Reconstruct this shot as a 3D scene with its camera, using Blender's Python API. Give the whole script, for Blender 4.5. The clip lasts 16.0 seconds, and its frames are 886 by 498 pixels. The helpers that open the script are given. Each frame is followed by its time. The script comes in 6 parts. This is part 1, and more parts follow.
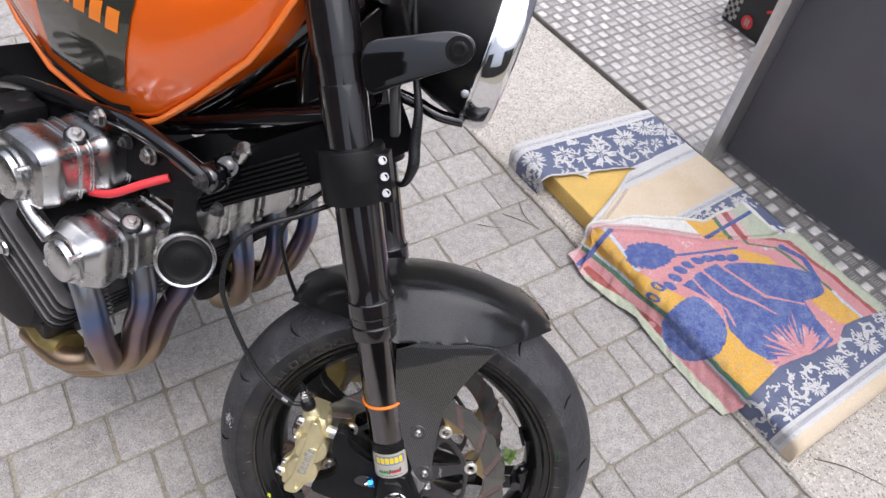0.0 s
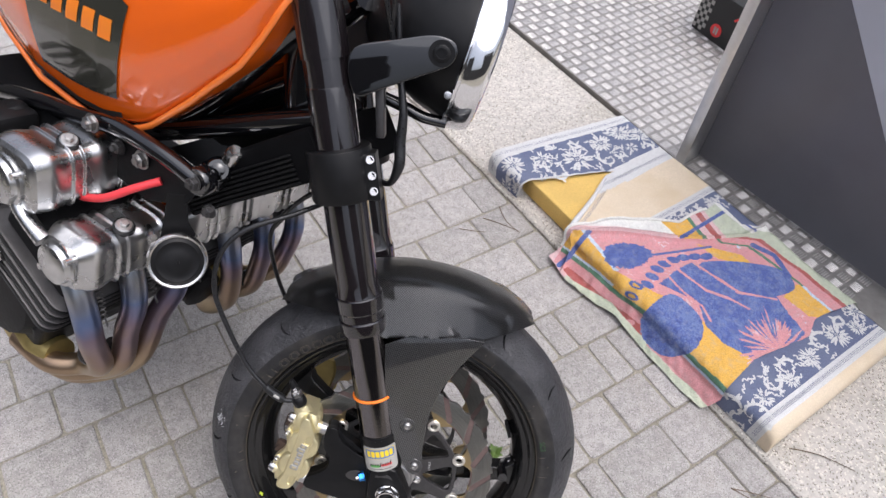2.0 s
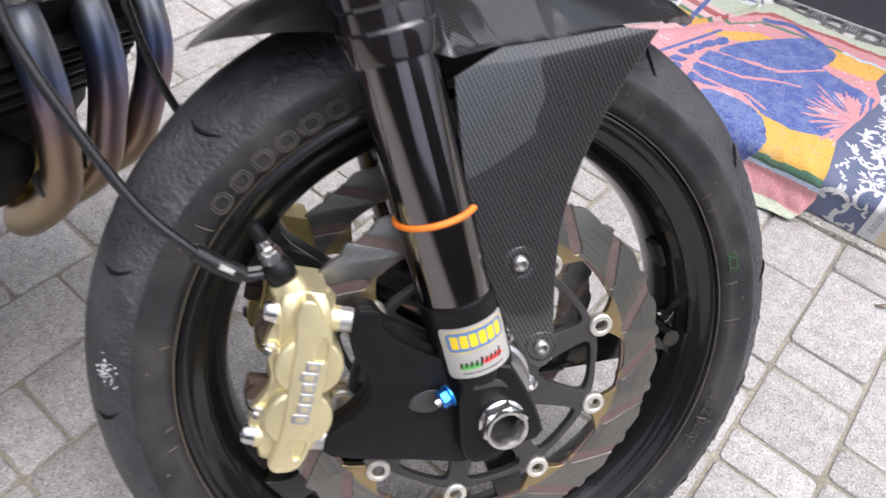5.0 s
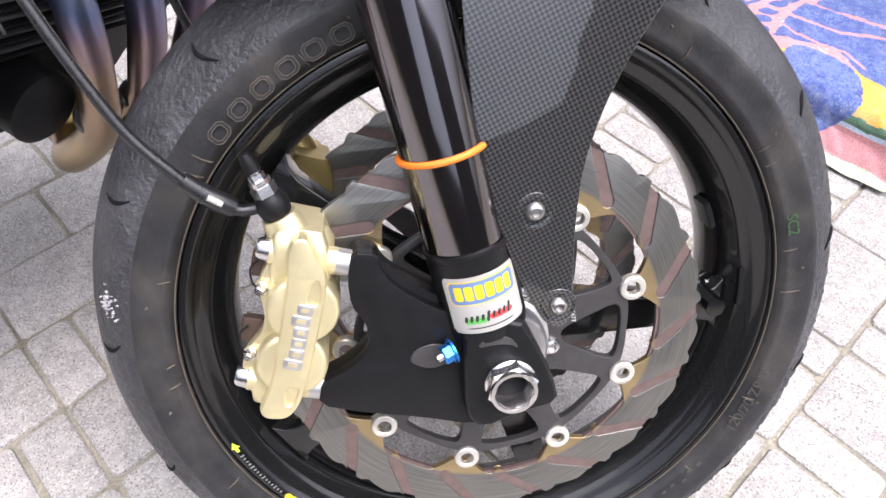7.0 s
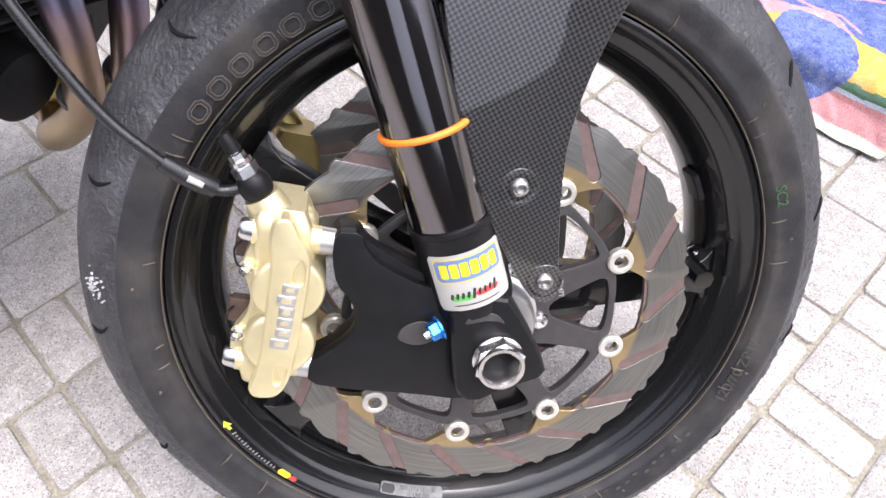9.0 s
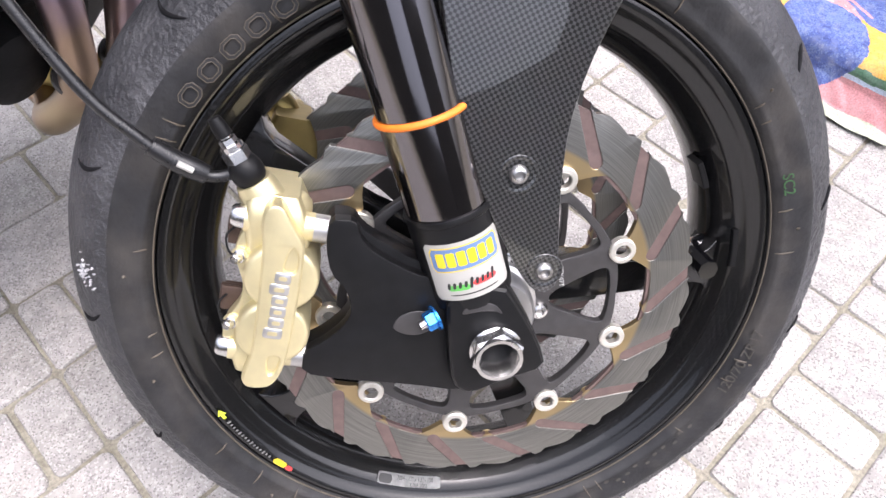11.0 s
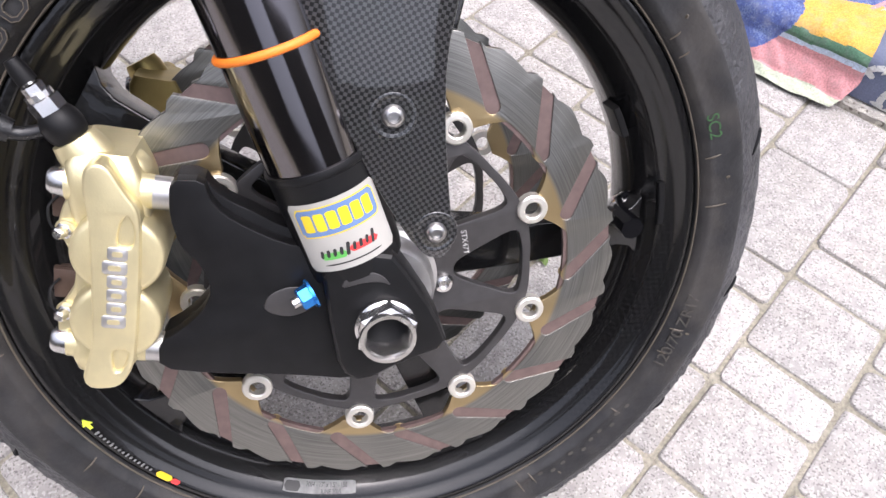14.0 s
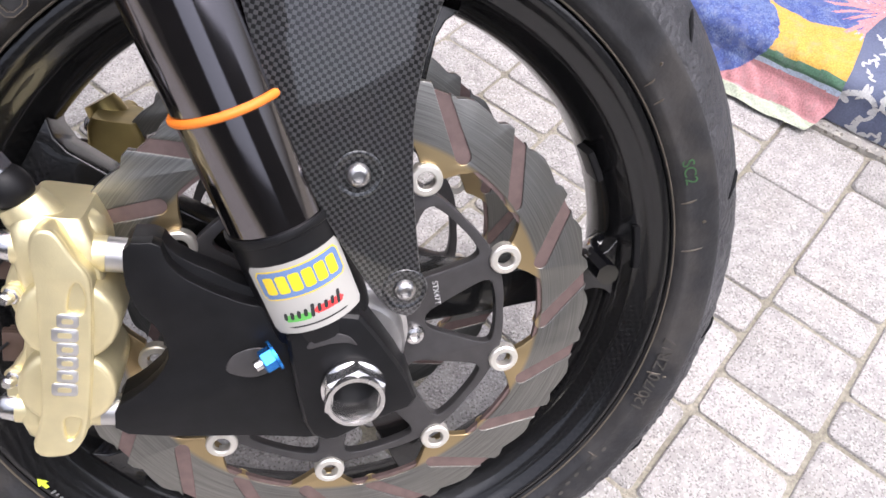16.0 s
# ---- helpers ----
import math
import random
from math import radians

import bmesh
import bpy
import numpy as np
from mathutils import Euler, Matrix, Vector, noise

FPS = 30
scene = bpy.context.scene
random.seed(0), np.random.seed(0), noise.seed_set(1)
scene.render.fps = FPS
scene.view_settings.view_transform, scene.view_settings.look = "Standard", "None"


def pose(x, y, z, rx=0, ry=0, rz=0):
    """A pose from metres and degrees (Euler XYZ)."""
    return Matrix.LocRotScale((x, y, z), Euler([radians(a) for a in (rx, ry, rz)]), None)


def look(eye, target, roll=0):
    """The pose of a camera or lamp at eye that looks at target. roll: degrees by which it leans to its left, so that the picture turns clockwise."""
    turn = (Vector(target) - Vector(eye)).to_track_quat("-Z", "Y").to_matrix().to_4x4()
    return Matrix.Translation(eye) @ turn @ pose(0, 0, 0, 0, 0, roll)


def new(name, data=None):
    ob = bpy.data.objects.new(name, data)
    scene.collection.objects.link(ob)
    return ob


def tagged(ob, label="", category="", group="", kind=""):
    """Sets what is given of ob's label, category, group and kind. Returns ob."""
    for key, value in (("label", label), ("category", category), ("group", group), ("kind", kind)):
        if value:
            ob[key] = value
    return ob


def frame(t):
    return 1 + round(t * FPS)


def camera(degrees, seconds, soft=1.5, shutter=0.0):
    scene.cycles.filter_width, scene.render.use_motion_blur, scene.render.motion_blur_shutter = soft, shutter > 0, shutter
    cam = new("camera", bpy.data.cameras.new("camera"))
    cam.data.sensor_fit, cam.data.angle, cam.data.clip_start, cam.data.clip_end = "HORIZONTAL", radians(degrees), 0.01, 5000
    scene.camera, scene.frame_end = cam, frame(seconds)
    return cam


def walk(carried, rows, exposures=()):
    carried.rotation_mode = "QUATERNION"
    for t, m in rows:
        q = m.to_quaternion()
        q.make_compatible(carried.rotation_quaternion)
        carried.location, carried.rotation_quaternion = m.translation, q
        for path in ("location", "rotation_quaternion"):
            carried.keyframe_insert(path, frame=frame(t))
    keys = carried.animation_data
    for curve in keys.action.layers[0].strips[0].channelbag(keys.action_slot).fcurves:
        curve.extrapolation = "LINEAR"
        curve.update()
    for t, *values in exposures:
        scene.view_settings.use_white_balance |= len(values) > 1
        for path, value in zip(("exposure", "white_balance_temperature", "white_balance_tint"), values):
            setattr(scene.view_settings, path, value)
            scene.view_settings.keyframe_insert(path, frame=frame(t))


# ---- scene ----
# The camera and its walk
cam = camera(64.62, 16.0, shutter=0.35)
ROWS = [
    (0.0, -0.0018, -0.3107, 1.3666, 39.02, -4.49, 4.82),
    (0.5, -0.0074, -0.3403, 1.3781, 39.53, -4.74, 3.82),
    (1.0, -0.0123, -0.3463, 1.3880, 39.69, -5.15, 3.39),
    (1.5, -0.0059, -0.3497, 1.3890, 40.12, -5.07, 3.12),
    (2.0, -0.0080, -0.3500, 1.3787, 40.21, -5.10, 2.96),
    (2.5, -0.0095, -0.3514, 1.3706, 39.87, -4.98, 3.10),
    (3.0, 0.0042, -0.3234, 1.3255, 36.92, -4.18, 4.12),
    (3.5, 0.0305, -0.2436, 1.2381, 34.46, -2.61, 7.06),
    (4.0, -0.0871, -0.1633, 1.1313, 31.71, -3.79, 1.13),
    (4.3, -0.1761, -0.1064, 1.0686, 30.80, -7.00, -8.99),
    (4.5, -0.2057, -0.1118, 1.0192, 31.17, -7.28, -11.31),
    (4.7, -0.1909, -0.1185, 0.9124, 34.54, -6.08, -13.31),
    (5.0, -0.1626, -0.1589, 0.7982, 40.31, -4.91, -15.05),
    (5.2, -0.1376, -0.1664, 0.7781, 41.26, -4.36, -12.05),
    (7.3, -0.1076, -0.1572, 0.7600, 36.86, -1.43, -8.48),
    (7.5, -0.1073, -0.1590, 0.7610, 36.63, -1.86, -8.51),
    (8.0, -0.1046, -0.1595, 0.7625, 36.13, -1.50, -8.95),
    (8.5, -0.0993, -0.1550, 0.7646, 35.58, -1.14, -9.47),
    (9.0, -0.0980, -0.1533, 0.7613, 34.91, -0.96, -9.29),
    (11.3, -0.0915, -0.1440, 0.7491, 33.72, -0.82, -8.82),
    (11.5, -0.0938, -0.1387, 0.7269, 33.74, -1.52, -9.25),
    (12.0, -0.0752, -0.1313, 0.6927, 34.30, -1.12, -10.82),
    (12.5, -0.0560, -0.1450, 0.6882, 34.58, -0.54, -12.49),
    (13.0, -0.0455, -0.1479, 0.6869, 34.66, -1.20, -12.21),
    (13.5, -0.0399, -0.1435, 0.6823, 34.37, -1.35, -12.72),
    (14.0, -0.0379, -0.1401, 0.6860, 34.10, -1.40, -12.76),
    (14.5, -0.0359, -0.1422, 0.6827, 34.09, -1.32, -12.89),
    (15.0, -0.0333, -0.1338, 0.6798, 34.15, -1.56, -13.02),
    (15.5, -0.0254, -0.1204, 0.6813, 34.16, -1.89, -13.61),
    (16.0, -0.0246, -0.1103, 0.6918, 34.43, -2.52, -13.89),
]
EXPOSURES = [(0.0, 0.16, 6250, 14), (3.0, 0.20, 6250, 14), (5.0, 0.62, 6250, 14), (7.5, 1.16, 6280, 17), (11.5, 1.10, 6280, 17), (13.0, 0.98, 6280, 17), (16.0, 0.87, 6280, 17)]
walk(cam, [(t, pose(x, y, z, rx, ry, rz)) for t, x, y, z, rx, ry, rz in ROWS], EXPOSURES)

# World: overcast sky and a broad, weak sun
world = bpy.data.worlds.new("overcast_sky")
scene.world = world
world.use_nodes = True
wn, wl = world.node_tree.nodes, world.node_tree.links
sky = wn.new("ShaderNodeTexSky")
sky.sky_type, sky.sun_disc = "NISHITA", False
SUN_EL, SUN_AZ = radians(72), radians(115)
sky.sun_elevation, sky.sun_rotation = SUN_EL, SUN_AZ
sky.air_density, sky.dust_density, sky.ozone_density = 1.0, 4.0, 1.0
grey = wn.new("ShaderNodeHueSaturation")
grey.inputs["Saturation"].default_value = 0.40
wl.new(sky.outputs[0], grey.inputs["Color"])
# an overcast sky is brighter overhead than at the horizon
tcw, sep, up = wn.new("ShaderNodeTexCoord"), wn.new("ShaderNodeSeparateXYZ"), wn.new("ShaderNodeMapRange")
up.inputs["To Min"].default_value, up.inputs["To Max"].default_value = 0.6, 1.9
wl.new(tcw.outputs["Generated"], sep.inputs[0])
wl.new(sep.outputs["Z"], up.inputs["Value"])
veil = wn.new("ShaderNodeVectorMath")
veil.operation = "SCALE"
wl.new(grey.outputs[0], veil.inputs[0])
wl.new(up.outputs[0], veil.inputs["Scale"])
wl.new(veil.outputs[0], wn["Background"].inputs["Color"])
wn["Background"].inputs["Strength"].default_value = 0.142
sun = new("sun", bpy.data.lights.new("sun", "SUN"))
sun.data.energy, sun.data.angle, sun.data.color = 1.3, radians(100), (1.0, 0.985, 0.97)
sun.matrix_world = look((0, 0, 6), (-6 * math.sin(SUN_AZ) / math.tan(SUN_EL), -6 * math.cos(SUN_AZ) / math.tan(SUN_EL), 0))


# Materials
def mat(name, col, rough=0.5, metal=0.0, var=0.12, scale=30.0, bump=0.0, bump_scale=None, coat=0.0, spec=0.5, dirt=None, dirt_scale=4.0, aniso=0.0):
    """Base colour varied by fine and coarse noise, with fine relief."""
    m = bpy.data.materials.new(name)
    m.use_nodes = True
    n, l = m.node_tree.nodes, m.node_tree.links
    b = n["Principled BSDF"]
    tc = n.new("ShaderNodeTexCoord")
    fine = n.new("ShaderNodeTexNoise")
    fine.inputs["Scale"].default_value, fine.inputs["Detail"].default_value = scale, 6
    coarse = n.new("ShaderNodeTexNoise")
    coarse.inputs["Scale"].default_value, coarse.inputs["Detail"].default_value = dirt_scale, 4
    l.new(tc.outputs["Object"], fine.inputs["Vector"])
    l.new(tc.outputs["Object"], coarse.inputs["Vector"])
    ramp = n.new("ShaderNodeValToRGB")
    ramp.color_ramp.elements[0].position, ramp.color_ramp.elements[1].position = 0.3, 0.7
    ramp.color_ramp.elements[0].color = (*[c * (1 - var) for c in col], 1)
    ramp.color_ramp.elements[1].color = (*[min(c * (1 + var), 1) for c in col], 1)
    l.new(fine.outputs["Fac"], ramp.inputs["Fac"])
    mix = n.new("ShaderNodeMix")
    mix.data_type = "RGBA"
    d = dirt if dirt else [c * (1 - 0.6 * var) for c in col]
    mix.inputs["B"].default_value = (*d, 1)
    mr = n.new("ShaderNodeMapRange")
    mr.inputs["From Min"].default_value, mr.inputs["From Max"].default_value = 0.48, 0.75
    mr.inputs["To Max"].default_value = 0.7
    l.new(coarse.outputs["Fac"], mr.inputs["Value"])
    l.new(mr.outputs[0], mix.inputs["Factor"])
    l.new(ramp.outputs["Color"], mix.inputs["A"])
    l.new(mix.outputs["Result"], b.inputs["Base Color"])
    rr = n.new("ShaderNodeMapRange")
    rr.inputs["To Min"].default_value, rr.inputs["To Max"].default_value = max(rough - 0.06, 0.02), min(rough + 0.08, 1)
    l.new(fine.outputs["Fac"], rr.inputs["Value"])
    l.new(rr.outputs[0], b.inputs["Roughness"])
    b.inputs["Metallic"].default_value = metal
    b.inputs["Specular IOR Level"].default_value = spec
    b.inputs["Coat Weight"].default_value = coat
    b.inputs["Coat Roughness"].default_value = 0.04
    if aniso:
        b.inputs["Anisotropic"].default_value = aniso
    if bump:
        bn = n.new("ShaderNodeTexNoise")
        bn.inputs["Scale"].default_value, bn.inputs["Detail"].default_value = bump_scale or scale * 4, 5
        l.new(tc.outputs["Object"], bn.inputs["Vector"])
        bp = n.new("ShaderNodeBump")
        bp.inputs["Strength"].default_value, bp.inputs["Distance"].default_value = 1.0, bump
        l.new(bn.outputs["Fac"], bp.inputs["Height"])
        l.new(bp.outputs[0], b.inputs["Normal"])
    return m


def carbon(name, cell=0.0021, uv=False, axes="XZ", turn=20.0, dark=0.010, light=0.055, rough=0.3, coat=1.0, relief=0.00005, ior=1.55):
    """Plain-weave carbon fibre under clear lacquer."""
    m = bpy.data.materials.new(name)
    m.use_nodes = True
    n, l = m.node_tree.nodes, m.node_tree.links
    b = n["Principled BSDF"]
    tc = n.new("ShaderNodeTexCoord")
    mp = n.new("ShaderNodeMapping")
    if uv:
        l.new(tc.outputs["UV"], mp.inputs["Vector"])
    else:
        sx = n.new("ShaderNodeSeparateXYZ")
        cx = n.new("ShaderNodeCombineXYZ")
        l.new(tc.outputs["Object"], sx.inputs[0])
        l.new(sx.outputs[axes[0]], cx.inputs["X"])
        l.new(sx.outputs[axes[1]], cx.inputs["Y"])
        l.new(cx.outputs[0], mp.inputs["Vector"])
    mp.inputs["Rotation"].default_value = (0, 0, radians(turn))
    ch = n.new("ShaderNodeTexChecker")
    ch.inputs["Scale"].default_value = 1 / cell
    off = n.new("ShaderNodeVectorMath")
    off.operation = "ADD"
    off.inputs[1].default_value = (0.00001, 0.00001, 0.0005)
    l.new(mp.outputs[0], off.inputs[0])
    l.new(off.outputs[0], ch.inputs["Vector"])
    ch.inputs["Color1"].default_value = (dark, dark, dark * 1.05, 1)
    ch.inputs["Color2"].default_value = (light, light, light * 1.02, 1)
    no = n.new("ShaderNodeTexNoise")
    no.inputs["Scale"].default_value = 60
    l.new(tc.outputs["Object"], no.inputs["Vector"])
    mx = n.new("ShaderNodeMix")
    mx.data_type, mx.blend_type = "RGBA", "MULTIPLY"
    mx.inputs["Factor"].default_value = 0.12
    l.new(ch.outputs["Color"], mx.inputs["A"])
    l.new(no.outputs["Color"], mx.inputs["B"])
    l.new(mx.outputs["Result"], b.inputs["Base Color"])
    sp = n.new("ShaderNodeSeparateXYZ")
    l.new(off.outputs[0], sp.inputs[0])
    hs = []
    for ax in "XY":
        a = n.new("ShaderNodeMath")
        a.operation = "MULTIPLY"
        a.inputs[1].default_value = math.pi / cell
        l.new(sp.outputs[ax], a.inputs[0])
        c = n.new("ShaderNodeMath")
        c.operation = "SINE"
        l.new(a.outputs[0], c.inputs[0])
        d = n.new("ShaderNodeMath")
        d.operation = "ABSOLUTE"
        l.new(c.outputs[0], d.inputs[0])
        hs.append(d)
    h = n.new("ShaderNodeMath")
    h.operation = "MULTIPLY"
    l.new(hs[0].outputs[0], h.inputs[0])
    l.new(hs[1].outputs[0], h.inputs[1])
    bp = n.new("ShaderNodeBump")
    bp.inputs["Distance"].default_value = relief
    l.new(h.outputs[0], bp.inputs["Height"])
    l.new(bp.outputs[0], b.inputs["Normal"])
    b.inputs["Roughness"].default_value = rough
    b.inputs["Specular IOR Level"].default_value = 0.35
    b.inputs["Coat IOR"].default_value = ior
    b.inputs["Coat Weight"].default_value = coat
    b.inputs["Coat Roughness"].default_value = 0.02
    return m


def randomised(m, spread=0.12):
    """Let the base colour's brightness vary from piece to piece."""
    n, l = m.node_tree.nodes, m.node_tree.links
    b = n["Principled BSDF"]
    src = b.inputs["Base Color"].links[0].from_socket
    oi = n.new("ShaderNodeObjectInfo")
    mr = n.new("ShaderNodeMapRange")
    mr.inputs["To Min"].default_value, mr.inputs["To Max"].default_value = 1 - spread, 1 + spread
    l.new(oi.outputs["Random"], mr.inputs["Value"])
    hs = n.new("ShaderNodeHueSaturation")
    l.new(src, hs.inputs["Color"])
    l.new(mr.outputs[0], hs.inputs["Value"])
    l.new(hs.outputs[0], b.inputs["Base Color"])
    shift = n.new("ShaderNodeVectorMath")
    shift.operation = "MULTIPLY"
    shift.inputs[1].default_value = (37.0, 91.0, 53.0)
    l.new(oi.outputs["Random"], shift.inputs[0])
    for lk in [k for k in l if k.from_node.type == "TEX_COORD"]:
        add = n.new("ShaderNodeVectorMath")
        l.new(lk.from_socket, add.inputs[0])
        l.new(shift.outputs[0], add.inputs[1])
        l.new(add.outputs[0], lk.to_socket)
    return m


def speckled(m, scale=260.0, col=(0.62, 0.61, 0.59), dark=(0.22, 0.21, 0.2), amount=0.12):
    """Small light and dark grains of aggregate."""
    n, l = m.node_tree.nodes, m.node_tree.links
    b = n["Principled BSDF"]
    src = b.inputs["Base Color"].links[0].from_socket
    tc = n.new("ShaderNodeTexCoord")
    for c, lo, s in ((col, 1 - amount, scale), (dark, 1 - amount * 0.7, scale * 1.3)):
        v = n.new("ShaderNodeTexVoronoi")
        v.inputs["Scale"].default_value = s
        l.new(tc.outputs["Object"], v.inputs["Vector"])
        sep = n.new("ShaderNodeSeparateColor")
        l.new(v.outputs["Color"], sep.inputs[0])
        th = n.new("ShaderNodeMapRange")
        th.inputs["From Min"].default_value, th.inputs["From Max"].default_value = lo, min(lo + 0.04, 1)
        th.inputs["To Max"].default_value = 0.75
        l.new(sep.outputs[0 if c is col else 1], th.inputs["Value"])
        mx = n.new("ShaderNodeMix")
        mx.data_type = "RGBA"
        mx.inputs["B"].default_value = (*c, 1)
        l.new(th.outputs[0], mx.inputs["Factor"])
        l.new(src, mx.inputs["A"])
        src = mx.outputs["Result"]
    l.new(src, b.inputs["Base Color"])
    return m


M_PAVER = randomised(speckled(mat("grey_concrete_paver", (0.365, 0.345, 0.326), 0.9, var=0.2, scale=55, bump=0.0022, bump_scale=300, dirt=(0.33, 0.305, 0.275), dirt_scale=16), 480, (0.50, 0.48, 0.455), (0.16, 0.15, 0.138), amount=0.22), 0.1)
M_SAND = mat("joint_sand", (0.31, 0.285, 0.225), 0.95, var=0.3, scale=220, bump=0.003, bump_scale=500, dirt=(0.13, 0.12, 0.08), dirt_scale=12)
M_CONCRETE = speckled(mat("washed_concrete", (0.50, 0.47, 0.425), 0.92, var=0.15, scale=70, bump=0.004, bump_scale=260, dirt=(0.36, 0.33, 0.27), dirt_scale=5), 240, (0.72, 0.68, 0.6), (0.16, 0.14, 0.11), 0.16)
M_ALU_PLATE = mat("tread_plate_aluminium", (0.31, 0.295, 0.28), 0.52, 0.55, var=0.2, scale=25, bump=0.0003, bump_scale=300, dirt=(0.22, 0.20, 0.18), dirt_scale=5)
M_ALU_RIB = mat("worn_aluminium_rib", (0.55, 0.53, 0.51), 0.45, 0.75, var=0.2, scale=40)
M_ALU_FRAME = mat("brushed_aluminium_frame", (0.62, 0.62, 0.62), 0.35, 0.9, var=0.06, scale=60)
M_PANEL = mat("anthracite_panel", (0.125, 0.128, 0.148), 0.45, var=0.07, scale=8, dirt_scale=2)
M_PANEL_LIGHT = mat("pale_grey_panel", (0.42, 0.44, 0.50), 0.4, var=0.05, scale=8)
M_RUBBER = mat("worn_tyre_rubber", (0.031, 0.031, 0.034), 0.5, spec=0.5, var=0.25, scale=60, bump=0.0028, bump_scale=260, dirt=(0.095, 0.094, 0.1), dirt_scale=14)
M_SIDEWALL = mat("tyre_sidewall", (0.021, 0.021, 0.022), 0.46, spec=0.35, var=0.3, scale=70, bump=0.0005, bump_scale=320, dirt=(0.062, 0.056, 0.050), dirt_scale=24)
M_CARBON = carbon("lacquered_carbon", 0.0020, uv=True, turn=0, dark=0.004, light=0.050, ior=1.7, relief=0.00004)
M_CARBON_RIM = carbon("carbon_rim", 0.0028, turn=45, dark=0.004, light=0.010, rough=0.22, coat=0.45, ior=1.45, relief=0.00003)
M_GLOSS = mat("gloss_black", (0.004, 0.004, 0.005), 0.06, var=0.1, scale=12, coat=1.0)
M_ANOD = mat("black_anodised", (0.007, 0.007, 0.0075), 0.36, var=0.18, scale=90, bump=0.00006, bump_scale=900, spec=0.22)
M_SATIN = mat("satin_black", (0.008, 0.008, 0.0085), 0.4, var=0.15, scale=60, spec=0.2)
M_GREYANOD = mat("dark_grey_anodised", (0.065, 0.062, 0.062), 0.4, 0.5, var=0.1, scale=120)
M_STANCHION = mat("black_slider_tube", (0.009, 0.007, 0.008), 0.12, var=0.1, scale=20, coat=1.0)
M_SLIDER = mat("dark_coated_slider", (0.17, 0.16, 0.168), 0.10, 1.0, var=0.06, scale=20)
M_GOLD = mat("gold_anodised", (0.75, 0.665, 0.40), 0.40, 0.8, var=0.08, scale=60, bump=0.00012, bump_scale=900)
# Gold darkened for the far caliper's shade; also the straw-tinted collector
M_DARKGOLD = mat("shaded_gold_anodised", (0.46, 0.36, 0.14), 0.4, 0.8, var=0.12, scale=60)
M_STEEL = mat("bright_steel", (0.66, 0.65, 0.64), 0.24, 1.0, var=0.08, scale=80)
M_SILVER = mat("silver_letter_paint", (0.52, 0.51, 0.50), 0.34, 0.85, var=0.1, scale=120)
M_BOBBIN = mat("pale_plated_bobbin", (0.74, 0.71, 0.64), 0.36, 0.75, var=0.08, scale=90)
M_BOLT = mat("dull_steel_bolt", (0.42, 0.41, 0.40), 0.3, 1.0, var=0.1, scale=120)
M_CHROME = mat("chrome", (0.85, 0.85, 0.86), 0.05, 1.0, var=0.03, scale=10)
M_BLUE = mat("blue_anodised", (0.03, 0.22, 0.62), 0.25, 0.8, var=0.1, scale=60)
M_ORANGE_RING = mat("orange_ring", (0.90, 0.22, 0.02), 0.5, var=0.06, scale=40)
M_TANK = mat("orange_paint", (0.80, 0.125, 0.006), 0.18, var=0.04, scale=4, coat=1.0, dirt_scale=1.5)
M_TANK_EDGE = mat("orange_paint_edge", (0.86, 0.20, 0.03), 0.2, var=0.04, scale=4, coat=1.0)
M_BADGE = mat("dark_olive_panel", (0.030, 0.030, 0.022), 0.2, var=0.2, scale=5, coat=1.0)
M_LETTER = mat("orange_lettering", (0.90, 0.24, 0.02), 0.3, var=0.04, scale=8)
M_CASTING = mat("polished_aluminium", (0.56, 0.56, 0.56), 0.27, 1.0, var=0.12, scale=35, bump=0.0002, bump_scale=90, dirt=(0.36, 0.36, 0.36), dirt_scale=16)
M_ENGINE = mat("black_engine_casting", (0.008, 0.008, 0.0085), 0.5, spec=0.2, var=0.25, scale=40, bump=0.0005, bump_scale=120)
M_DEEP = mat("matt_black_cooler", (0.004, 0.004, 0.0045), 0.65, var=0.2, scale=60, spec=0.06)
M_RED = mat("red_cable", (0.75, 0.05, 0.06), 0.4, var=0.06, scale=40)
M_HOSE = mat("black_hose", (0.011, 0.011, 0.012), 0.28, var=0.3, scale=300, bump=0.0002, bump_scale=900)
M_FOAM = mat("yellow_foam", (0.72, 0.48, 0.14), 0.95, var=0.1, scale=300, bump=0.0015, bump_scale=600, dirt=(0.6, 0.4, 0.13), dirt_scale=12)
M_CLOTH_BLUE = mat("faded_blue_damask", (0.115, 0.135, 0.215), 0.95, var=0.25, scale=450, bump=0.0006, bump_scale=1200, dirt=(0.17, 0.19, 0.26), dirt_scale=9)
M_CLOTH_WHITE = mat("offwhite_weave", (0.58, 0.58, 0.57), 0.95, var=0.22, scale=500, bump=0.0006, bump_scale=1300)
M_CLOTH_BEIGE = mat("soiled_beige_band", (0.64, 0.54, 0.40), 0.95, var=0.08, scale=300, bump=0.0006, bump_scale=1200, dirt=(0.56, 0.44, 0.28), dirt_scale=9)
M_WHITE = mat("white_label", (0.39, 0.38, 0.35), 0.35, var=0.04, scale=40)
M_LABEL_BLUE = mat("label_blue", (0.12, 0.20, 0.38), 0.35, var=0.05, scale=40)
M_LABEL_YELLOW = mat("label_yellow", (0.76, 0.55, 0.02), 0.35, var=0.05, scale=40)
M_LABEL_RED = mat("label_red", (0.75, 0.05, 0.05), 0.35, var=0.05, scale=40)
M_LABEL_GREEN = mat("label_green", (0.10, 0.42, 0.08), 0.35, var=0.05, scale=40)
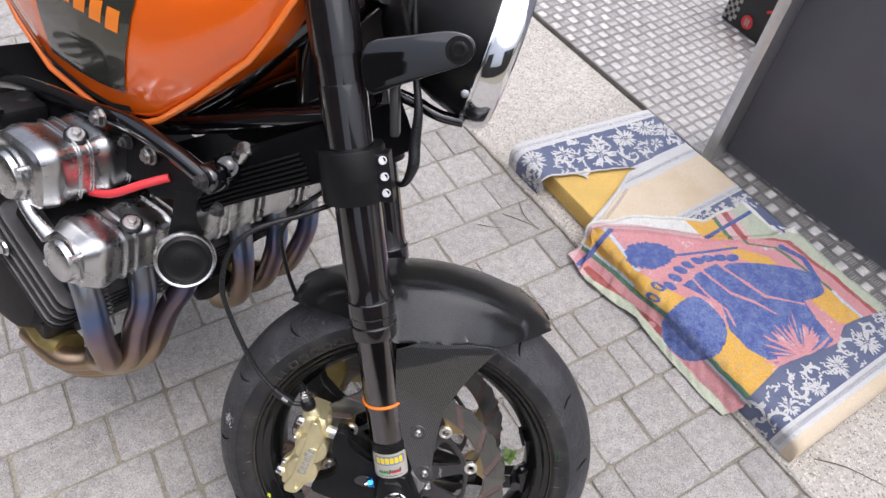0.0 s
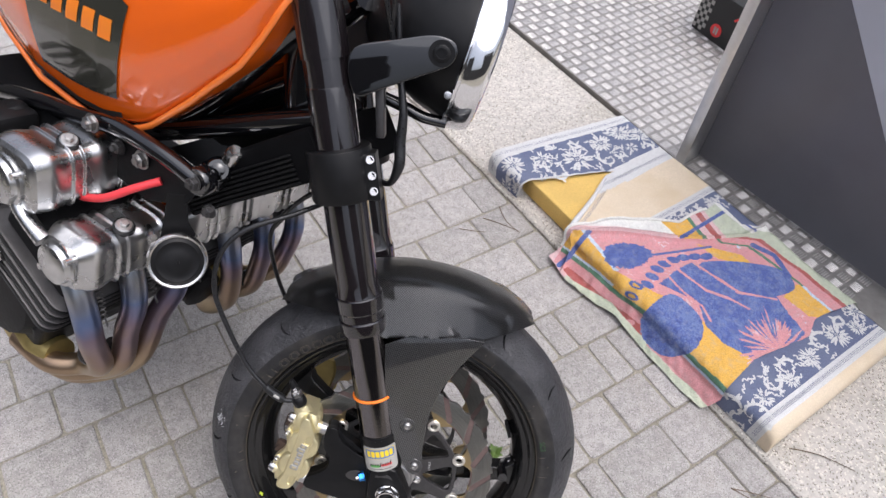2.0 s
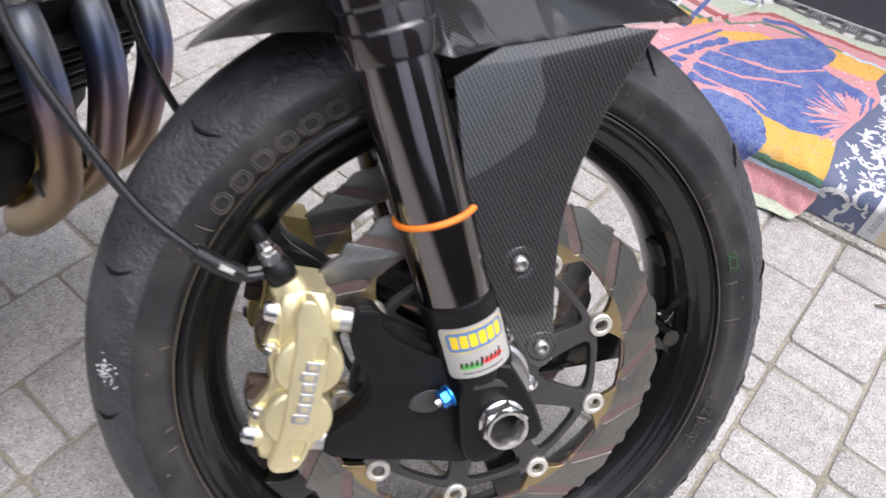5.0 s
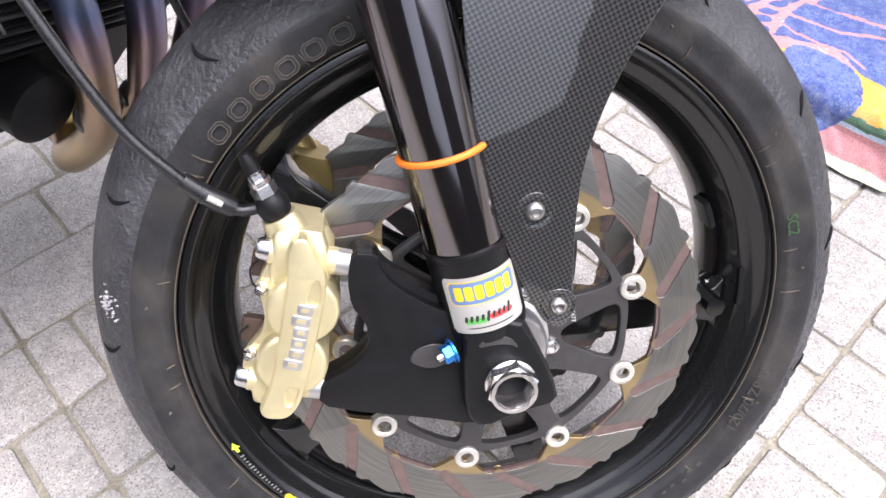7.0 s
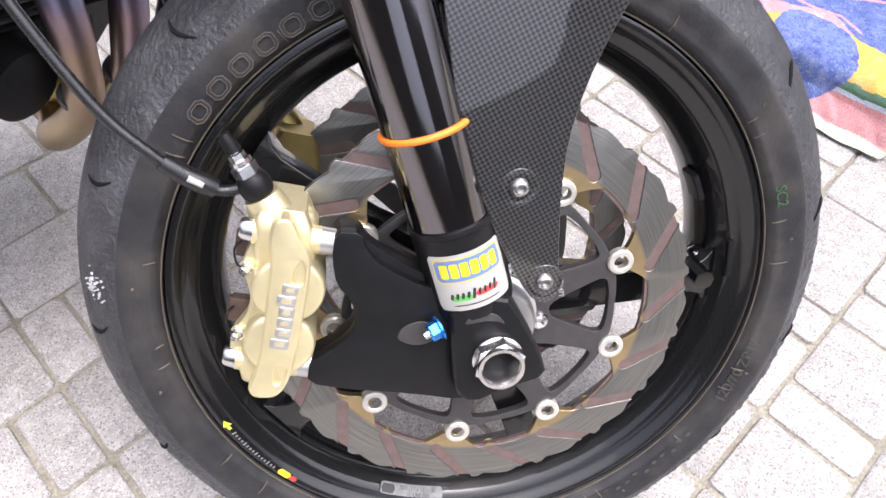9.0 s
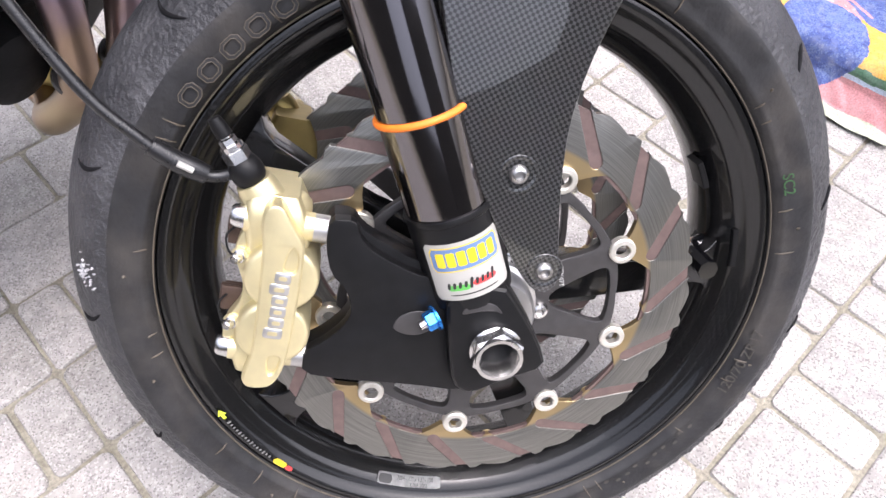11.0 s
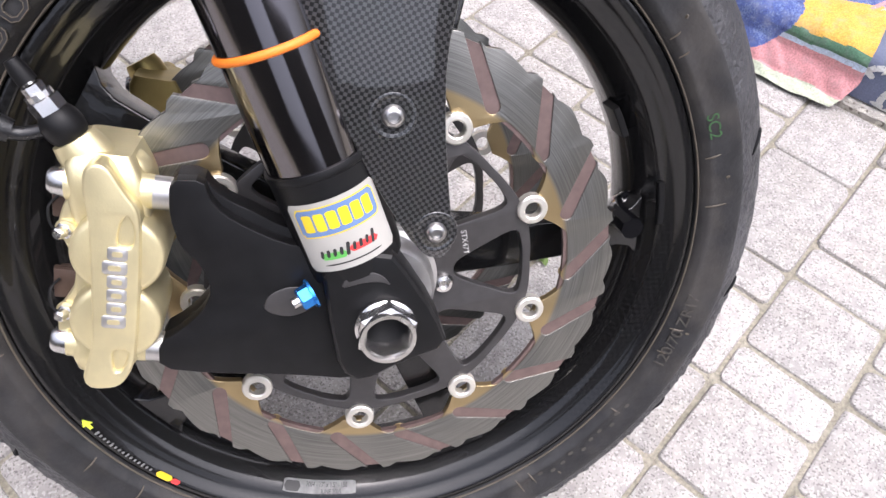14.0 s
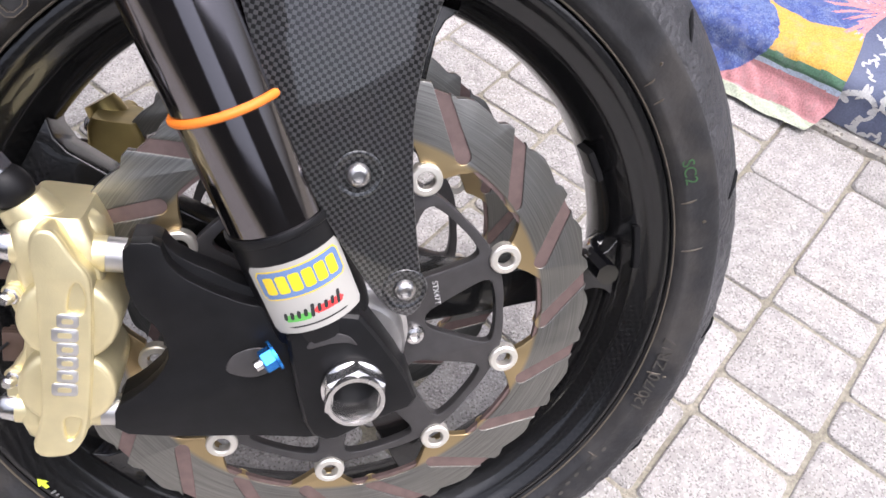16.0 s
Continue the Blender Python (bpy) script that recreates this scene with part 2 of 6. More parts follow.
M_INK = mat("black_ink", (0.02, 0.02, 0.02), 0.5, var=0.1, scale=40)
M_RELIEF = mat("raised_rubber_lettering", (0.048, 0.043, 0.037), 0.55, var=0.4, scale=120)
M_FLASH = mat("tan_mould_flash", (0.095, 0.078, 0.058), 0.6, var=0.2, scale=80)
M_MARK_DULL = mat("scuffed_label_grey", (0.17, 0.17, 0.165), 0.5, var=0.3, scale=160)
M_MARK = mat("faded_white_print", (0.42, 0.42, 0.41), 0.6, var=0.3, scale=160)


def node_disc():
    """Ground steel: circular scratches round the axle, straw heat tint towards the tabs."""
    m = bpy.data.materials.new("ground_steel_rotor")
    m.use_nodes = True
    n, l = m.node_tree.nodes, m.node_tree.links
    b = n["Principled BSDF"]
    tc = n.new("ShaderNodeTexCoord")
    sp = n.new("ShaderNodeSeparateXYZ")
    l.new(tc.outputs["Object"], sp.inputs[0])
    axle = n.new("ShaderNodeMath")  # the axle stands 0.298 over the part's origin
    axle.operation = "SUBTRACT"
    axle.inputs[1].default_value = 0.298
    l.new(sp.outputs["Z"], axle.inputs[0])
    cx = n.new("ShaderNodeCombineXYZ")
    l.new(sp.outputs["X"], cx.inputs["X"])
    l.new(axle.outputs[0], cx.inputs["Y"])
    ln = n.new("ShaderNodeVectorMath")
    ln.operation = "LENGTH"
    l.new(cx.outputs[0], ln.inputs[0])
    gr = n.new("ShaderNodeTexGradient")
    gr.gradient_type = "RADIAL"
    l.new(cx.outputs[0], gr.inputs["Vector"])
    c2 = n.new("ShaderNodeCombineXYZ")
    k1 = n.new("ShaderNodeMath")
    k1.operation = "MULTIPLY"
    k1.inputs[1].default_value = 1400
    l.new(ln.outputs["Value"], k1.inputs[0])
    k2 = n.new("ShaderNodeMath")
    k2.operation = "MULTIPLY"
    k2.inputs[1].default_value = 14
    l.new(gr.outputs["Fac"], k2.inputs[0])
    l.new(k1.outputs[0], c2.inputs["X"])
    l.new(k2.outputs[0], c2.inputs["Y"])
    no = n.new("ShaderNodeTexNoise")
    no.inputs["Scale"].default_value, no.inputs["Detail"].default_value = 1.0, 4
    l.new(c2.outputs[0], no.inputs["Vector"])
    scr = n.new("ShaderNodeValToRGB")
    scr.color_ramp.elements[0].position, scr.color_ramp.elements[1].position = 0.3, 0.75
    scr.color_ramp.elements[0].color, scr.color_ramp.elements[1].color = (0.17, 0.168, 0.155, 1), (0.31, 0.305, 0.285, 1)
    l.new(no.outputs["Fac"], scr.inputs["Fac"])
    tint = n.new("ShaderNodeMapRange")
    tint.inputs["From Min"].default_value, tint.inputs["From Max"].default_value = 0.1305, 0.1275
    l.new(ln.outputs["Value"], tint.inputs["Value"])
    mx = n.new("ShaderNodeMix")
    mx.data_type = "RGBA"
    mx.inputs["B"].default_value = (0.46, 0.35, 0.19, 1)
    l.new(tint.outputs[0], mx.inputs["Factor"])
    l.new(scr.outputs[0], mx.inputs["A"])
    l.new(mx.outputs["Result"], b.inputs["Base Color"])
    b.inputs["Metallic"].default_value, b.inputs["Roughness"].default_value = 0.95, 0.36
    bp = n.new("ShaderNodeBump")
    bp.inputs["Distance"].default_value = 0.0001
    l.new(no.outputs["Fac"], bp.inputs["Height"])
    l.new(bp.outputs[0], b.inputs["Normal"])
    return m


def node_header():
    """Heat-blued titanium: bands of straw, purple and blue along the pipe's height."""
    m = bpy.data.materials.new("blued_titanium")
    m.use_nodes = True
    n, l = m.node_tree.nodes, m.node_tree.links
    b = n["Principled BSDF"]
    uv = n.new("ShaderNodeTexCoord")
    sp = n.new("ShaderNodeSeparateXYZ")
    l.new(uv.outputs["UV"], sp.inputs[0])
    no = n.new("ShaderNodeTexNoise")
    no.inputs["Scale"].default_value = 14
    l.new(uv.outputs["Object"], no.inputs["Vector"])
    ad = n.new("ShaderNodeMath")
    ad.operation = "MULTIPLY_ADD"
    ad.inputs[1].default_value = 0.28
    l.new(no.outputs["Fac"], ad.inputs[0])
    l.new(sp.outputs["X"], ad.inputs[2])
    r = n.new("ShaderNodeValToRGB")
    e = r.color_ramp.elements
    e[0].position, e[0].color = 0.1, (0.36, 0.38, 0.40, 1)
    e[1].position, e[1].color = 1.0, (0.34, 0.24, 0.16, 1)
    for p, c in ((0.24, (0.27, 0.35, 0.44)), (0.36, (0.33, 0.33, 0.34)), (0.48, (0.14, 0.19, 0.34)), (0.58, (0.22, 0.17, 0.22)), (0.70, (0.32, 0.23, 0.17)), (0.84, (0.38, 0.30, 0.19))):
        x = e.new(p)
        x.color = (*c, 1)
    l.new(ad.outputs[0], r.inputs["Fac"])
    l.new(r.outputs[0], b.inputs["Base Color"])
    b.inputs["Metallic"].default_value, b.inputs["Roughness"].default_value = 0.9, 0.34
    return m


M_ROTOR = node_disc()
M_HEADER = node_header()
M_SLOT = mat("pink_brown_slot", (0.23, 0.165, 0.152), 0.42, 0.7, var=0.14, scale=150)


# Building helpers
def mesh_of(bm, smooth=40.0):
    me = bpy.data.meshes.new("mesh")
    bmesh.ops.recalc_face_normals(bm, faces=bm.faces)
    for f in bm.faces:
        f.smooth = True
    for e in bm.edges:
        e.smooth = len(e.link_faces) == 2 and e.calc_face_angle(0) < radians(smooth)
    bm.to_mesh(me)
    bm.free()
    return me


def put(name, bm, material, parent=None, label="", m=None, smooth=40.0):
    """Link a bmesh, in the world's axes, as one object."""
    if m is not None:
        bm.transform(m)
    me = mesh_of(bm, smooth) if isinstance(bm, bmesh.types.BMesh) else bm
    for x in (material if isinstance(material, (list, tuple)) else [material]):
        me.materials.append(x)
    me.name = name
    ob = new(name, me)
    if parent is not None:
        ob.parent = parent
    if label:
        ob["label"] = label
    return ob


def join(*bms):
    out = bmesh.new()
    for b in bms:
        me = bpy.data.meshes.new("tmp")
        b.to_mesh(me)
        b.free()
        out.from_mesh(me)
        bpy.data.meshes.remove(me)
    return out


def lathe(profile, seg=64, a0=0.0, a1=360.0, closed=False):
    """Turn (radius, y) pairs round the y axis, from angle a0 to a1 measured from +x towards +z."""
    bm = bmesh.new()
    full = abs(a1 - a0) >= 359.9
    n = seg if full else seg + 1
    rings = []
    for i in range(n):
        a = radians(a0 + (a1 - a0) * i / seg)
        rings.append([bm.verts.new((r * math.cos(a), y, r * math.sin(a))) for r, y in profile])
    for i in range(seg):
        p, q = rings[i], rings[(i + 1) % n]
        for j in range(len(profile) - (0 if closed else 1)):
            k = (j + 1) % len(profile)
            bm.faces.new((p[j], p[k], q[k], q[j]))
    bmesh.ops.remove_doubles(bm, verts=bm.verts, dist=1e-6)
    return bm


def turned(profile, base, axis, seg=32):
    """Turn (radius, distance along the axis) pairs round the axis from base."""
    bm = lathe([(r, y) for r, y in profile], seg)
    q = Vector((0, 1, 0)).rotation_difference(Vector(axis).normalized())
    bm.transform(Matrix.Translation(base) @ q.to_matrix().to_4x4())
    return bm


def hexagon(r, h, base, axis, chamfer=0.0008, turn=0.0):
    bm = bmesh.new()
    rings = []
    for rr, y in ((r, 0), (r, h - chamfer), (r - chamfer * 1.5, h)):
        rings.append([bm.verts.new((rr * math.cos(radians(60 * i + turn)), y, rr * math.sin(radians(60 * i + turn)))) for i in range(6)])
    for a, b in zip(rings, rings[1:]):
        for i in range(6):
            bm.faces.new((a[i], a[(i + 1) % 6], b[(i + 1) % 6], b[i]))
    bm.faces.new(rings[-1])
    bm.faces.new(rings[0])
    q = Vector((0, 1, 0)).rotation_difference(Vector(axis).normalized())
    bm.transform(Matrix.Translation(base) @ q.to_matrix().to_4x4())
    return bm


def spline(pts, n=8, closed=False):
    """Catmull-Rom curve through the points."""
    P = [Vector(p) for p in pts]
    out = []
    m = len(P)
    for i in range(m if closed else m - 1):
        g = lambda k: P[k % m] if closed else P[min(max(k, 0), m - 1)]
        a, b, c, d = g(i - 1), g(i), g(i + 1), g(i + 2)
        for j in range(n):
            t = j / n
            out.append(0.5 * ((2 * b) + (c - a) * t + (2 * a - 5 * b + 4 * c - d) * t * t + (3 * b - a - 3 * c + d) * t ** 3))
    if not closed:
        out.append(P[-1].copy())
    return out


def tube(pts, r, seg=12, n=8, caps=True):
    """A round tube along a smooth curve; r is a radius or one radius per point. UV x runs from 0 to 1 along it."""
    path = spline(pts, n) if n else [Vector(p) for p in pts]
    rad = [r] * len(path) if isinstance(r, (int, float)) else [float(np.interp(i / (len(path) - 1), np.linspace(0, 1, len(r)), r)) for i in range(len(path))]
    bm = bmesh.new()
    uvl = bm.loops.layers.uv.new()
    rings, up = [], None
    for i, p in enumerate(path):
        d = (path[min(i + 1, len(path) - 1)] - path[max(i - 1, 0)]).normalized()
        if up is None:
            up = d.orthogonal().normalized()
        up = (up - d * up.dot(d)).normalized()
        s = d.cross(up)
        rings.append([bm.verts.new(p + (up * math.cos(2 * math.pi * k / seg) + s * math.sin(2 * math.pi * k / seg)) * rad[i]) for k in range(seg)])
    for i in range(len(rings) - 1):
        for k in range(seg):
            f = bm.faces.new((rings[i][k], rings[i][(k + 1) % seg], rings[i + 1][(k + 1) % seg], rings[i + 1][k]))
            for lp, (u, v) in zip(f.loops, ((i, k), (i, k + 1), (i + 1, k + 1), (i + 1, k))):
                lp[uvl].uv = (u / (len(rings) - 1), v / seg)
    if caps:
        bm.faces.new(rings[0])
        bm.faces.new(rings[-1])
    return bm


def rounded(pts, k=3):
    """Cut the corners of a closed outline k times."""
    P = [Vector((p[0], p[1])) for p in pts]
    for _ in range(k):
        Q = []
        for i, p in enumerate(P):
            q = P[(i + 1) % len(P)]
            Q += [p * 0.78 + q * 0.22, p * 0.22 + q * 0.78]
        P = Q
    return [tuple(p) for p in P]


def slab(outlines, y0, y1, bevel=0.001):
    """A plate in the xz plane between y0 and y1: the first outline, the others cut through it."""
    cu = bpy.data.curves.new("outline", "CURVE")
    cu.dimensions, cu.fill_mode = "2D", "BOTH"
    cu.extrude, cu.bevel_depth, cu.bevel_resolution, cu.offset = abs(y1 - y0) / 2 - bevel, bevel, 2, -bevel
    for o in outlines:
        s = cu.splines.new("POLY")
        s.points.add(len(o) - 1)
        for p, q in zip(s.points, o):
            p.co = (q[0], q[1], 0, 1)
        s.use_cyclic_u = True
    ob = bpy.data.objects.new("outline", cu)
    scene.collection.objects.link(ob)
    bpy.context.view_layer.update()
    me = bpy.data.meshes.new_from_object(ob.evaluated_get(bpy.context.evaluated_depsgraph_get()))
    bpy.data.objects.remove(ob)
    bpy.data.curves.remove(cu)
    bm = bmesh.new()
    bm.from_mesh(me)
    bpy.data.meshes.remove(me)
    bmesh.ops.remove_doubles(bm, verts=bm.verts, dist=1e-6)
    bm.transform(Matrix(((1, 0, 0, 0), (0, 0, -1, (y0 + y1) / 2), (0, 1, 0, 0), (0, 0, 0, 1))))
    return bm


def words(text, size, depth=0.0003):
    """Lettering in the xy plane, centred on the origin."""
    cu = bpy.data.curves.new("words", "FONT")
    cu.body, cu.size, cu.extrude, cu.align_x, cu.align_y = text, size, depth, "CENTER", "CENTER"
    ob = bpy.data.objects.new("words", cu)
    scene.collection.objects.link(ob)
    bpy.context.view_layer.update()
    me = bpy.data.meshes.new_from_object(ob.evaluated_get(bpy.context.evaluated_depsgraph_get()))
    bpy.data.objects.remove(ob)
    bpy.data.curves.remove(cu)
    bm = bmesh.new()
    bm.from_mesh(me)
    bpy.data.meshes.remove(me)
    return bm


def box(x0, x1, y0, y1, z0, z1, bevel=0.0, seg=2):
    bm = bmesh.new()
    bmesh.ops.create_cube(bm, size=1)
    bm.transform(Matrix.Translation(((x0 + x1) / 2, (y0 + y1) / 2, (z0 + z1) / 2)) @ Matrix.Diagonal((x1 - x0, y1 - y0, z1 - z0, 1)))
    if bevel:
        bmesh.ops.bevel(bm, geom=bm.edges[:], offset=bevel, segments=seg, profile=0.5, affect="EDGES")
    return bm


def loft(rings, cap=True, closed=True):
    """Skin a list of equal rings of points."""
    bm = bmesh.new()
    V = [[bm.verts.new(p) for p in r] for r in rings]
    n = len(V[0])
    for a, b in zip(V, V[1:]):
        for i in range(n if closed else n - 1):
            bm.faces.new((a[i], a[(i + 1) % n], b[(i + 1) % n], b[i]))
    if cap and closed:
        bm.faces.new(V[0])
        bm.faces.new(V[-1])
    return bm


def rect_ring(c, u, v, hu, hv, r, k=4):
    """A rounded rectangle of points round c in the plane of u and v."""
    c, u, v, out = Vector(c), Vector(u), Vector(v), []
    for sx, sy, a in ((1, 1, 0), (-1, 1, 90), (-1, -1, 180), (1, -1, 270)):
        for i in range(k + 1):
            t = radians(a + 90 * i / k)
            out.append(c + u * (sx * (hu - r) + r * math.cos(t)) + v * (sy * (hv - r) + r * math.sin(t)))
    return out


def empty(name, m):
    ob = new(name)
    ob.empty_display_size = 0.05
    ob.matrix_world = m
    return ob


# ---- the setting ----
# Paving axes: s runs along the courses, u across them; the kerb runs nearly along u
TH = 0.608
SD, UD = Vector((math.cos(TH), math.sin(TH), 0)), Vector((math.sin(TH), -math.cos(TH), 0))


def at_su(s, u, z=0.0):
    return SD * s + UD * u + Vector((0, 0, z))


COURSE, COURSE0 = 0.1166, -0.8198

ground_bm = bmesh.new()
bmesh.ops.create_grid(ground_bm, x_segments=40, y_segments=40, size=60)
ground_bm.transform(Matrix.Translation((0, 0, -0.0052)))
ground = tagged(put("ground", ground_bm, M_SAND), "sandy joint bed under grey concrete paving", "ground", kind="structure")

# Concrete strip along the paving, slightly above it
KERB_A, KERB_B = Vector((-0.0556, 1.3972, 0)), Vector((0.8231, 0.2502, 0))
KS = 1.022  # lengths along and across the strip
KDIR = (KERB_B - KERB_A).normalized()
KOUT = Vector((-KDIR.y, KDIR.x, 0))


def at_k(p, q, z=0.0):
    """p metres along the kerb from KERB_A, q metres beyond it."""
    return KERB_A + KDIR * (p * KS) + KOUT * (q * KS) + Vector((0, 0, z))


def strip(p0, p1, q0, q1, z0, z1, wobble=0.0, n=120):
    bm = bmesh.new()
    rows = []
    for i in range(n + 1):
        p = p0 + (p1 - p0) * i / n
        w = wobble * noise.noise(Vector((p * 14, 3.1, 0))) + wobble * 0.6 * noise.noise(Vector((p * 60, 7.7, 0)))
        c = wobble * 0.8
        rows.append([bm.verts.new(at_k(p, q, z)) for q, z in ((q0 + w, z0), (q0 + w, z1 - c), (q0 + w + c, z1), (q1, z1), (q1, z0))])
    for a, b in zip(rows, rows[1:]):
        for j in range(4):
            bm.faces.new((a[j], a[j + 1], b[j + 1], b[j]))
    return bm


concrete = tagged(put("concrete_strip", strip(-3.0, 3.4, 0.0, 0.515, -0.03, 0.008, 0.006, 400), M_CONCRETE), "washed concrete strip beside the paving", "pavement", kind="structure")

# Tread plate floor
plate = tagged(put("floor", strip(-1.6, 3.4, 0.522, 3.2, -0.02, 0.022, 0.0, 4), M_ALU_PLATE), "aluminium tread plate floor, worn and dusty", "floor", kind="structure")
rib_bm = bmesh.new()


def rib(p, q, along, length=0.030, w=0.0024, h=0.0014):
    du, dv = (KDIR, KOUT) if along else (KOUT, KDIR)
    c = at_k(p, q, 0.0222)
    pts = [c - du * length / 2, c - du * length * 0.3 + dv * w, c + du * length * 0.3 + dv * w, c + du * length / 2, c + du * length * 0.3 - dv * w, c - du * length * 0.3 - dv * w]
    low = [rib_bm.verts.new(x) for x in pts]
    hi = [rib_bm.verts.new(c + du * k * length * 0.28 + Vector((0, 0, h))) for k in (-1, 1)]
    for f in ((0, 1, hi[0]), (1, 2, hi[1], hi[0]), (2, 3, hi[1]), (3, 4, hi[1]), (4, 5, hi[0], hi[1]), (5, 0, hi[0])):
        rib_bm.faces.new([low[v] if isinstance(v, int) else v for v in f])


PITCH = 0.0375
for i in range(-24, 32):
    for j in range(0, 34):
        cp, cq = i * PITCH, 0.541 + j * PITCH
        along = (i + j) % 2 == 0
        for k in range(-2, 3):
            d = k * 0.0062
            rib(cp + (0 if along else d), cq + (d if along else 0), along)
tagged(put("tread_rib", rib_bm, M_ALU_RIB, plate), "raised five-bar tread", kind="stuff")

# Unseen walls added round the place: a dark skyline for gloss parts to reflect
M_PLASTER = mat("dark_unseen_wall", (0.06, 0.058, 0.056), 0.9, var=0.1, scale=12, bump=0.002, bump_scale=60)
for nm, (x0, x1, y0, y1, h) in {"wall_south": (-1.3, 2.2, -6.0, -5.7, 1.55), "wall_south_west": (-8.5, -1.3, -6.0, -5.6, 3.6), "wall_south_east": (2.2, 8.5, -6.0, -5.6, 3.6), "wall_west": (-5.2, -4.9, -3.7, 7.0, 3.6), "wall_north": (-5.2, 6.0, 5.2, 5.5, 2.6)}.items():
    tagged(put(nm, box(x0, x1, y0, y1, -0.05, h), M_PLASTER), "unseen dark wall, added to shape reflections", "wall", kind="structure")


# ---- the motorcycle ----
# Wheel axes: x forward, y along the axle to the bike's left, z up in the wheel's plane, from the axle's middle
TO_WORLD = Matrix(((0.99625, 0.01304, -0.08554, 0.00850), (0.02935, 0.87902, 0.47588, 0.00898), (0.08139, -0.47660, 0.87535, -0.00432), (0.00000, 0.00000, 0.00000, 1.00000))) @ Matrix.Translation((0, 0, 0.312))
CONTACT = Vector((0.0, -0.022, -0.298))
moto = empty("motorcycle", TO_WORLD @ Matrix.Translation(CONTACT))
tagged(moto, "orange and black naked motorcycle leaning on its stand, front wheel turned", "motorcycle")
LOCAL = Matrix.Translation(-CONTACT)

# Frame axes: a forward, b to the left, c up, from a point on the steering axis
FROM_FRAME = Matrix(((0.84902, 0.49863, 0.25943, -0.08767), (-0.46334, 0.88692, -0.18831, 0.04623), (-0.31819, 0.03897, 0.96644, 0.36960), (0.00000, 0.00000, 0.00000, 1.00000)))


def wp(name, bm, material, parent=None, label="", smooth=40.0):
    """A part in wheel axes."""
    return put(name, bm, material, parent or moto, label, LOCAL, smooth)


def fp(name, bm, material, parent=None, label="", smooth=40.0):
    """A part in frame axes."""
    bm.transform(FROM_FRAME)
    return put(name, bm, material, parent or moto, label, LOCAL, smooth)


def lerp(x, xs, ys):
    return float(np.interp(x, xs, ys))


def polar(r, a, y=0.0):
    return Vector((r * math.cos(radians(a)), y, r * math.sin(radians(a))))


def on_ring(bm, r0, a0, y, flip=1, out=1, lean=0.0):
    """Bend lettering in the xy plane round the axle: its foot towards the axle when flip is 1."""
    for v in bm.verts:
        a = radians(a0) - flip * v.co.x / r0
        r = r0 + flip * v.co.y
        v.co = Vector((r * math.cos(a), y - v.co.z * out + lean * (r - r0), r * math.sin(a)))
    return bm


# Front wheel
half = [(0.2325, 0.0440), (0.2310, 0.0468), (0.2275, 0.0478), (0.2240, 0.0465), (0.2215, 0.0430), (0.2170, 0.0400), (0.2130, 0.0392), (0.2085, 0.0345), (0.2050, 0.0290), (0.1990, 0.0235), (0.1965, 0.0150), (0.1955, 0.0)]
prof = [(r, -y) for r, y in half] + [(r, y) for r, y in half[-2::-1]] + [(0.215, 0.036), (0.205, 0.0), (0.215, -0.036)]
rim = wp("front_wheel", lathe(prof, 160, closed=True), M_CARBON_RIM, None, "black carbon-fibre front wheel with five spokes")

tread = [(0.3005, 0.0), (0.2995, 0.011), (0.2958, 0.022), (0.2885, 0.034), (0.2790, 0.045), (0.2695, 0.0525), (0.2615, 0.0568)]
wall = [(0.2615, 0.0568), (0.2600, 0.0574), (0.2575, 0.0575), (0.2540, 0.0572), (0.2480, 0.0560), (0.2420, 0.0545), (0.2405, 0.0550), (0.2385, 0.0540), (0.2350, 0.0505), (0.2325, 0.0455)]
tp = [(r, -y) for r, y in tread[::-1]] + tread[1:]
step_ = np.linspace(0, len(tp) - 1, 49)
tp = [(float(np.interp(k, range(len(tp)), [q[0] for q in tp])), float(np.interp(k, range(len(tp)), [q[1] for q in tp]))) for k in step_]
tyre_bm = lathe(tp, 560)
for v in tyre_bm.verts:  # scrubbed shoulder with small rolled-up crumbs of rubber
    k = abs(v.co.y)
    if 0.012 < k < 0.0566:
        e = min((k - 0.012) / 0.02, 1.0) * min((0.0566 - k) / 0.002, 1.0)
        a = math.atan2(v.co.z, v.co.x)
        crumb = max(noise.noise(Vector((v.co.x * 190, v.co.y * 420, v.co.z * 190))) + 0.5 * noise.noise(v.co * 420) - 0.12, 0.0)
        band = 0.35 + 0.65 * min(max((k - 0.036) / 0.012, 0), 1)
        ridge = 1 + 0.5 * max(0, 1 - abs(k - 0.0525) / 0.004)
        v.co *= 1 + e * band * ridge * (0.0135 * crumb + 0.0020 * noise.noise(v.co * 90))
w1 = lathe([(r, -y) for r, y in wall], 200)
w2 = lathe(wall, 200)
for b, idx in ((tyre_bm, 0), (w1, 1), (w2, 1)):
    for f in b.faces:
        f.material_index = idx
tyre = wp("tyre", join(tyre_bm, w1, w2), [M_RUBBER, M_SIDEWALL], rim, "worn black sports tyre with scrubbed shoulders", 50)



def on_tread(a, y, lift=0.0):
    """A point on the tyre's crown at angle a and distance y from its middle."""
    return polar(lerp(abs(y), [q[1] for q in tread], [q[0] for q in tread]) + lift, a, y)


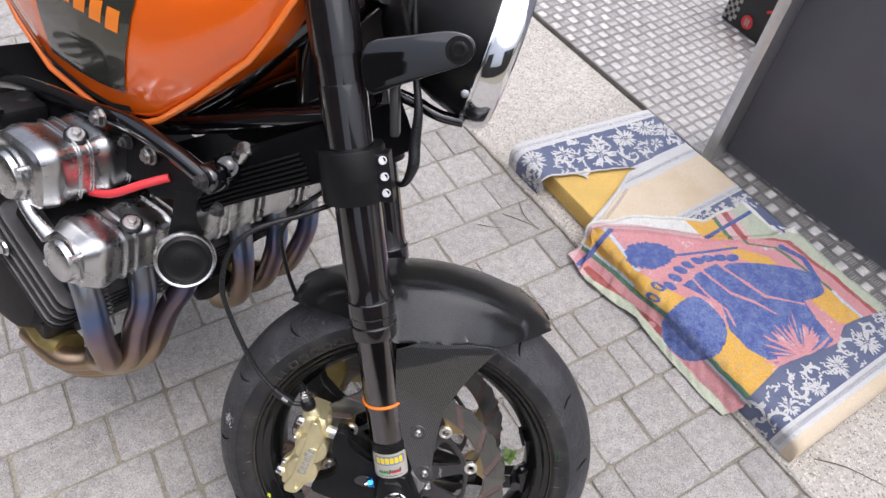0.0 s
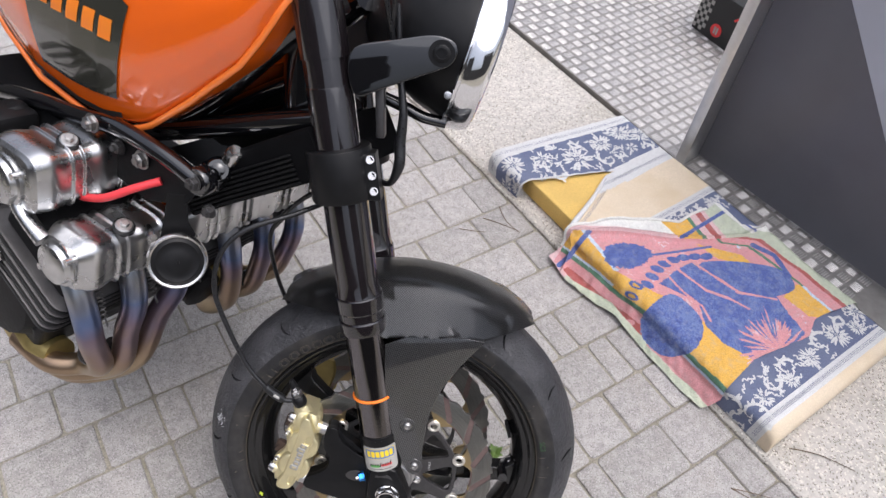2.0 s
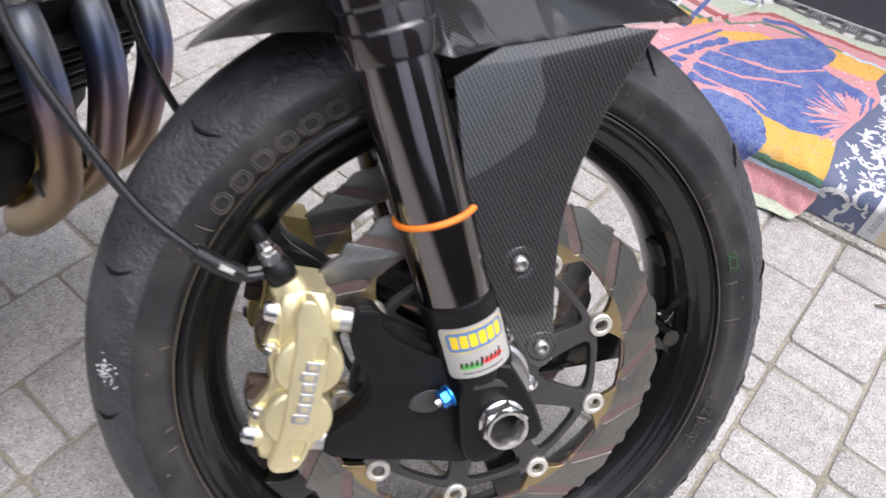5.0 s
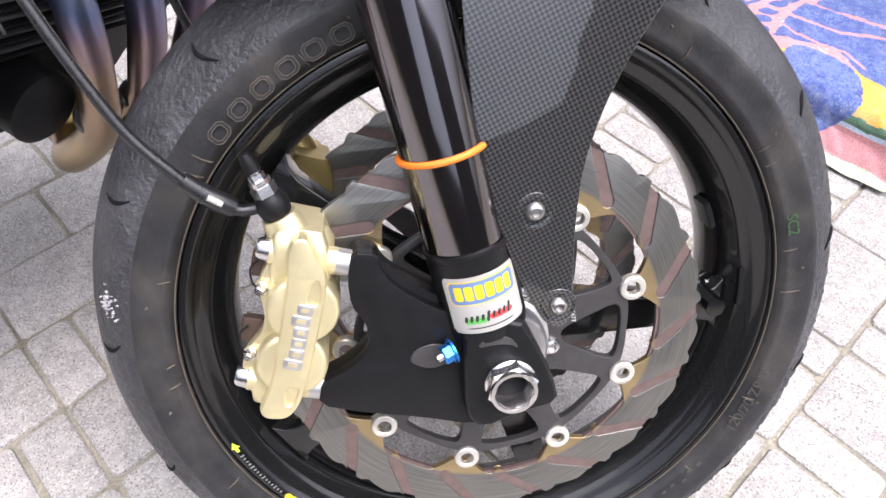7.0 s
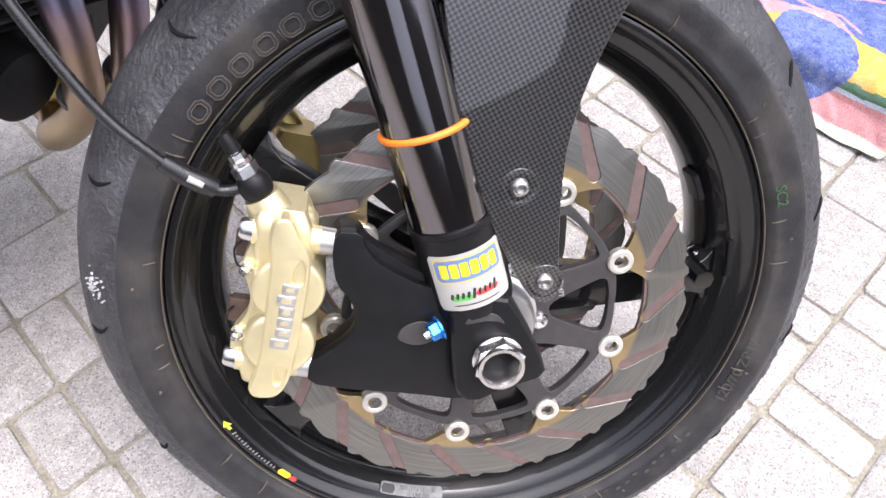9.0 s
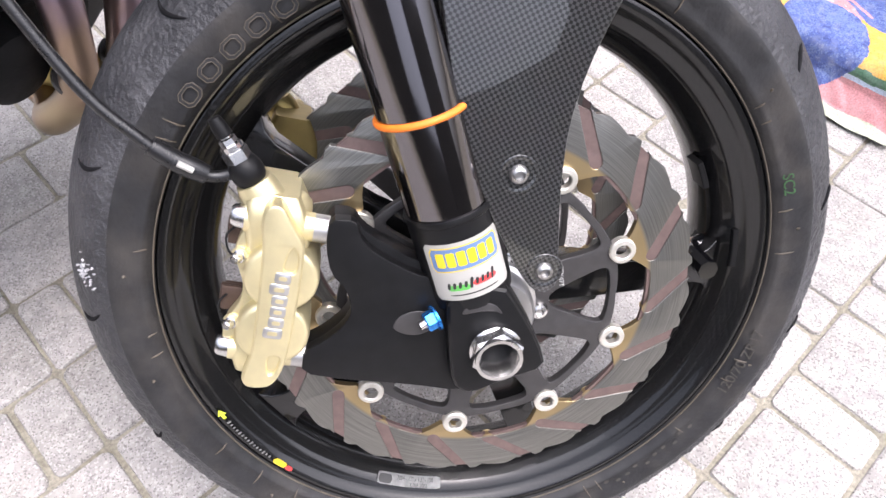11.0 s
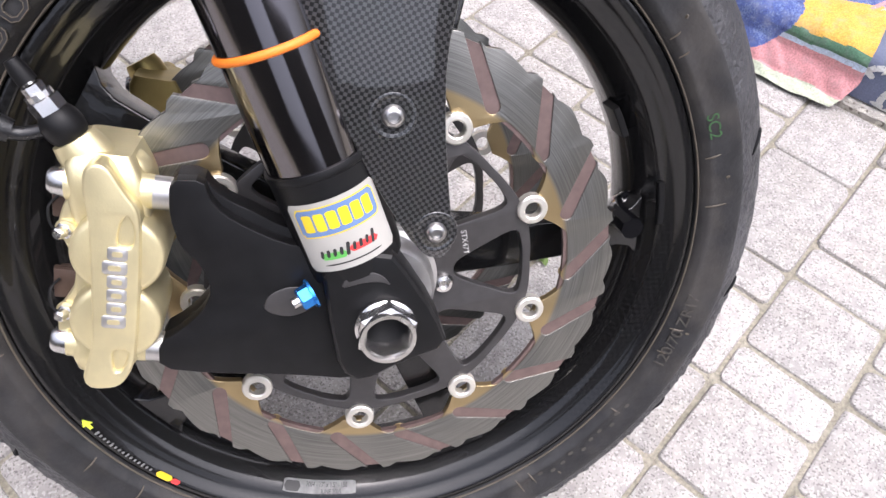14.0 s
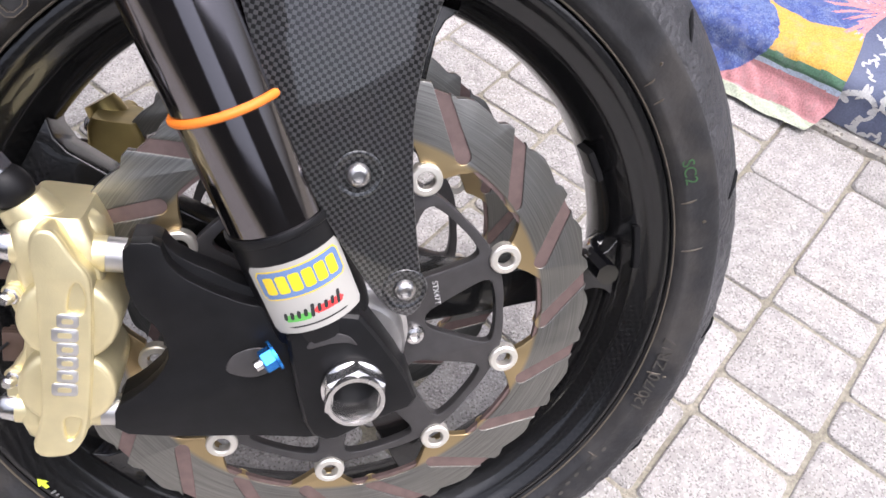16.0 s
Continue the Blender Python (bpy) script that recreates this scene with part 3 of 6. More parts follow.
M_SIPE = mat("near_black_groove", (0.010, 0.010, 0.011), 0.8, var=0.3, scale=120, spec=0.1)
for side in (-1, 1):
    for i in range(15):  # short curved rain grooves, drawn as thin near-black beads
        a = 148.5 + 24 * i
        wp("tread_groove", tube([on_tread(a - 1.6, side * 0.0505, 0.0004), on_tread(a - 0.2, side * 0.0450, 0.0004), on_tread(a + 0.4, side * 0.038, 0.0004), on_tread(a + 0.2, side * 0.030, 0.0002)], [0.0004, 0.0016, 0.0017, 0.0005], 8, 5), M_SIPE, tyre)
scuff = bmesh.new()
srng = random.Random(3)
for _ in range(70):  # chalky scuff on the shoulder
    a, y, e = 164.5 + srng.gauss(0, 1.3), -0.0455 + srng.gauss(0, 0.003), srng.uniform(0.0004, 0.0011)
    c = on_tread(a, min(max(y, -0.054), -0.036), 0.0016)
    q = [c + polar(e * srng.uniform(0.6, 1.5), t + srng.uniform(0, 60)) + Vector((0, srng.uniform(-e, e), 0)) for t in (0, 90, 180, 270)]
    low_ = scuff.verts.new(c - c.normalized() * 0.0016)
    v_ = [scuff.verts.new(x) for x in q]
    scuff.faces.new(v_)
    for k in range(4):
        scuff.faces.new((v_[k], v_[(k + 1) % 4], low_))
wp("scuff_mark", scuff, mat("chalky_scuff", (0.42, 0.42, 0.43), 0.95, var=0.3, scale=300), tyre, "whitish chalk scuff")

for k in range(5):
    a = -9 + 72 * k
    t = polar(1, a + 90)
    rings = [rect_ring(polar(r, a, y), t, Vector((0, 1, 0)), hw, hd, 0.0014) for r, y, hw, hd in ((0.030, -0.018, 0.017, 0.026), (0.055, -0.024, 0.0168, 0.018), (0.10, -0.029, 0.0150, 0.0125), (0.150, -0.027, 0.0132, 0.0115), (0.182, -0.020, 0.0128, 0.0130), (0.192, -0.016, 0.0160, 0.0150), (0.199, -0.012, 0.0230, 0.017))]
    wp("spoke", loft(rings), M_CARBON_RIM, rim)
wp("hub", lathe([(0.0, -0.052), (0.036, -0.052), (0.040, -0.048), (0.040, -0.030), (0.033, -0.022), (0.033, 0.022), (0.040, 0.030), (0.040, 0.048), (0.036, 0.052), (0.0, 0.052)], 48), M_ANOD, rim)
wp("bearing_sleeve", turned([(0.0, 0.0), (0.0355, 0.0), (0.0365, 0.003), (0.0365, 0.009), (0.0335, 0.011), (0.0325, 0.022), (0.0300, 0.026), (0.0, 0.026)], (0.003, -0.0685, 0.004), (0, -1, 0), 48), M_SILVER, rim, "machined aluminium sleeve beside the hub")
valve = tube([polar(0.196, -6, -0.012), polar(0.186, -6, -0.016), polar(0.181, -5, -0.030), polar(0.180, -5, -0.050)], [0.010, 0.0085, 0.0075, 0.0070], 10, 4)
wp("valve", valve, M_GLOSS, rim, "angled gloss black tyre valve")
wp("valve_cap", tube([polar(0.180, -5, -0.038), polar(0.180, -5, -0.058)], 0.0080, 8, 0), M_GLOSS, rim)
wp("balance_weight", loft([rect_ring(polar(0.194, 12 + i * 2.2, -0.02), polar(1, 12 + i * 2.2), Vector((0, 1, 0)), 0.0025, 0.010, 0.0012) for i in range(4)]), M_SATIN, rim)
wp("balance_weight", loft([rect_ring(polar(0.2115, -8 + i * 1.8, -0.033), polar(1, -8 + i * 1.8), Vector((0, 1, 0)), 0.003, 0.006, 0.0012) for i in range(6)]), M_SATIN, rim)

# Brake discs
BUTTON_R, BUTTON_A0 = 0.1105, 51.94
LEVEL = 0.064


def rotor_outlines():
    outer = []
    for i in range(18):  # two lobes of the wavy edge, then a slanted slot that opens at the edge
        a0 = 20 * i + 4.4
        for k in range(10):
            a = a0 - 4.5 + 15.8 * k / 9
            f = ((a - 3) % 10) / 10
            outer.append((lerp(f, (0, 0.22, 0.5, 0.8, 0.95, 1), (0.1588, 0.1602, 0.1618, 0.1628, 0.1612, 0.1588)), a))
        d = polar(0.1610, a0 + 13.4) - polar(0.1318, a0 + 1.2)
        n_ = Vector((-d.z, 0, d.x)).normalized()
        for k in range(7):
            t = radians(-90 + 30 * k)
            p = polar(0.1318, a0 + 1.2) + n_ * (0.0047 * math.sin(t)) - d.normalized() * (0.0047 * math.cos(t))
            outer.append((math.hypot(p.x, p.z), math.degrees(math.atan2(p.z, p.x))))
    outer = [tuple(polar(r, a).xz) for r, a in outer]
    inner = []
    for i in range(9 * 24):
        a = i * 360 / (9 * 24)
        d = ((a - BUTTON_A0 + 180 / 9) % 40) - 20
        r = 0.1155 + 0.0145 * min(max((abs(d + 1.5) - 4.2) / 6.5, 0), 1) ** 0.8
        inner.append((r * math.cos(radians(a)), r * math.sin(radians(a))))
    return [outer, inner]


def carrier_outlines():
    outer = []
    for i in range(9 * 30):
        a = i * 360 / 270
        d = abs(((a - BUTTON_A0 + 20) % 40) - 20)
        r = 0.1060 - 0.0025 * min(d / 20, 1) - 0.0006 * max(0, 1 - d / 5.5)
        outer.append((r * math.cos(radians(a)), r * math.sin(radians(a))))
    outs = [outer, [tuple(polar(0.030, a).xz) for a in range(0, 360, 8)]]
    for i in range(9):
        m = BUTTON_A0 + 20 + 40 * i
        q = [polar(0.0980, m - 15.5), polar(0.0990, m - 7), polar(0.0990, m + 7), polar(0.0980, m + 15.5), polar(0.072, m + 12.0), polar(0.052, m + 6), polar(0.052, m - 6), polar(0.072, m - 12.0)]
        outs.append(rounded([(p.x, p.z) for p in q], 2))
    return outs


def brake_disc(y, side):
    c = slab(carrier_outlines(), y - 0.0035, y + 0.0035, 0.0006)
    ob = wp("brake_disc", c, M_GREYANOD, None, "wave-edged brake disc on a dark grey carrier", 30)
    wp("rotor", slab(rotor_outlines(), y - 0.0027, y + 0.0027, 0.0004), M_ROTOR, ob, "scratched steel rotor with straw heat tint", 30)
    wp("slot_floor", lathe([(0.1275, y - 0.0016), (0.1594, y - 0.0016), (0.1594, y + 0.0016), (0.1275, y + 0.0016)], 90, closed=True), M_SLOT, ob)
    for i in range(9):
        b = polar(BUTTON_R, BUTTON_A0 - 40 * i, y)
        p = [(0.0054, 0.0), (0.0054, 0.0062), (0.0062, 0.0068), (0.0090, 0.0066), (0.0100, 0.0056), (0.0102, 0.0), (0.0054, 0.0)]
        wp("bobbin", turned(p, b, (0, side, 0), 24), M_BOBBIN, ob)
    for i in range(5):
        a = polar(0.0445, -18 + 72 * i, y + side * 0.0035)
        wp("disc_bolt", join(turned([(0.0072, 0), (0.0072, 0.002), (0.0058, 0.0045), (0.0034, 0.0052), (0.0034, 0.0030), (0.0, 0.0030)], a, (0, side, 0), 20)), M_STEEL, ob)
    return ob


disc_r = brake_disc(-LEVEL, -1)
brake_disc(LEVEL, 1)
tt = words("STX47T", 0.0052, 0.0001)
tt.transform(Matrix.Translation(polar(0.0625, 10, -LEVEL - 0.0037)) @ Matrix.Rotation(radians(90), 4, "X") @ Matrix.Rotation(radians(-92), 4, "Z"))
wp("engraving", tt, M_MARK, disc_r)

# Fork legs: the outer tube above, the slider below
FORK = Vector((-0.105, 0.0, 1.0)).normalized()


def fork_leg(y):
    base = Vector((-0.004, y, 0.0))
    leg = wp("fork_leg", turned([(0.0, 0.268), (0.0285, 0.268), (0.0325, 0.2685), (0.0330, 0.272), (0.0330, 0.286), (0.0322, 0.288), (0.0312, 0.2885), (0.0312, 0.2995), (0.0318, 0.300), (0.0330, 0.302), (0.0330, 0.322), (0.0322, 0.3240), (0.0312, 0.3245), (0.0302, 0.330), (0.0298, 0.345), (0.0296, 0.60), (0.0292, 0.606), (0.0284, 0.6065), (0.0284, 0.64), (0.0306, 0.6405), (0.0310, 0.70), (0.0310, 0.80), (0.0, 0.80)], base, FORK, 64), M_STANCHION, None, "gloss black upside-down fork leg", 18)
    wp("slider", turned([(0.0, 0.06), (0.0276, 0.06), (0.0276, 0.27), (0.0, 0.27)], base, FORK, 64), M_SLIDER, leg, "black slider tube with a sheen")
    foot = turned([(0.0, 0.030), (0.0282, 0.034), (0.0288, 0.040), (0.0288, 0.0955), (0.0294, 0.0960), (0.0297, 0.098), (0.0292, 0.1000), (0.0, 0.1002)], base, FORK, 48)
    s = 1 if y > 0 else -1
    block = rounded([(-0.026, 0.048), (0.012, 0.046), (0.020, 0.028), (0.031, -0.004), (0.034, -0.028), (0.004, -0.031), (-0.022, -0.038), (-0.033, -0.026), (-0.031, 0.005)], 1)
    foot = join(foot, slab([block], y + s * -0.024, y + s * 0.027, 0.0048))
    wp("axle_clamp", foot, M_ANOD, leg, "black machined axle clamp", 25)
    # Grey plate on the black clamp: the arch boss's highlight put into colour
    arch = [(-0.0196, 0.0300), (-0.0137, 0.0366), (-0.0039, 0.0372), (0.0050, 0.0330), (0.0089, 0.0240), (0.0040, 0.0282), (-0.0060, 0.0305)]
    wp("milled_arch", slab([rounded(arch, 2)], y + s * 0.0262, y + s * 0.0275, 0.0005), M_GREYANOD, leg)
    return leg


leg_r = fork_leg(-0.094)
fork_leg(0.094)
wp("travel_ring", lathe([(0.0282 + 0.0022 * math.cos(t), 0.0022 * math.sin(t)) for t in np.linspace(0, 2 * math.pi, 13)[:-1]], 40, closed=True), M_ORANGE_RING, leg_r, "orange rubber travel ring")
ring = leg_r.children[-1]
ring.matrix_basis = Matrix.Translation(Vector((-0.004, -0.094, 0)) + FORK * 0.1625 - CONTACT) @ Vector((0, 1, 0)).rotation_difference(FORK).to_matrix().to_4x4() @ Matrix.Translation(CONTACT)


def on_fork(bm, s0, a0, r):
    """Bend a flat label round the right fork leg: its height along the leg, its width round it. a0 = 0 faces away from the wheel."""
    base = Vector((-0.004, -0.094, 0.0))
    X, Y = Vector((0, 1, 0)).cross(FORK).normalized(), Vector((0, -1, 0))
    for v in bm.verts:
        a = radians(a0) + v.co.x / r
        v.co = base + FORK * (s0 + v.co.y) + (X * math.sin(a) + Y * math.cos(a)) * (r + v.co.z)
    return bm


def sheet(w, h, n=24, r=0.002):
    """A rounded, finely divided label in the xy plane."""
    bm = bmesh.new()
    xs = np.linspace(-w / 2, w / 2, n)
    rows = []
    for x in xs:
        d = max(abs(x) - (w / 2 - r), 0)
        k = h / 2 - (r - math.sqrt(max(r * r - d * d, 0)))
        rows.append((bm.verts.new((x, -k, 0)), bm.verts.new((x, k, 0))))
    for a, b in zip(rows, rows[1:]):
        bm.faces.new((a[0], b[0], b[1], a[1]))
    return bm


wp("fork_label", on_fork(sheet(0.056, 0.042, 24, 0.003), 0.0640, 4, 0.0290), M_WHITE, leg_r, "white maker's label with a blue and yellow panel")
wp("panel", on_fork(sheet(0.049, 0.0175, 24, 0.003), 0.0735, 4, 0.0292), M_LABEL_YELLOW, leg_r)
wp("panel", on_fork(sheet(0.0475, 0.0160, 24, 0.0025), 0.0735, 4, 0.0293), M_LABEL_BLUE, leg_r)
for i in range(6):  # the maker's name as plain yellow blocks
    g = sheet(0.0058, 0.0105, 6, 0.0008)
    g.transform(Matrix.Translation((-0.0175 + i * 0.0070, 0, 0)))
    wp("block", on_fork(g, 0.0735, 4, 0.0294), M_LABEL_YELLOW, leg_r)
for x, w, m in ((-0.010, 0.016, M_LABEL_GREEN), (0.008, 0.018, M_LABEL_RED)):
    g = sheet(w, 0.0042, 10, 0.002)
    g.transform(Matrix.Translation((x, 0.08 * x, 0)))
    wp("swash", on_fork(g, 0.0533, 4, 0.0292), m, leg_r)
for i in range(9):
    g = sheet(0.0020, 0.0080 if i in (4, 8) else 0.0048, 4, 0.0007)
    g.transform(Matrix.Translation((-0.0165 + i * 0.0038, 0.0002 * i, 0)) @ Matrix.Rotation(radians(-14), 4, "Z"))
    wp("stroke", on_fork(g, 0.0540, 4, 0.0293), M_INK, leg_r)
g = sheet(0.034, 0.0009, 14, 0.0003)
wp("stroke", on_fork(g, 0.0470, 4, 0.0292), M_INK, leg_r)

# Axle and its nut
AX = Vector((0.0, -0.1205, 0.0))
wp("axle_nut", join(turned([(0.0165, -0.002), (0.0178, 0.0), (0.0178, 0.004), (0.0160, 0.0055)], AX, (0, -1, 0), 40), turned([(0.0158, 0.004), (0.0158, 0.0165), (0.0135, 0.0165), (0.0128, 0.0150), (0.0128, -0.06)], AX, (0, -1, 0), 40)), M_STEEL, None, "hollow steel axle end")
nut = bmesh.new()
ra = []
for rr, y in ((0.0182, 0.004), (0.0182, 0.0125), (0.0165, 0.0145)):
    ra.append([nut.verts.new(AX + Vector((rr * math.cos(radians(60 * i + 12)), -y, rr * math.sin(radians(60 * i + 12))))) for i in range(6)])
for p, q in zip(ra, ra[1:]):
    for i in range(6):
        nut.faces.new((p[i], p[(i + 1) % 6], q[(i + 1) % 6], q[i]))
inn = [nut.verts.new(AX + Vector((0.0140 * math.cos(radians(60 * i + 12)), -0.0145, 0.0140 * math.sin(radians(60 * i + 12))))) for i in range(6)]
for i in range(6):
    nut.faces.new((ra[-1][i], ra[-1][(i + 1) % 6], inn[(i + 1) % 6], inn[i]))
wp("hex_nut", nut, M_STEEL, bpy.data.objects["axle_nut"], "", 20)

# Caliper bracket
left_ = [(-0.022, -0.036), (-0.0285, -0.0417), (-0.060, -0.028), (-0.1053, -0.0121), (-0.1318, 0.0001), (-0.1262, 0.0166), (-0.1116, 0.0212), (-0.0963, 0.0305), (-0.0880, 0.0411), (-0.0885, 0.058), (-0.0955, 0.071), (-0.0945, 0.090), (-0.0881, 0.1085)]
front_ = [(-0.0718, 0.1041), (-0.0724, 0.0934), (-0.0682, 0.0832), (-0.0583, 0.0723), (-0.0429, 0.0587), (-0.028, 0.052), (-0.018, 0.02)]
back_ = [(-0.0735, 0.1041), (-0.0700, 0.0930), (-0.0630, 0.0850), (-0.0540, 0.0772), (-0.0440, 0.0665), (-0.030, 0.058), (-0.018, 0.02)]
bracket = wp("caliper_bracket", join(slab([rounded(left_ + front_, 1)], -0.108, -0.0985, 0.0007), slab([rounded(left_ + back_, 1)], -0.0990, -0.084, 0.0007)), M_ANOD, None, "black machined caliper bracket", 25)
# Scoop as a paler grey plate: the light it catches is given as colour
pocket = slab([rounded([(-0.0658, 0.0208), (-0.0600, 0.0300), (-0.0480, 0.0325), (-0.0360, 0.0280), (-0.0350, 0.0160), (-0.0513, 0.0118)], 2)], -0.1086, -0.106, 0.0005)
wp("pocket", pocket, M_GREYANOD, bracket, "machined pocket, its lit grey put into the colour")
B0, BD = Vector((-0.0362, -0.117, 0.0292)), Vector((-0.75, -0.25, -0.12)).normalized()
wp("pinch_bolt", join(hexagon(0.0066, 0.0070, B0, BD), turned([(0.0088, -0.0015), (0.0088, 0.0), (0.0, 0.0)], B0, BD, 20)), M_BLUE, bracket, "blue anodised pinch nut", 20)
wp("pinch_stud", turned([(0.0032, 0.0), (0.0032, 0.0110), (0.0, 0.0114)], B0, BD, 12), M_STEEL, bracket)


# Gold radial caliper, built upright at 1.4 times its size and laid along the disc's edge


M_PAD = mat("brown_pad_plate", (0.085, 0.055, 0.042), 0.45, 0.4, var=0.2, scale=150)


def caliper(name, m, label, gold):
    """x towards the fork, y away from the wheel, z along the caliper."""
    def add(nm, bm, material, lab="", sm=40.0, par=None):
        bm.transform(m)
        return put(nm, bm, material, par or moto, lab, LOCAL, sm)
    rings = []
    for z, x0, x1, d in ((-0.096, -0.018, 0.006, 0.010), (-0.091, -0.024, 0.014, 0.017), (-0.076, -0.028, 0.022, 0.021), (-0.058, -0.029, 0.026, 0.016), (-0.02, -0.026, 0.024, 0.012), (0.03, -0.027, 0.024, 0.012), (0.050, -0.030, 0.025, 0.017), (0.066, -0.031, 0.022, 0.020), (0.080, -0.032, 0.016, 0.018), (0.090, -0.028, 0.010, 0.012)):
        rings.append(rect_ring(((x0 + x1) / 2, (d - 0.060) / 2, z), (1, 0, 0), (0, 1, 0), (x1 - x0) / 2, (d + 0.060) / 2, 0.007))
    bodies = [loft(rings)]
    for z in (0.0185, -0.0385):  # piston bores
        bodies.append(turned([(0.0, -0.040), (0.0325, -0.040), (0.0330, -0.020), (0.0330, 0.021), (0.0324, 0.0265), (0.0305, 0.0292), (0.0275, 0.0300), (0.0, 0.0303)], (0.0055, 0, z), (0, 1, 0), 48))
    # raised bridge over the bores, with two tapered pockets cut into it
    bridge = [(-0.0215, 0.084), (-0.0160, 0.090), (-0.0070, 0.089), (0.0030, 0.072), (0.0125, 0.060), (0.0150, 0.048), (0.0160, 0.000), (0.0150, -0.058), (0.0120, -0.080), (0.0040, -0.094), (-0.0150, -0.097), (-0.0220, -0.090), (-0.0190, -0.074), (-0.0155, -0.058), (-0.0165, 0.000), (-0.0185, 0.050), (-0.0225, 0.068)]
    pk1 = [(0.0065, 0.055), (0.0115, 0.044), (0.0110, 0.029), (-0.0005, 0.029), (0.0020, 0.048)]
    pk2 = [(-0.0020, -0.059), (0.0095, -0.058), (0.0090, -0.068), (0.0060, -0.078), (0.0000, -0.080)]
    bodies.append(slab([rounded([(x + 0.006, z) for x, z in o], 2) for o in (bridge, pk1, pk2)], 0.0280, 0.0362, 0.0022))
    bodies.append(slab([rounded([(x * 1.05 + 0.006, z) for x, z in bridge], 2)], 0.006, 0.0326, 0.0016))
    bodies.append(box(-0.030, 0.020, -0.040, 0.014, 0.050, 0.080, 0.008))
    bodies.append(slab([rounded([(-0.026, 0.070), (-0.0345, 0.046), (-0.0375, 0.034), (-0.0365, 0.024), (-0.0320, 0.014), (-0.0260, -0.002), (-0.0270, -0.020), (-0.0335, -0.032), (-0.0385, -0.042), (-0.0390, -0.060), (-0.0340, -0.084), (-0.010, -0.086), (-0.010, 0.070)], 2)], -0.010, 0.0085, 0.0018))
    for z, y in ((0.064, 0.006), (-0.070, 0.006)):  # mounting lugs across
        bodies.append(turned([(0.0, -0.021), (0.0125, -0.021), (0.0132, -0.015), (0.0132, 0.016), (0.0122, 0.0165), (0.0, 0.0165)], (0.010, y, z), (1, 0, 0), 28))
        bodies.append(turned([(0.0, -0.008), (0.0125, -0.008), (0.0125, 0.006), (0.0, 0.006)], (-0.024, y, z), (1, 0, 0), 24))
    for z in (0.028, -0.041):
        bodies.append(turned([(0.0, -0.008), (0.0082, -0.008), (0.0082, 0.005), (0.0, 0.005)], (-0.0305, 0.006, z), (-0.3, 0.95, 0), 20))
    bodies.append(turned([(0.0, -0.03), (0.0200, -0.03), (0.0180, 0.0), (0.0158, 0.008), (0.0, 0.008)], BOSS, BOSS_D, 28))
    bodies.append(turned([(0.0, 0.0), (0.0190, 0.0), (0.0198, 0.010), (0.0180, 0.018), (0.0120, 0.0235), (0.0, 0.0250)], (0.003, -0.012, 0.064), (0.05, 0, 1), 32))
    body = add(name, join(*bodies), gold, label)
    for z, y in ((0.064, 0.006), (-0.070, 0.006)):
        add("bolt", turned([(0.0, 0.0), (0.0118, 0.0), (0.0118, 0.002), (0.0102, 0.011), (0.0082, 0.0135), (0.0056, 0.0138), (0.0056, 0.010), (0.0, 0.010)], (-0.030, y, z), (-1, 0, 0), 28), M_STEEL, "bright steel bolt", par=body)
        add("spacer", turned([(0.0, 0.0), (0.0128, 0.0), (0.0128, 0.0125), (0.0, 0.0125)], (0.0262, y, z), (1, 0, 0), 28), M_SILVER, par=body)
    for z in (0.028, -0.041):
        add("pad_pin", join(hexagon(0.0064, 0.004, (-0.0320, 0.0105, z), (-0.3, 0.95, 0)), turned([(0.0, 0.0), (0.0045, 0.0), (0.0045, 0.010), (0.0030, 0.012), (0.0, 0.012)], (-0.0320, 0.0105, z), (-0.3, 0.95, 0), 18)), M_STEEL, par=body)
        add("pad_clip", tube([(-0.034, 0.014, z), (-0.042, 0.010, z + 0.003), (-0.046, -0.002, z + 0.012), (-0.040, -0.006, z + 0.020)], 0.0011, 6, 5), M_SATIN, par=body)
        for k, (x, y) in enumerate(((-0.045, -0.008), (-0.047, -0.016), (-0.044, -0.024))):
            add("brake_pad", box(x, -0.022, y - 0.0055, y, z + 0.002 + 0.001 * k, z + 0.027 - 0.002 * k, 0.0012), M_PAD, par=body)
    for i in range(6):  # the maker's name as plain raised blocks
        z0 = -0.0330 + i * 0.0114
        w0 = 0.0086 if i in (0, 4) else 0.0070
        add("block", loft([rect_ring((0.0070 - (0.0017 if i in (0, 4) else 0), y, z0), (1, 0, 0), (0, 0, 1), w, h, 0.0026) for y, w, h in ((0.0358, w0, 0.0054), (0.0371, w0 - 0.0002, 0.0053), (0.0375, w0 - 0.0006, 0.0049))]), M_SILVER, par=body)
        add("block_core", loft([rect_ring((0.0070 - (0.0017 if i in (0, 4) else 0), y, z0), (1, 0, 0), (0, 0, 1), w0 * 0.52, 0.0021, 0.0016) for y in (0.0370, 0.0377)]), gold, par=body)
    return body


BOSS, BOSS_D = Vector((-0.025, -0.004, 0.088)), Vector((-0.6, 0.05, 0.8)).normalized()
CAL_Z = Vector((0.376, 0.0, 0.926)).normalized()
CAL_Y = Vector((0, -1, 0))
CAL_X = CAL_Y.cross(CAL_Z)
if CAL_X.x < 0:
    CAL_X = -CAL_X
CAL_S = 0.72
CAL = Matrix.Translation((-0.1345, -0.0940, 0.0650)) @ Matrix((CAL_X, CAL_Y, CAL_Z)).transposed().to_4x4() @ Matrix.Diagonal((CAL_S, 0.62, CAL_S, 1))
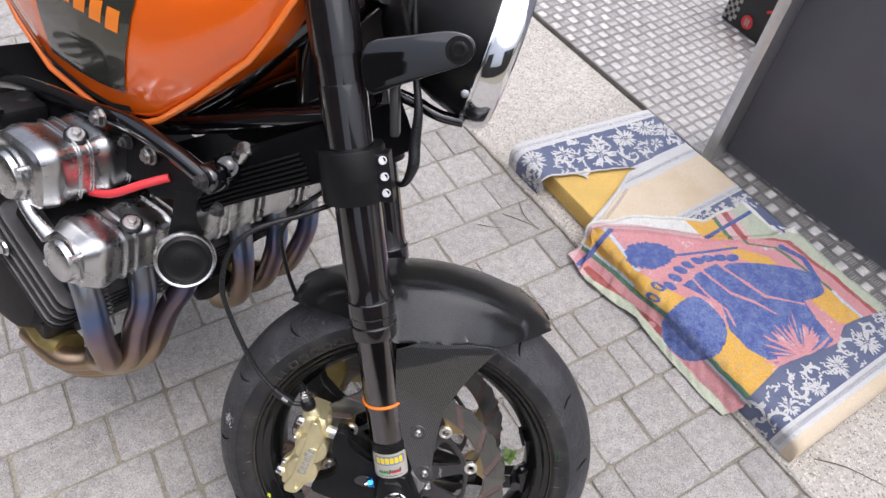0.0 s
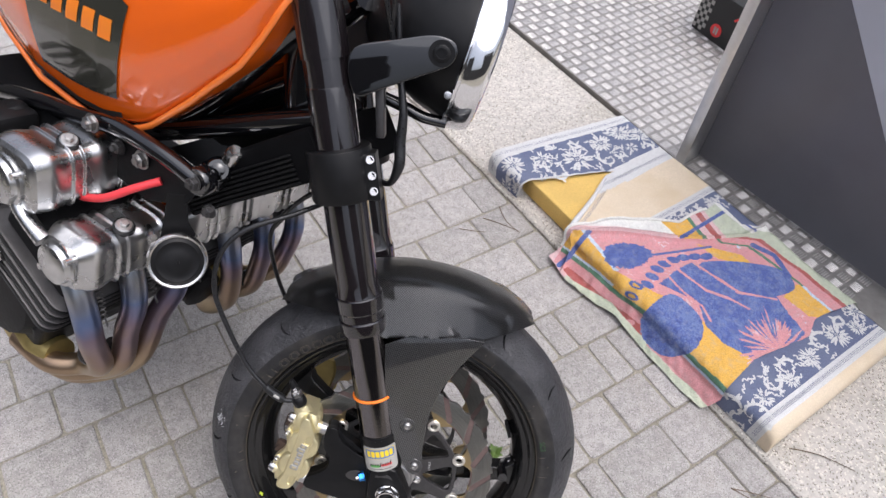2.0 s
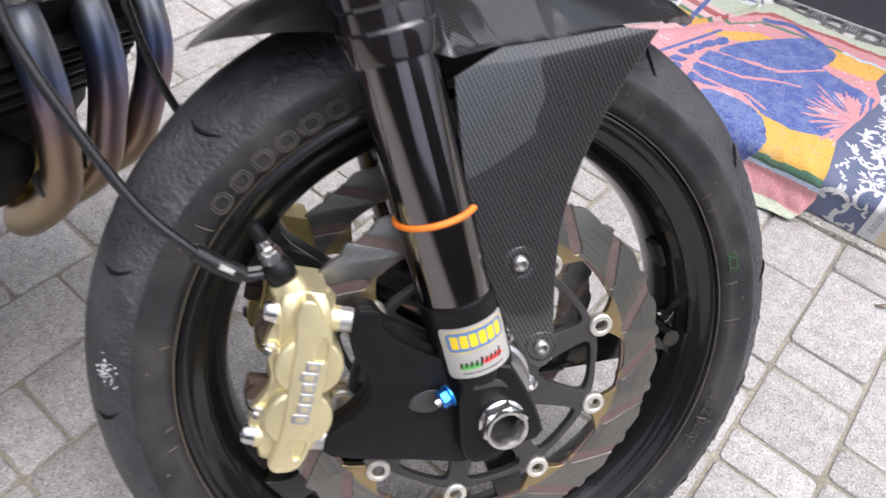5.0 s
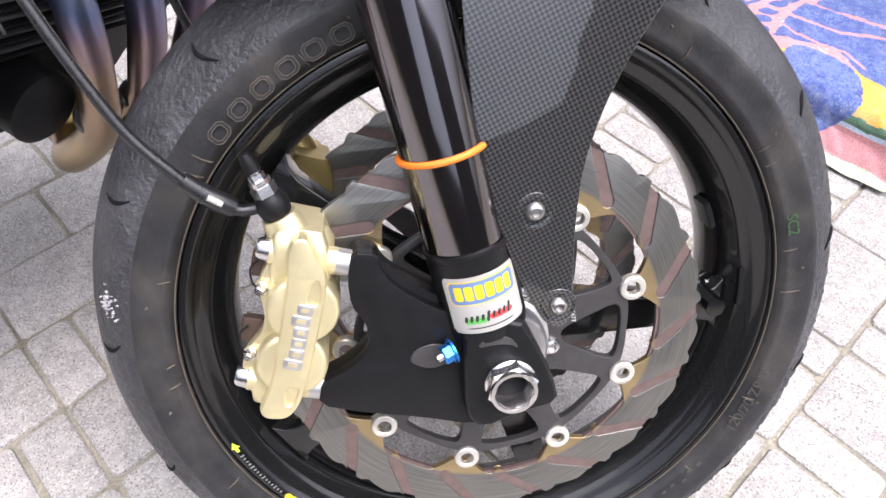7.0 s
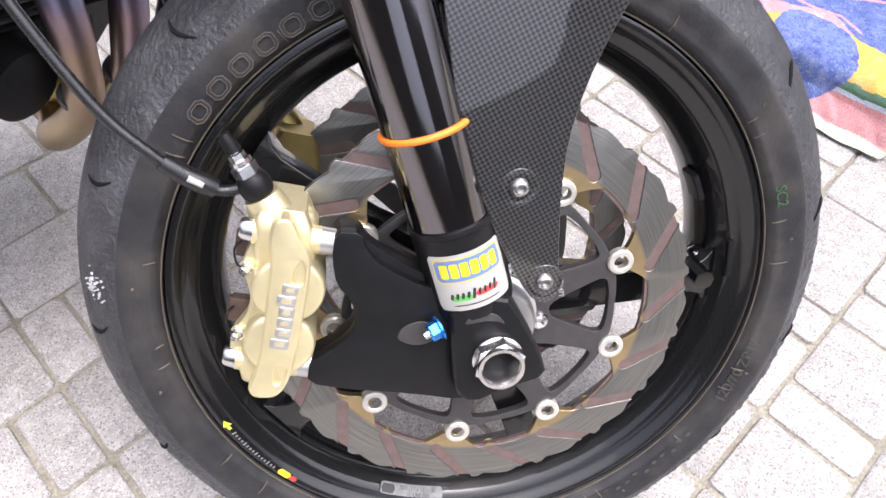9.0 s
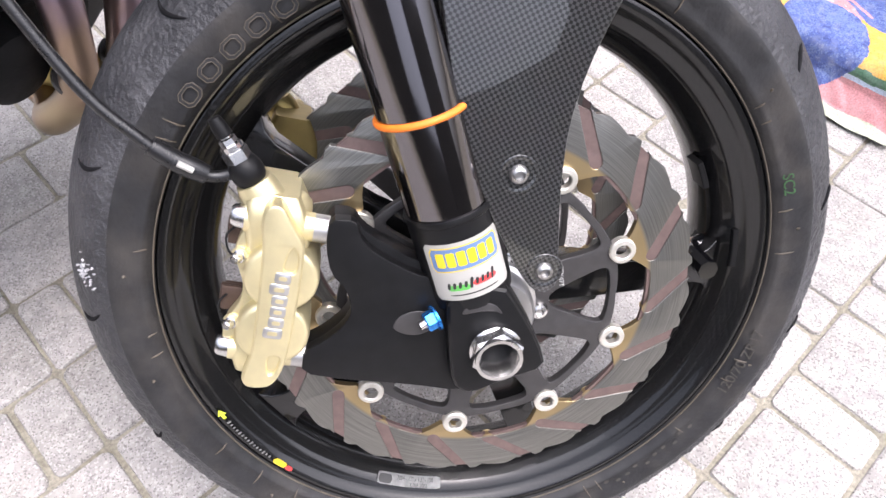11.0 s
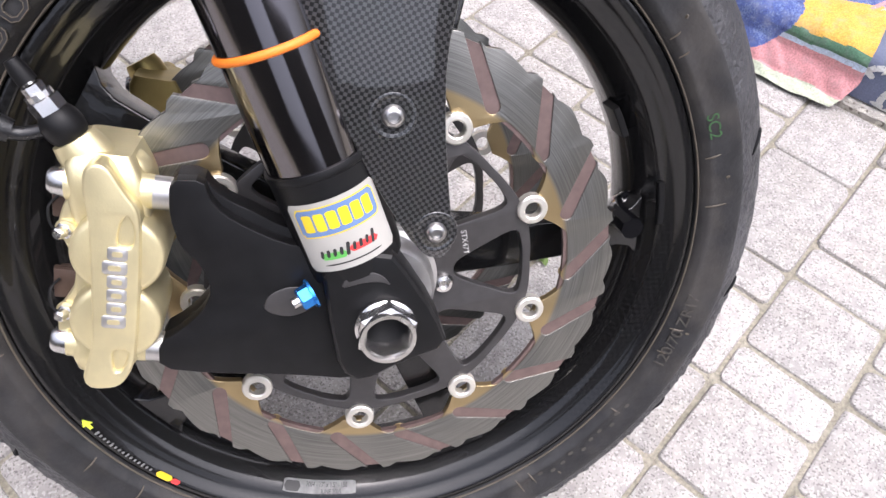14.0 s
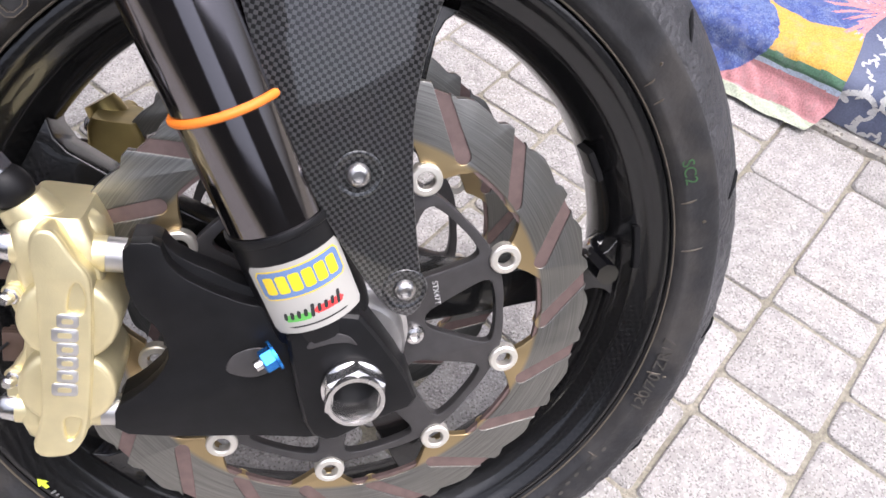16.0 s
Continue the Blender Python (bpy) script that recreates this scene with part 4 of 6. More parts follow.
caliper("brake_caliper", CAL, "gold four-piston radial brake caliper", M_GOLD)
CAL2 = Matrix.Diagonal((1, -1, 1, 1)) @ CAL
# the far side's shade is put into this caliper's darker gold
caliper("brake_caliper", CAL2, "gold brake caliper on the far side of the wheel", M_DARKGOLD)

# Banjo union and brake hose
ud = (CAL.to_3x3() @ BOSS_D).normalized()
u0 = CAL @ (BOSS + BOSS_D * 0.008)
union = wp("banjo_union", turned([(0.0, 0.0), (0.0085, 0.0), (0.0098, 0.002), (0.0106, 0.006), (0.0104, 0.010), (0.0090, 0.0140), (0.0076, 0.0155), (0.0, 0.0155)], u0, ud, 28), M_SATIN, None, "black banjo union with steel bolt")
wp("banjo_bolt", join(hexagon(0.0082, 0.0075, u0 + ud * 0.0155, ud), turned([(0.0070, 0.0), (0.0070, 0.003), (0.0, 0.003)], u0 + ud * 0.0230, ud, 16)), M_STEEL, union, "", 20)
wp("bleed_nipple", join(hexagon(0.0054, 0.005, u0 + ud * 0.0258, ud), turned([(0.0036, 0.0), (0.0036, 0.003), (0.0, 0.003)], u0 + ud * 0.0308, ud, 12)), M_STEEL, union, "", 20)
wp("nipple_cap", turned([(0.0, 0.0), (0.0050, 0.0), (0.0048, 0.007), (0.0036, 0.012), (0.0, 0.0125)], u0 + ud * 0.0320, ud, 14), M_SATIN, union)
h0 = u0 + ud * 0.008
hose_pts = [h0, (-0.1455, -0.093, 0.1430), (-0.155, -0.095, 0.1465), (-0.168, -0.098, 0.1595), (-0.1815, -0.10, 0.1760), (-0.204, -0.10, 0.212), (-0.230, -0.10, 0.288), (-0.236, -0.10, 0.333), (-0.221, -0.098, 0.380), (-0.186, -0.09, 0.410), (-0.120, -0.07, 0.428), (-0.07, -0.045, 0.450), (-0.03, -0.03, 0.52)]
hose = wp("brake_hose", tube(hose_pts, 0.0036, 10, 10), M_HOSE, None, "black braided brake hose looping to the caliper")
wp("hose_sleeve", tube([(-0.1535, -0.0955, 0.1465), (-0.160, -0.097, 0.1525), (-0.168, -0.098, 0.1598), (-0.1775, -0.0995, 0.1708)], [0.0060, 0.0068, 0.0064, 0.0056], 12, 5), M_HOSE, hose)
wp("sleeve_mark", tube([(-0.158, -0.1030, 0.1527), (-0.165, -0.1040, 0.1592)], [0.0019, 0.0022], 8, 4), M_WHITE, hose)
wp("brake_hose", tube([(-0.148, 0.095, 0.160), (-0.185, 0.09, 0.22), (-0.200, 0.075, 0.30), (-0.19, 0.05, 0.36), (-0.14, 0.02, 0.415), (-0.07, -0.01, 0.46)], 0.0036, 10, 8), M_HOSE, None, "black brake hose to the far caliper")


def set_uv(bm, fn):
    uvl = bm.loops.layers.uv.verify()
    for f in bm.faces:
        for lp in f.loops:
            lp[uvl].uv = fn(lp.vert.co)
    return bm


# Front mudguard: a carbon shell over the tyre with a flared skirt and a stay along the fork
A_KEYS = [48.0, 49.3, 52, 56.2, 62, 75, 90, 97, 104, 111.5, 116, 119]
Y_EDGE = [0.022, 0.035, 0.058, 0.088, 0.1105, 0.1150, 0.1145, 0.108, 0.094, 0.078, 0.062, 0.045]
R_EDGE = [0.326, 0.325, 0.321, 0.312, 0.296, 0.272, 0.262, 0.274, 0.296, 0.312, 0.322, 0.326]
R_TOP = [0.326, 0.327, 0.328, 0.329, 0.328, 0.326, 0.325, 0.325, 0.326, 0.328, 0.328, 0.326]
KNEE = [0.3, 0.45, 0.7, 0.92, 1, 1, 1, 1, 1, 0.95, 0.85, 0.6]


def guard_section(a):
    w = lerp(a, A_KEYS, KNEE)
    rt, ye, re = lerp(a, A_KEYS, R_TOP), lerp(a, A_KEYS, Y_EDGE), lerp(a, A_KEYS, R_EDGE)
    pts = [(0.0, rt), (0.020 * w, rt - 0.0005), (0.036 * w, rt - 0.0022), (0.0465 * w, rt - 0.0050), (0.0530 * w, rt - 0.0088), (0.0575 * w, rt - 0.0130)]
    y0, r0 = pts[-1]
    if re > r0 - 0.004:
        pts = pts[:3] + [(ye * k, rt + (re - rt) * k ** 2) for k in (0.65, 0.8, 0.9)]
        y0, r0 = pts[-1]
    for t in (0.2, 0.4, 0.6, 0.8, 0.93, 1.0):
        pts.append((y0 + (ye - y0) * t, r0 + (re - r0) * t))
    return pts


gb = bmesh.new()
guv = gb.loops.layers.uv.new()
cols = []
for i in range(81):
    a = 48.0 + (119 - 48.0) * i / 80
    sec = guard_section(a)
    line = [(-y, r) for y, r in sec[::-1]] + sec[1:]
    run, acc = [0.0], 0.0
    for p, q in zip(line, line[1:]):
        acc += math.hypot(p[0] - q[0], p[1] - q[1])
        run.append(acc)
    cols.append([(gb.verts.new(polar(r, a, y)), (radians(a) * 0.33, s - acc / 2)) for (y, r), s in zip(line, run)])
for p, q in zip(cols, cols[1:]):
    for j in range(len(p) - 1):
        quad = (p[j], p[j + 1], q[j + 1], q[j])
        f = gb.faces.new([v for v, _ in quad])
        for lp, (_, t) in zip(f.loops, quad):
            lp[guv].uv = t
bmesh.ops.solidify(gb, geom=gb.faces[:], thickness=0.0022)
fender = wp("front_mudguard", gb, M_CARBON, None, "glossy carbon-fibre front mudguard with stays down the fork", 60)
stay_pts = [(0.000, 0.264), (-0.002, 0.20), (-0.001, 0.144), (0.007, 0.105), (0.015, 0.074), (0.024, 0.046), (0.031, 0.032), (0.040, 0.027), (0.048, 0.033), (0.050, 0.046), (0.052, 0.070), (0.056, 0.105), (0.063, 0.140), (0.076, 0.172), (0.096, 0.205), (0.122, 0.238), (0.144, 0.262)]
for s in (-1, 1):
    st = slab([rounded(stay_pts, 1)], s * 0.1080, s * 0.1108, 0.0008)
    bmesh.ops.triangulate(st, faces=[f for f in st.faces if len(f.verts) > 4])
    set_uv(st, lambda c: (c.x * 0.9 - c.z * 0.43, c.x * 0.43 + c.z * 0.9))
    wp("stay", st, M_CARBON, fender)
    for x, z in ((0.030, 0.116), (0.040, 0.045)):
        b = Vector((x, s * 0.1103, z))
        dimple = turned([(0.0130, 0.0000), (0.0122, 0.0009), (0.0108, 0.0011), (0.0092, 0.0003), (0.0, 0.0003)], b, (0, s, 0), 32)
        wp("dimple", set_uv(dimple, lambda c: (c.x * 0.9 - c.z * 0.43, c.x * 0.43 + c.z * 0.9)), M_CARBON, fender)
        wp("bolt", turned([(0.0, 0.0), (0.0062, 0.0), (0.0062, 0.0014), (0.0052, 0.0036), (0.0036, 0.0046), (0.0030, 0.0046), (0.0030, 0.0020), (0.0, 0.0020)], b, (0, s, 0), 24), M_BOLT, fender)

# Lower fork clamp
clamp_bodies = []
for y in (-0.094, 0.094):
    clamp_bodies.append(turned([(0.029, 0.462), (0.0415, 0.462), (0.0425, 0.464), (0.0425, 0.527), (0.0415, 0.529), (0.029, 0.529)], Vector((-0.004, y, 0)), FORK, 48))
mid = loft([rect_ring(Vector((-0.010, y, 0)) + FORK * 0.4955, Vector((1, 0, 0)), FORK, 0.034, 0.030, 0.006) for y in (-0.085, -0.05, 0.0, 0.05, 0.085)])
lug = loft([rect_ring(Vector((-0.004 + x, -0.094 - 0.010, 0)) + FORK * 0.4955, Vector((0, 1, 0)), FORK, 0.016, 0.031, 0.004) for x in (0.030, 0.046, 0.050)])
clamp = wp("fork_clamp", join(*clamp_bodies, mid, lug), M_SATIN, None, "black lower fork clamp with three steel bolts")
for k in (0.478, 0.4985, 0.519):
    b = Vector((-0.004 + 0.042, -0.119, 0)) + FORK * k
    d = Vector((0.25, -0.95, 0.15)).normalized()
    wp("bolt", turned([(0.0, -0.008), (0.0062, -0.008), (0.0062, 0.0030), (0.0052, 0.0042), (0.0036, 0.0042), (0.0036, 0.0015), (0.0, 0.0015)], b, d, 20), M_STEEL, clamp)
wp("steering_stem", turned([(0.0, 0.45), (0.024, 0.45), (0.024, 0.80), (0.0, 0.80)], Vector((-0.045, 0, 0)), FORK, 32), M_SATIN)
wp("clamp_plate", box(-0.012, 0.0, -0.082, -0.060, 0.535, 0.600, 0.003), M_GREYANOD)

# Headlamp
HL_C, HL_D = Vector((0.097, 0.0, 0.648)), Vector((0.95, 0.0, -0.31)).normalized()
lamp = wp("headlamp", turned([(0.0, -0.130), (0.022, -0.128), (0.040, -0.118), (0.060, -0.094), (0.078, -0.066), (0.093, -0.034), (0.101, -0.008), (0.1035, 0.006), (0.1035, 0.010), (0.100, 0.012)], HL_C, HL_D, 64), M_ANOD, None, "black round headlamp with a chrome rim")
wp("chrome_rim", turned([(0.101, 0.004), (0.1065, 0.0045), (0.1078, 0.006), (0.1078, 0.0085), (0.1070, 0.0095), (0.1095, 0.0105), (0.1105, 0.014), (0.1108, 0.024), (0.1090, 0.034), (0.1050, 0.041), (0.1000, 0.043), (0.0960, 0.041)], HL_C, HL_D, 72), M_CHROME, lamp, "polished chrome rim")
M_GLASS = mat("headlamp_glass", (0.8, 0.8, 0.8), 0.03, var=0.02, scale=5)
M_GLASS.node_tree.nodes["Principled BSDF"].inputs["Transmission Weight"].default_value = 0.95
wp("lens", turned([(0.0, 0.043), (0.03, 0.0427), (0.06, 0.0418), (0.085, 0.040), (0.097, 0.038), (0.097, 0.034), (0.0, 0.036)], HL_C, HL_D, 64), M_GLASS, lamp, "clear glass lens")
wp("reflector", turned([(0.093, 0.028), (0.07, -0.01), (0.04, -0.045), (0.015, -0.06), (0.0, -0.062)], HL_C, HL_D, 64), M_CHROME, lamp)
for s in (-1, 1):
    ear = rounded([(x - 0.012, z - 0.015) for x, z in ((-0.030, 0.668), (0.030, 0.676), (0.075, 0.683), (0.100, 0.676), (0.104, 0.660), (0.094, 0.645), (0.060, 0.634), (0.018, 0.620), (-0.026, 0.602))], 2)
    wp("lamp_bracket", slab([ear], s * 0.1095, s * 0.1155, 0.002), M_GLOSS, None, "gloss black pressed headlamp bracket")
    wp("bracket_bolt", join(turned([(0.0, 0.0), (0.0105, 0.0), (0.0105, 0.004), (0.0090, 0.005), (0.0060, 0.005), (0.0060, 0.002), (0.0, 0.002)], Vector((0.072, s * 0.1155, 0.646)), (0, s, 0), 28), turned([(0.016, 0.0), (0.016, 0.0012), (0.0, 0.0012)], Vector((0.072, s * 0.1155, 0.646)), (0, s, 0), 28)), M_SATIN)
    wp("rim_screw", turned([(0.0, 0.0), (0.0055, 0.0), (0.0050, 0.003), (0.0, 0.004)], Vector((0.080, s * 0.094, 0.594)), (0, s, 0), 16), M_STEEL, lamp)
wp("lower_lamp_bracket", tube([(-0.012, -0.045, 0.585), (0.017, -0.045, 0.573), (0.047, -0.045, 0.557), (0.078, -0.045, 0.550)], 0.008, 10, 5), M_GLOSS, lamp)
wp("wiring_loom", tube([(0.018, -0.078, 0.70), (0.020, -0.080, 0.62), (0.024, -0.085, 0.57), (0.020, -0.085, 0.53), (0.018, -0.088, 0.50), (0.004, -0.082, 0.475), (-0.02, -0.06, 0.480)], [0.0035, 0.004, 0.0055, 0.0075, 0.0075, 0.004, 0.0035], 10, 6), M_HOSE, None, "black sleeved wiring beside the fork")
wp("clutch_cable", tube([(-0.01, -0.12, 0.78), (0.004, -0.11, 0.72), (0.012, -0.09, 0.64), (-0.01, -0.06, 0.58)], 0.0035, 8, 6), M_HOSE)
wp("clutch_cable", tube([(0.012, -0.128, 0.79), (0.018, -0.118, 0.72), (0.010, -0.09, 0.66)], 0.003, 8, 6), M_HOSE)
wp("cable_ferrule", turned([(0.0, 0.0), (0.0042, 0.0), (0.0042, 0.030), (0.0, 0.030)], Vector((0.004, -0.13, 0.735)), (0.05, 0, 1), 12), M_STEEL)

# ---- tank, frame and engine, in frame axes ----
MIDB = -0.045
TA = [-0.66, -0.56, -0.46, -0.346, -0.292, -0.24, -0.214, -0.155, -0.088, -0.067, -0.048, -0.038]
TLOW = [0.17, 0.108, 0.072, 0.066, 0.072, 0.091, 0.108, 0.166, 0.242, 0.282, 0.332, 0.36]
THW = [0.105, 0.125, 0.140, 0.148, 0.150, 0.150, 0.149, 0.144, 0.132, 0.124, 0.112, 0.09]
TTOP = [0.33, 0.36, 0.385, 0.405, 0.41, 0.412, 0.413, 0.412, 0.408, 0.406, 0.402, 0.398]
GV, GW = [0, 0.03, 0.07, 0.16, 0.30, 0.45, 0.60, 0.75, 0.87, 0.95, 1.0], [0.80, 0.845, 0.875, 0.94, 0.99, 1.0, 0.965, 0.86, 0.68, 0.42, 0.0]


def tank_b(a, c):
    lo, hi = lerp(a, TA, TLOW), lerp(a, TA, TTOP)
    return MIDB - lerp(a, TA, THW) * lerp((c - lo) / (hi - lo), GV, GW)


fine_a = [-0.66 + 0.622 * (1 - (1 - i / 60) ** 1.25) for i in range(61)]
rings = []
for a in fine_a:
    lo, hi, hw = lerp(a, TA, TLOW), lerp(a, TA, TTOP), lerp(a, TA, THW)
    side = []
    for v in np.linspace(0, 1, 36):
        v = v ** 1.1
        side.append((lerp(v, GV, GW) * hw, lo + (hi - lo) * v))
    rings.append([Vector((a, MIDB - w, c)) for w, c in side] + [Vector((a, MIDB + w, c)) for w, c in side[::-1][1:]])
tb = loft(rings)
for _ in range(2):
    bmesh.ops.smooth_vert(tb, verts=tb.verts, factor=0.4, use_axis_x=False, use_axis_y=True, use_axis_z=True)
tank = fp("fuel_tank", tb, M_TANK, None, "glossy orange fuel tank with a dark side panel", 60)
flange = tube([(a, MIDB - lerp(a, TA, THW) * 0.825, lerp(a, TA, TLOW) - 0.001) for a in fine_a[2:]], 0.0048, 10, 0)
fp("seam", flange, M_TANK_EDGE, tank, "rolled orange lower seam")
fp("seam", tube([(a, MIDB + lerp(a, TA, THW) * 0.825, lerp(a, TA, TLOW) - 0.001) for a in fine_a[2:]], 0.0048, 10, 0), M_TANK_EDGE, tank)


def on_tank(outline, lift, nx=40, ny=26):
    """A patch on the tank's right side inside an outline given in (a, c)."""
    bm = bmesh.new()
    lows, ups = outline
    a0, a1 = lows[0][0], lows[-1][0]
    cols_ = []
    for i in range(nx + 1):
        t = i / nx
        p = [Vector((lerp(t, np.linspace(0, 1, len(L)), [q[0] for q in L]), lerp(t, np.linspace(0, 1, len(L)), [q[1] for q in L]))) for L in (lows, ups)]
        col = []
        for j in range(ny + 1):
            q = p[0].lerp(p[1], j / ny)
            col.append(bm.verts.new((q.x, tank_b(q.x, q.y) - lift, q.y)))
        cols_.append(col)
    for p, q in zip(cols_, cols_[1:]):
        for j in range(ny):
            bm.faces.new((p[j], p[j + 1], q[j + 1], q[j]))
    return bm


fp("side_panel", on_tank(([(-0.428, 0.112), (-0.37, 0.112), (-0.31, 0.118), (-0.262, 0.127)], [(-0.468, 0.262), (-0.40, 0.283), (-0.31, 0.287), (-0.236, 0.262)]), 0.0022), M_BADGE, tank, "dark olive side panel")
sl = [(a, lerp(a, TA, TLOW) + 0.014) for a in (-0.60, -0.50, -0.42, -0.36, -0.30, -0.262)]
fp("stripe", on_tank((sl, [(a, c + 0.009) for a, c in sl]), 0.0020, 40, 3), M_INK, tank)
for i in range(5):  # the maker's name as plain slanted blocks
    a = -0.420 + i * 0.033
    fp("block", on_tank(([(a, 0.205), (a + 0.024, 0.207)], [(a + 0.004, 0.234), (a + 0.028, 0.236)]), 0.0030, 6, 6), M_LETTER, tank)

# Frame tubes
frame_ob = fp("frame", tube([(-0.30, -0.105, 0.045), (-0.22, -0.102, 0.110), (-0.149, -0.098, 0.184), (-0.07, -0.085, 0.287), (-0.02, -0.07, 0.34)], 0.0165, 16, 6), M_GLOSS, None, "gloss black tubular frame")
for pts, r in (([(-0.30, -0.11, 0.045), (-0.22, -0.108, 0.085), (-0.10, -0.100, 0.146), (-0.01, -0.085, 0.19)], 0.0155),
               ([(-0.19, -0.06, 0.12), (-0.10, -0.06, 0.195), (-0.02, -0.05, 0.25)], 0.010),
               ([(-0.21, -0.02, 0.08), (-0.10, -0.02, 0.15), (0.0, -0.02, 0.20)], 0.012),
               ([(-0.30, 0.015, 0.045), (-0.149, 0.008, 0.184), (-0.07, -0.005, 0.287), (-0.02, -0.02, 0.34)], 0.0165),
               ([(-0.62, -0.185, -0.03), (-0.52, -0.19, 0.028), (-0.43, -0.192, 0.055), (-0.337, -0.192, 0.072), (-0.25, -0.19, 0.090), (-0.165, -0.186, 0.088), (-0.108, -0.182, 0.078)], 0.0125)):
    fp("frame_tube", tube(pts, r, 14, 6), M_GLOSS, frame_ob)
fp("head_tube", tube([(-0.045, MIDB, 0.10), (-0.10, MIDB, 0.42)], 0.034, 24, 0), M_GLOSS, frame_ob)
airbox = [[Vector((a, b, c)) for a, c in ((-0.33, 0.035), (-0.24, 0.025), (-0.15, 0.055), (-0.055, 0.125), (-0.050, 0.300), (-0.12, 0.300), (-0.24, 0.16), (-0.32, 0.105))] for b in (-0.008, 0.062)]
fp("airbox", loft(airbox), M_ENGINE, frame_ob, "matt black airbox under the tank")
fp("gusset", loft([[Vector((a, b, c)) for a, c in ((-0.30, 0.086), (-0.21, 0.090), (-0.102, 0.074), (-0.128, 0.030), (-0.200, 0.0), (-0.265, 0.008))] for b in (-0.182, -0.176)]), M_ENGINE, frame_ob)
beam = loft([rect_ring((a, -0.045, c), (0, 1, 0), Vector((-0.66, 0, 0.75)), 0.085, 0.034, 0.006) for a, c in ((-0.185, 0.0), (-0.12, 0.055), (0.0, 0.150), (0.03, 0.172))])
fp("front_beam", beam, M_DEEP, frame_ob, "satin black front cross beam")
fp("tube_lug", turned([(0.0, -0.012), (0.019, -0.012), (0.020, -0.009), (0.020, 0.006), (0.018, 0.009), (0.0, 0.009)], (-0.107, -0.178, 0.078), (0, -1, 0), 28), M_GLOSS, frame_ob)
for i in range(7):  # long fins of the cooler along the beam
    up = Vector((-0.66, 0, 0.75)) * (-0.030 + 0.0062 * i)
    fp("cooler_fin", loft([rect_ring(Vector((a, -0.1310, c)) + up, (0, 1, 0), Vector((-0.66, 0, 0.75)), 0.0032, 0.0013, 0.0005, 2) for a, c in ((-0.176, 0.007), (-0.12, 0.055), (-0.005, 0.146))]), M_SATIN, frame_ob)
for p, r in (((-0.278, -0.210, 0.090), 0.011), ((-0.107, -0.188, 0.078), 0.009), ((-0.208, -0.186, 0.062), 0.011), ((-0.253, -0.186, 0.060), 0.009), ((-0.090, -0.172, 0.038), 0.008)):
    fp("frame_bolt", join(hexagon(r, 0.009, p, (0, -1, 0)), turned([(r * 1.25, 0.0), (r * 1.25, 0.0015), (0, 0.0015)], p, (0, -1, 0), 20), turned([(r * 0.5, 0.008), (r * 0.5, 0.013), (0, 0.013)], p, (0, -1, 0), 14)), M_BOLT if r == 0.011 else M_GREYANOD, frame_ob, "", 20)
fp("switch", join(turned([(0.0, 0.0), (0.018, 0.0), (0.019, 0.004), (0.019, 0.020), (0.014, 0.026), (0.0, 0.026)], (-0.123, -0.128, 0.071), (0.5, -0.7, 0.5), 24), box(-0.148, -0.108, -0.143, -0.113, 0.046, 0.078, 0.006), turned([(0.0, 0.024), (0.008, 0.024), (0.009, 0.030), (0.0, 0.034)], (-0.123, -0.128, 0.071), (0.5, -0.7, 0.5), 18), turned([(0.0, 0.0), (0.007, 0.0), (0.007, 0.028), (0.0, 0.030)], (-0.138, -0.143, 0.056), (0.3, -0.9, 0.2), 14)), M_GLOSS, frame_ob)
fp("switch_sleeve", turned([(0.0095, 0.0), (0.0115, 0.002), (0.0115, 0.020), (0.0095, 0.024), (0.0, 0.024)], (-0.105, -0.132, 0.096), (0.45, -0.1, 0.9), 20), M_STEEL, frame_ob)

# Engine: a wide in-line six with two polished cam covers
CYL = Vector((0.50, 0.0, 0.87)).normalized()
engine = fp("engine", loft([rect_ring(Vector((-0.285, -0.045, -0.085)) - CYL * d, Vector((0, 1, 0)), CYL.cross(Vector((0, 1, 0))), hb, 0.075, 0.012) for d, hb in ((-0.03, 0.235), (0.04, 0.235), (0.06, 0.225), (0.15, 0.225), (0.17, 0.235), (0.26, 0.21))]), M_ENGINE, None, "six-cylinder engine, black block with polished cam covers")
for i in range(8):
    d = 0.045 + i * 0.0105
    c = Vector((-0.285, -0.045, -0.085)) - CYL * d
    n_ = CYL.cross(Vector((0, 1, 0)))
    fp("cooling_fin", loft([rect_ring(c + CYL * k, Vector((0, 1, 0)), n_, 0.252 + e, 0.092 + e, 0.022) for k, e in ((0.0016, -0.0012), (0.0008, 0.0), (-0.0008, 0.0), (-0.0016, -0.0012))]), M_GREYANOD if i % 2 == 0 else M_ENGINE, engine)


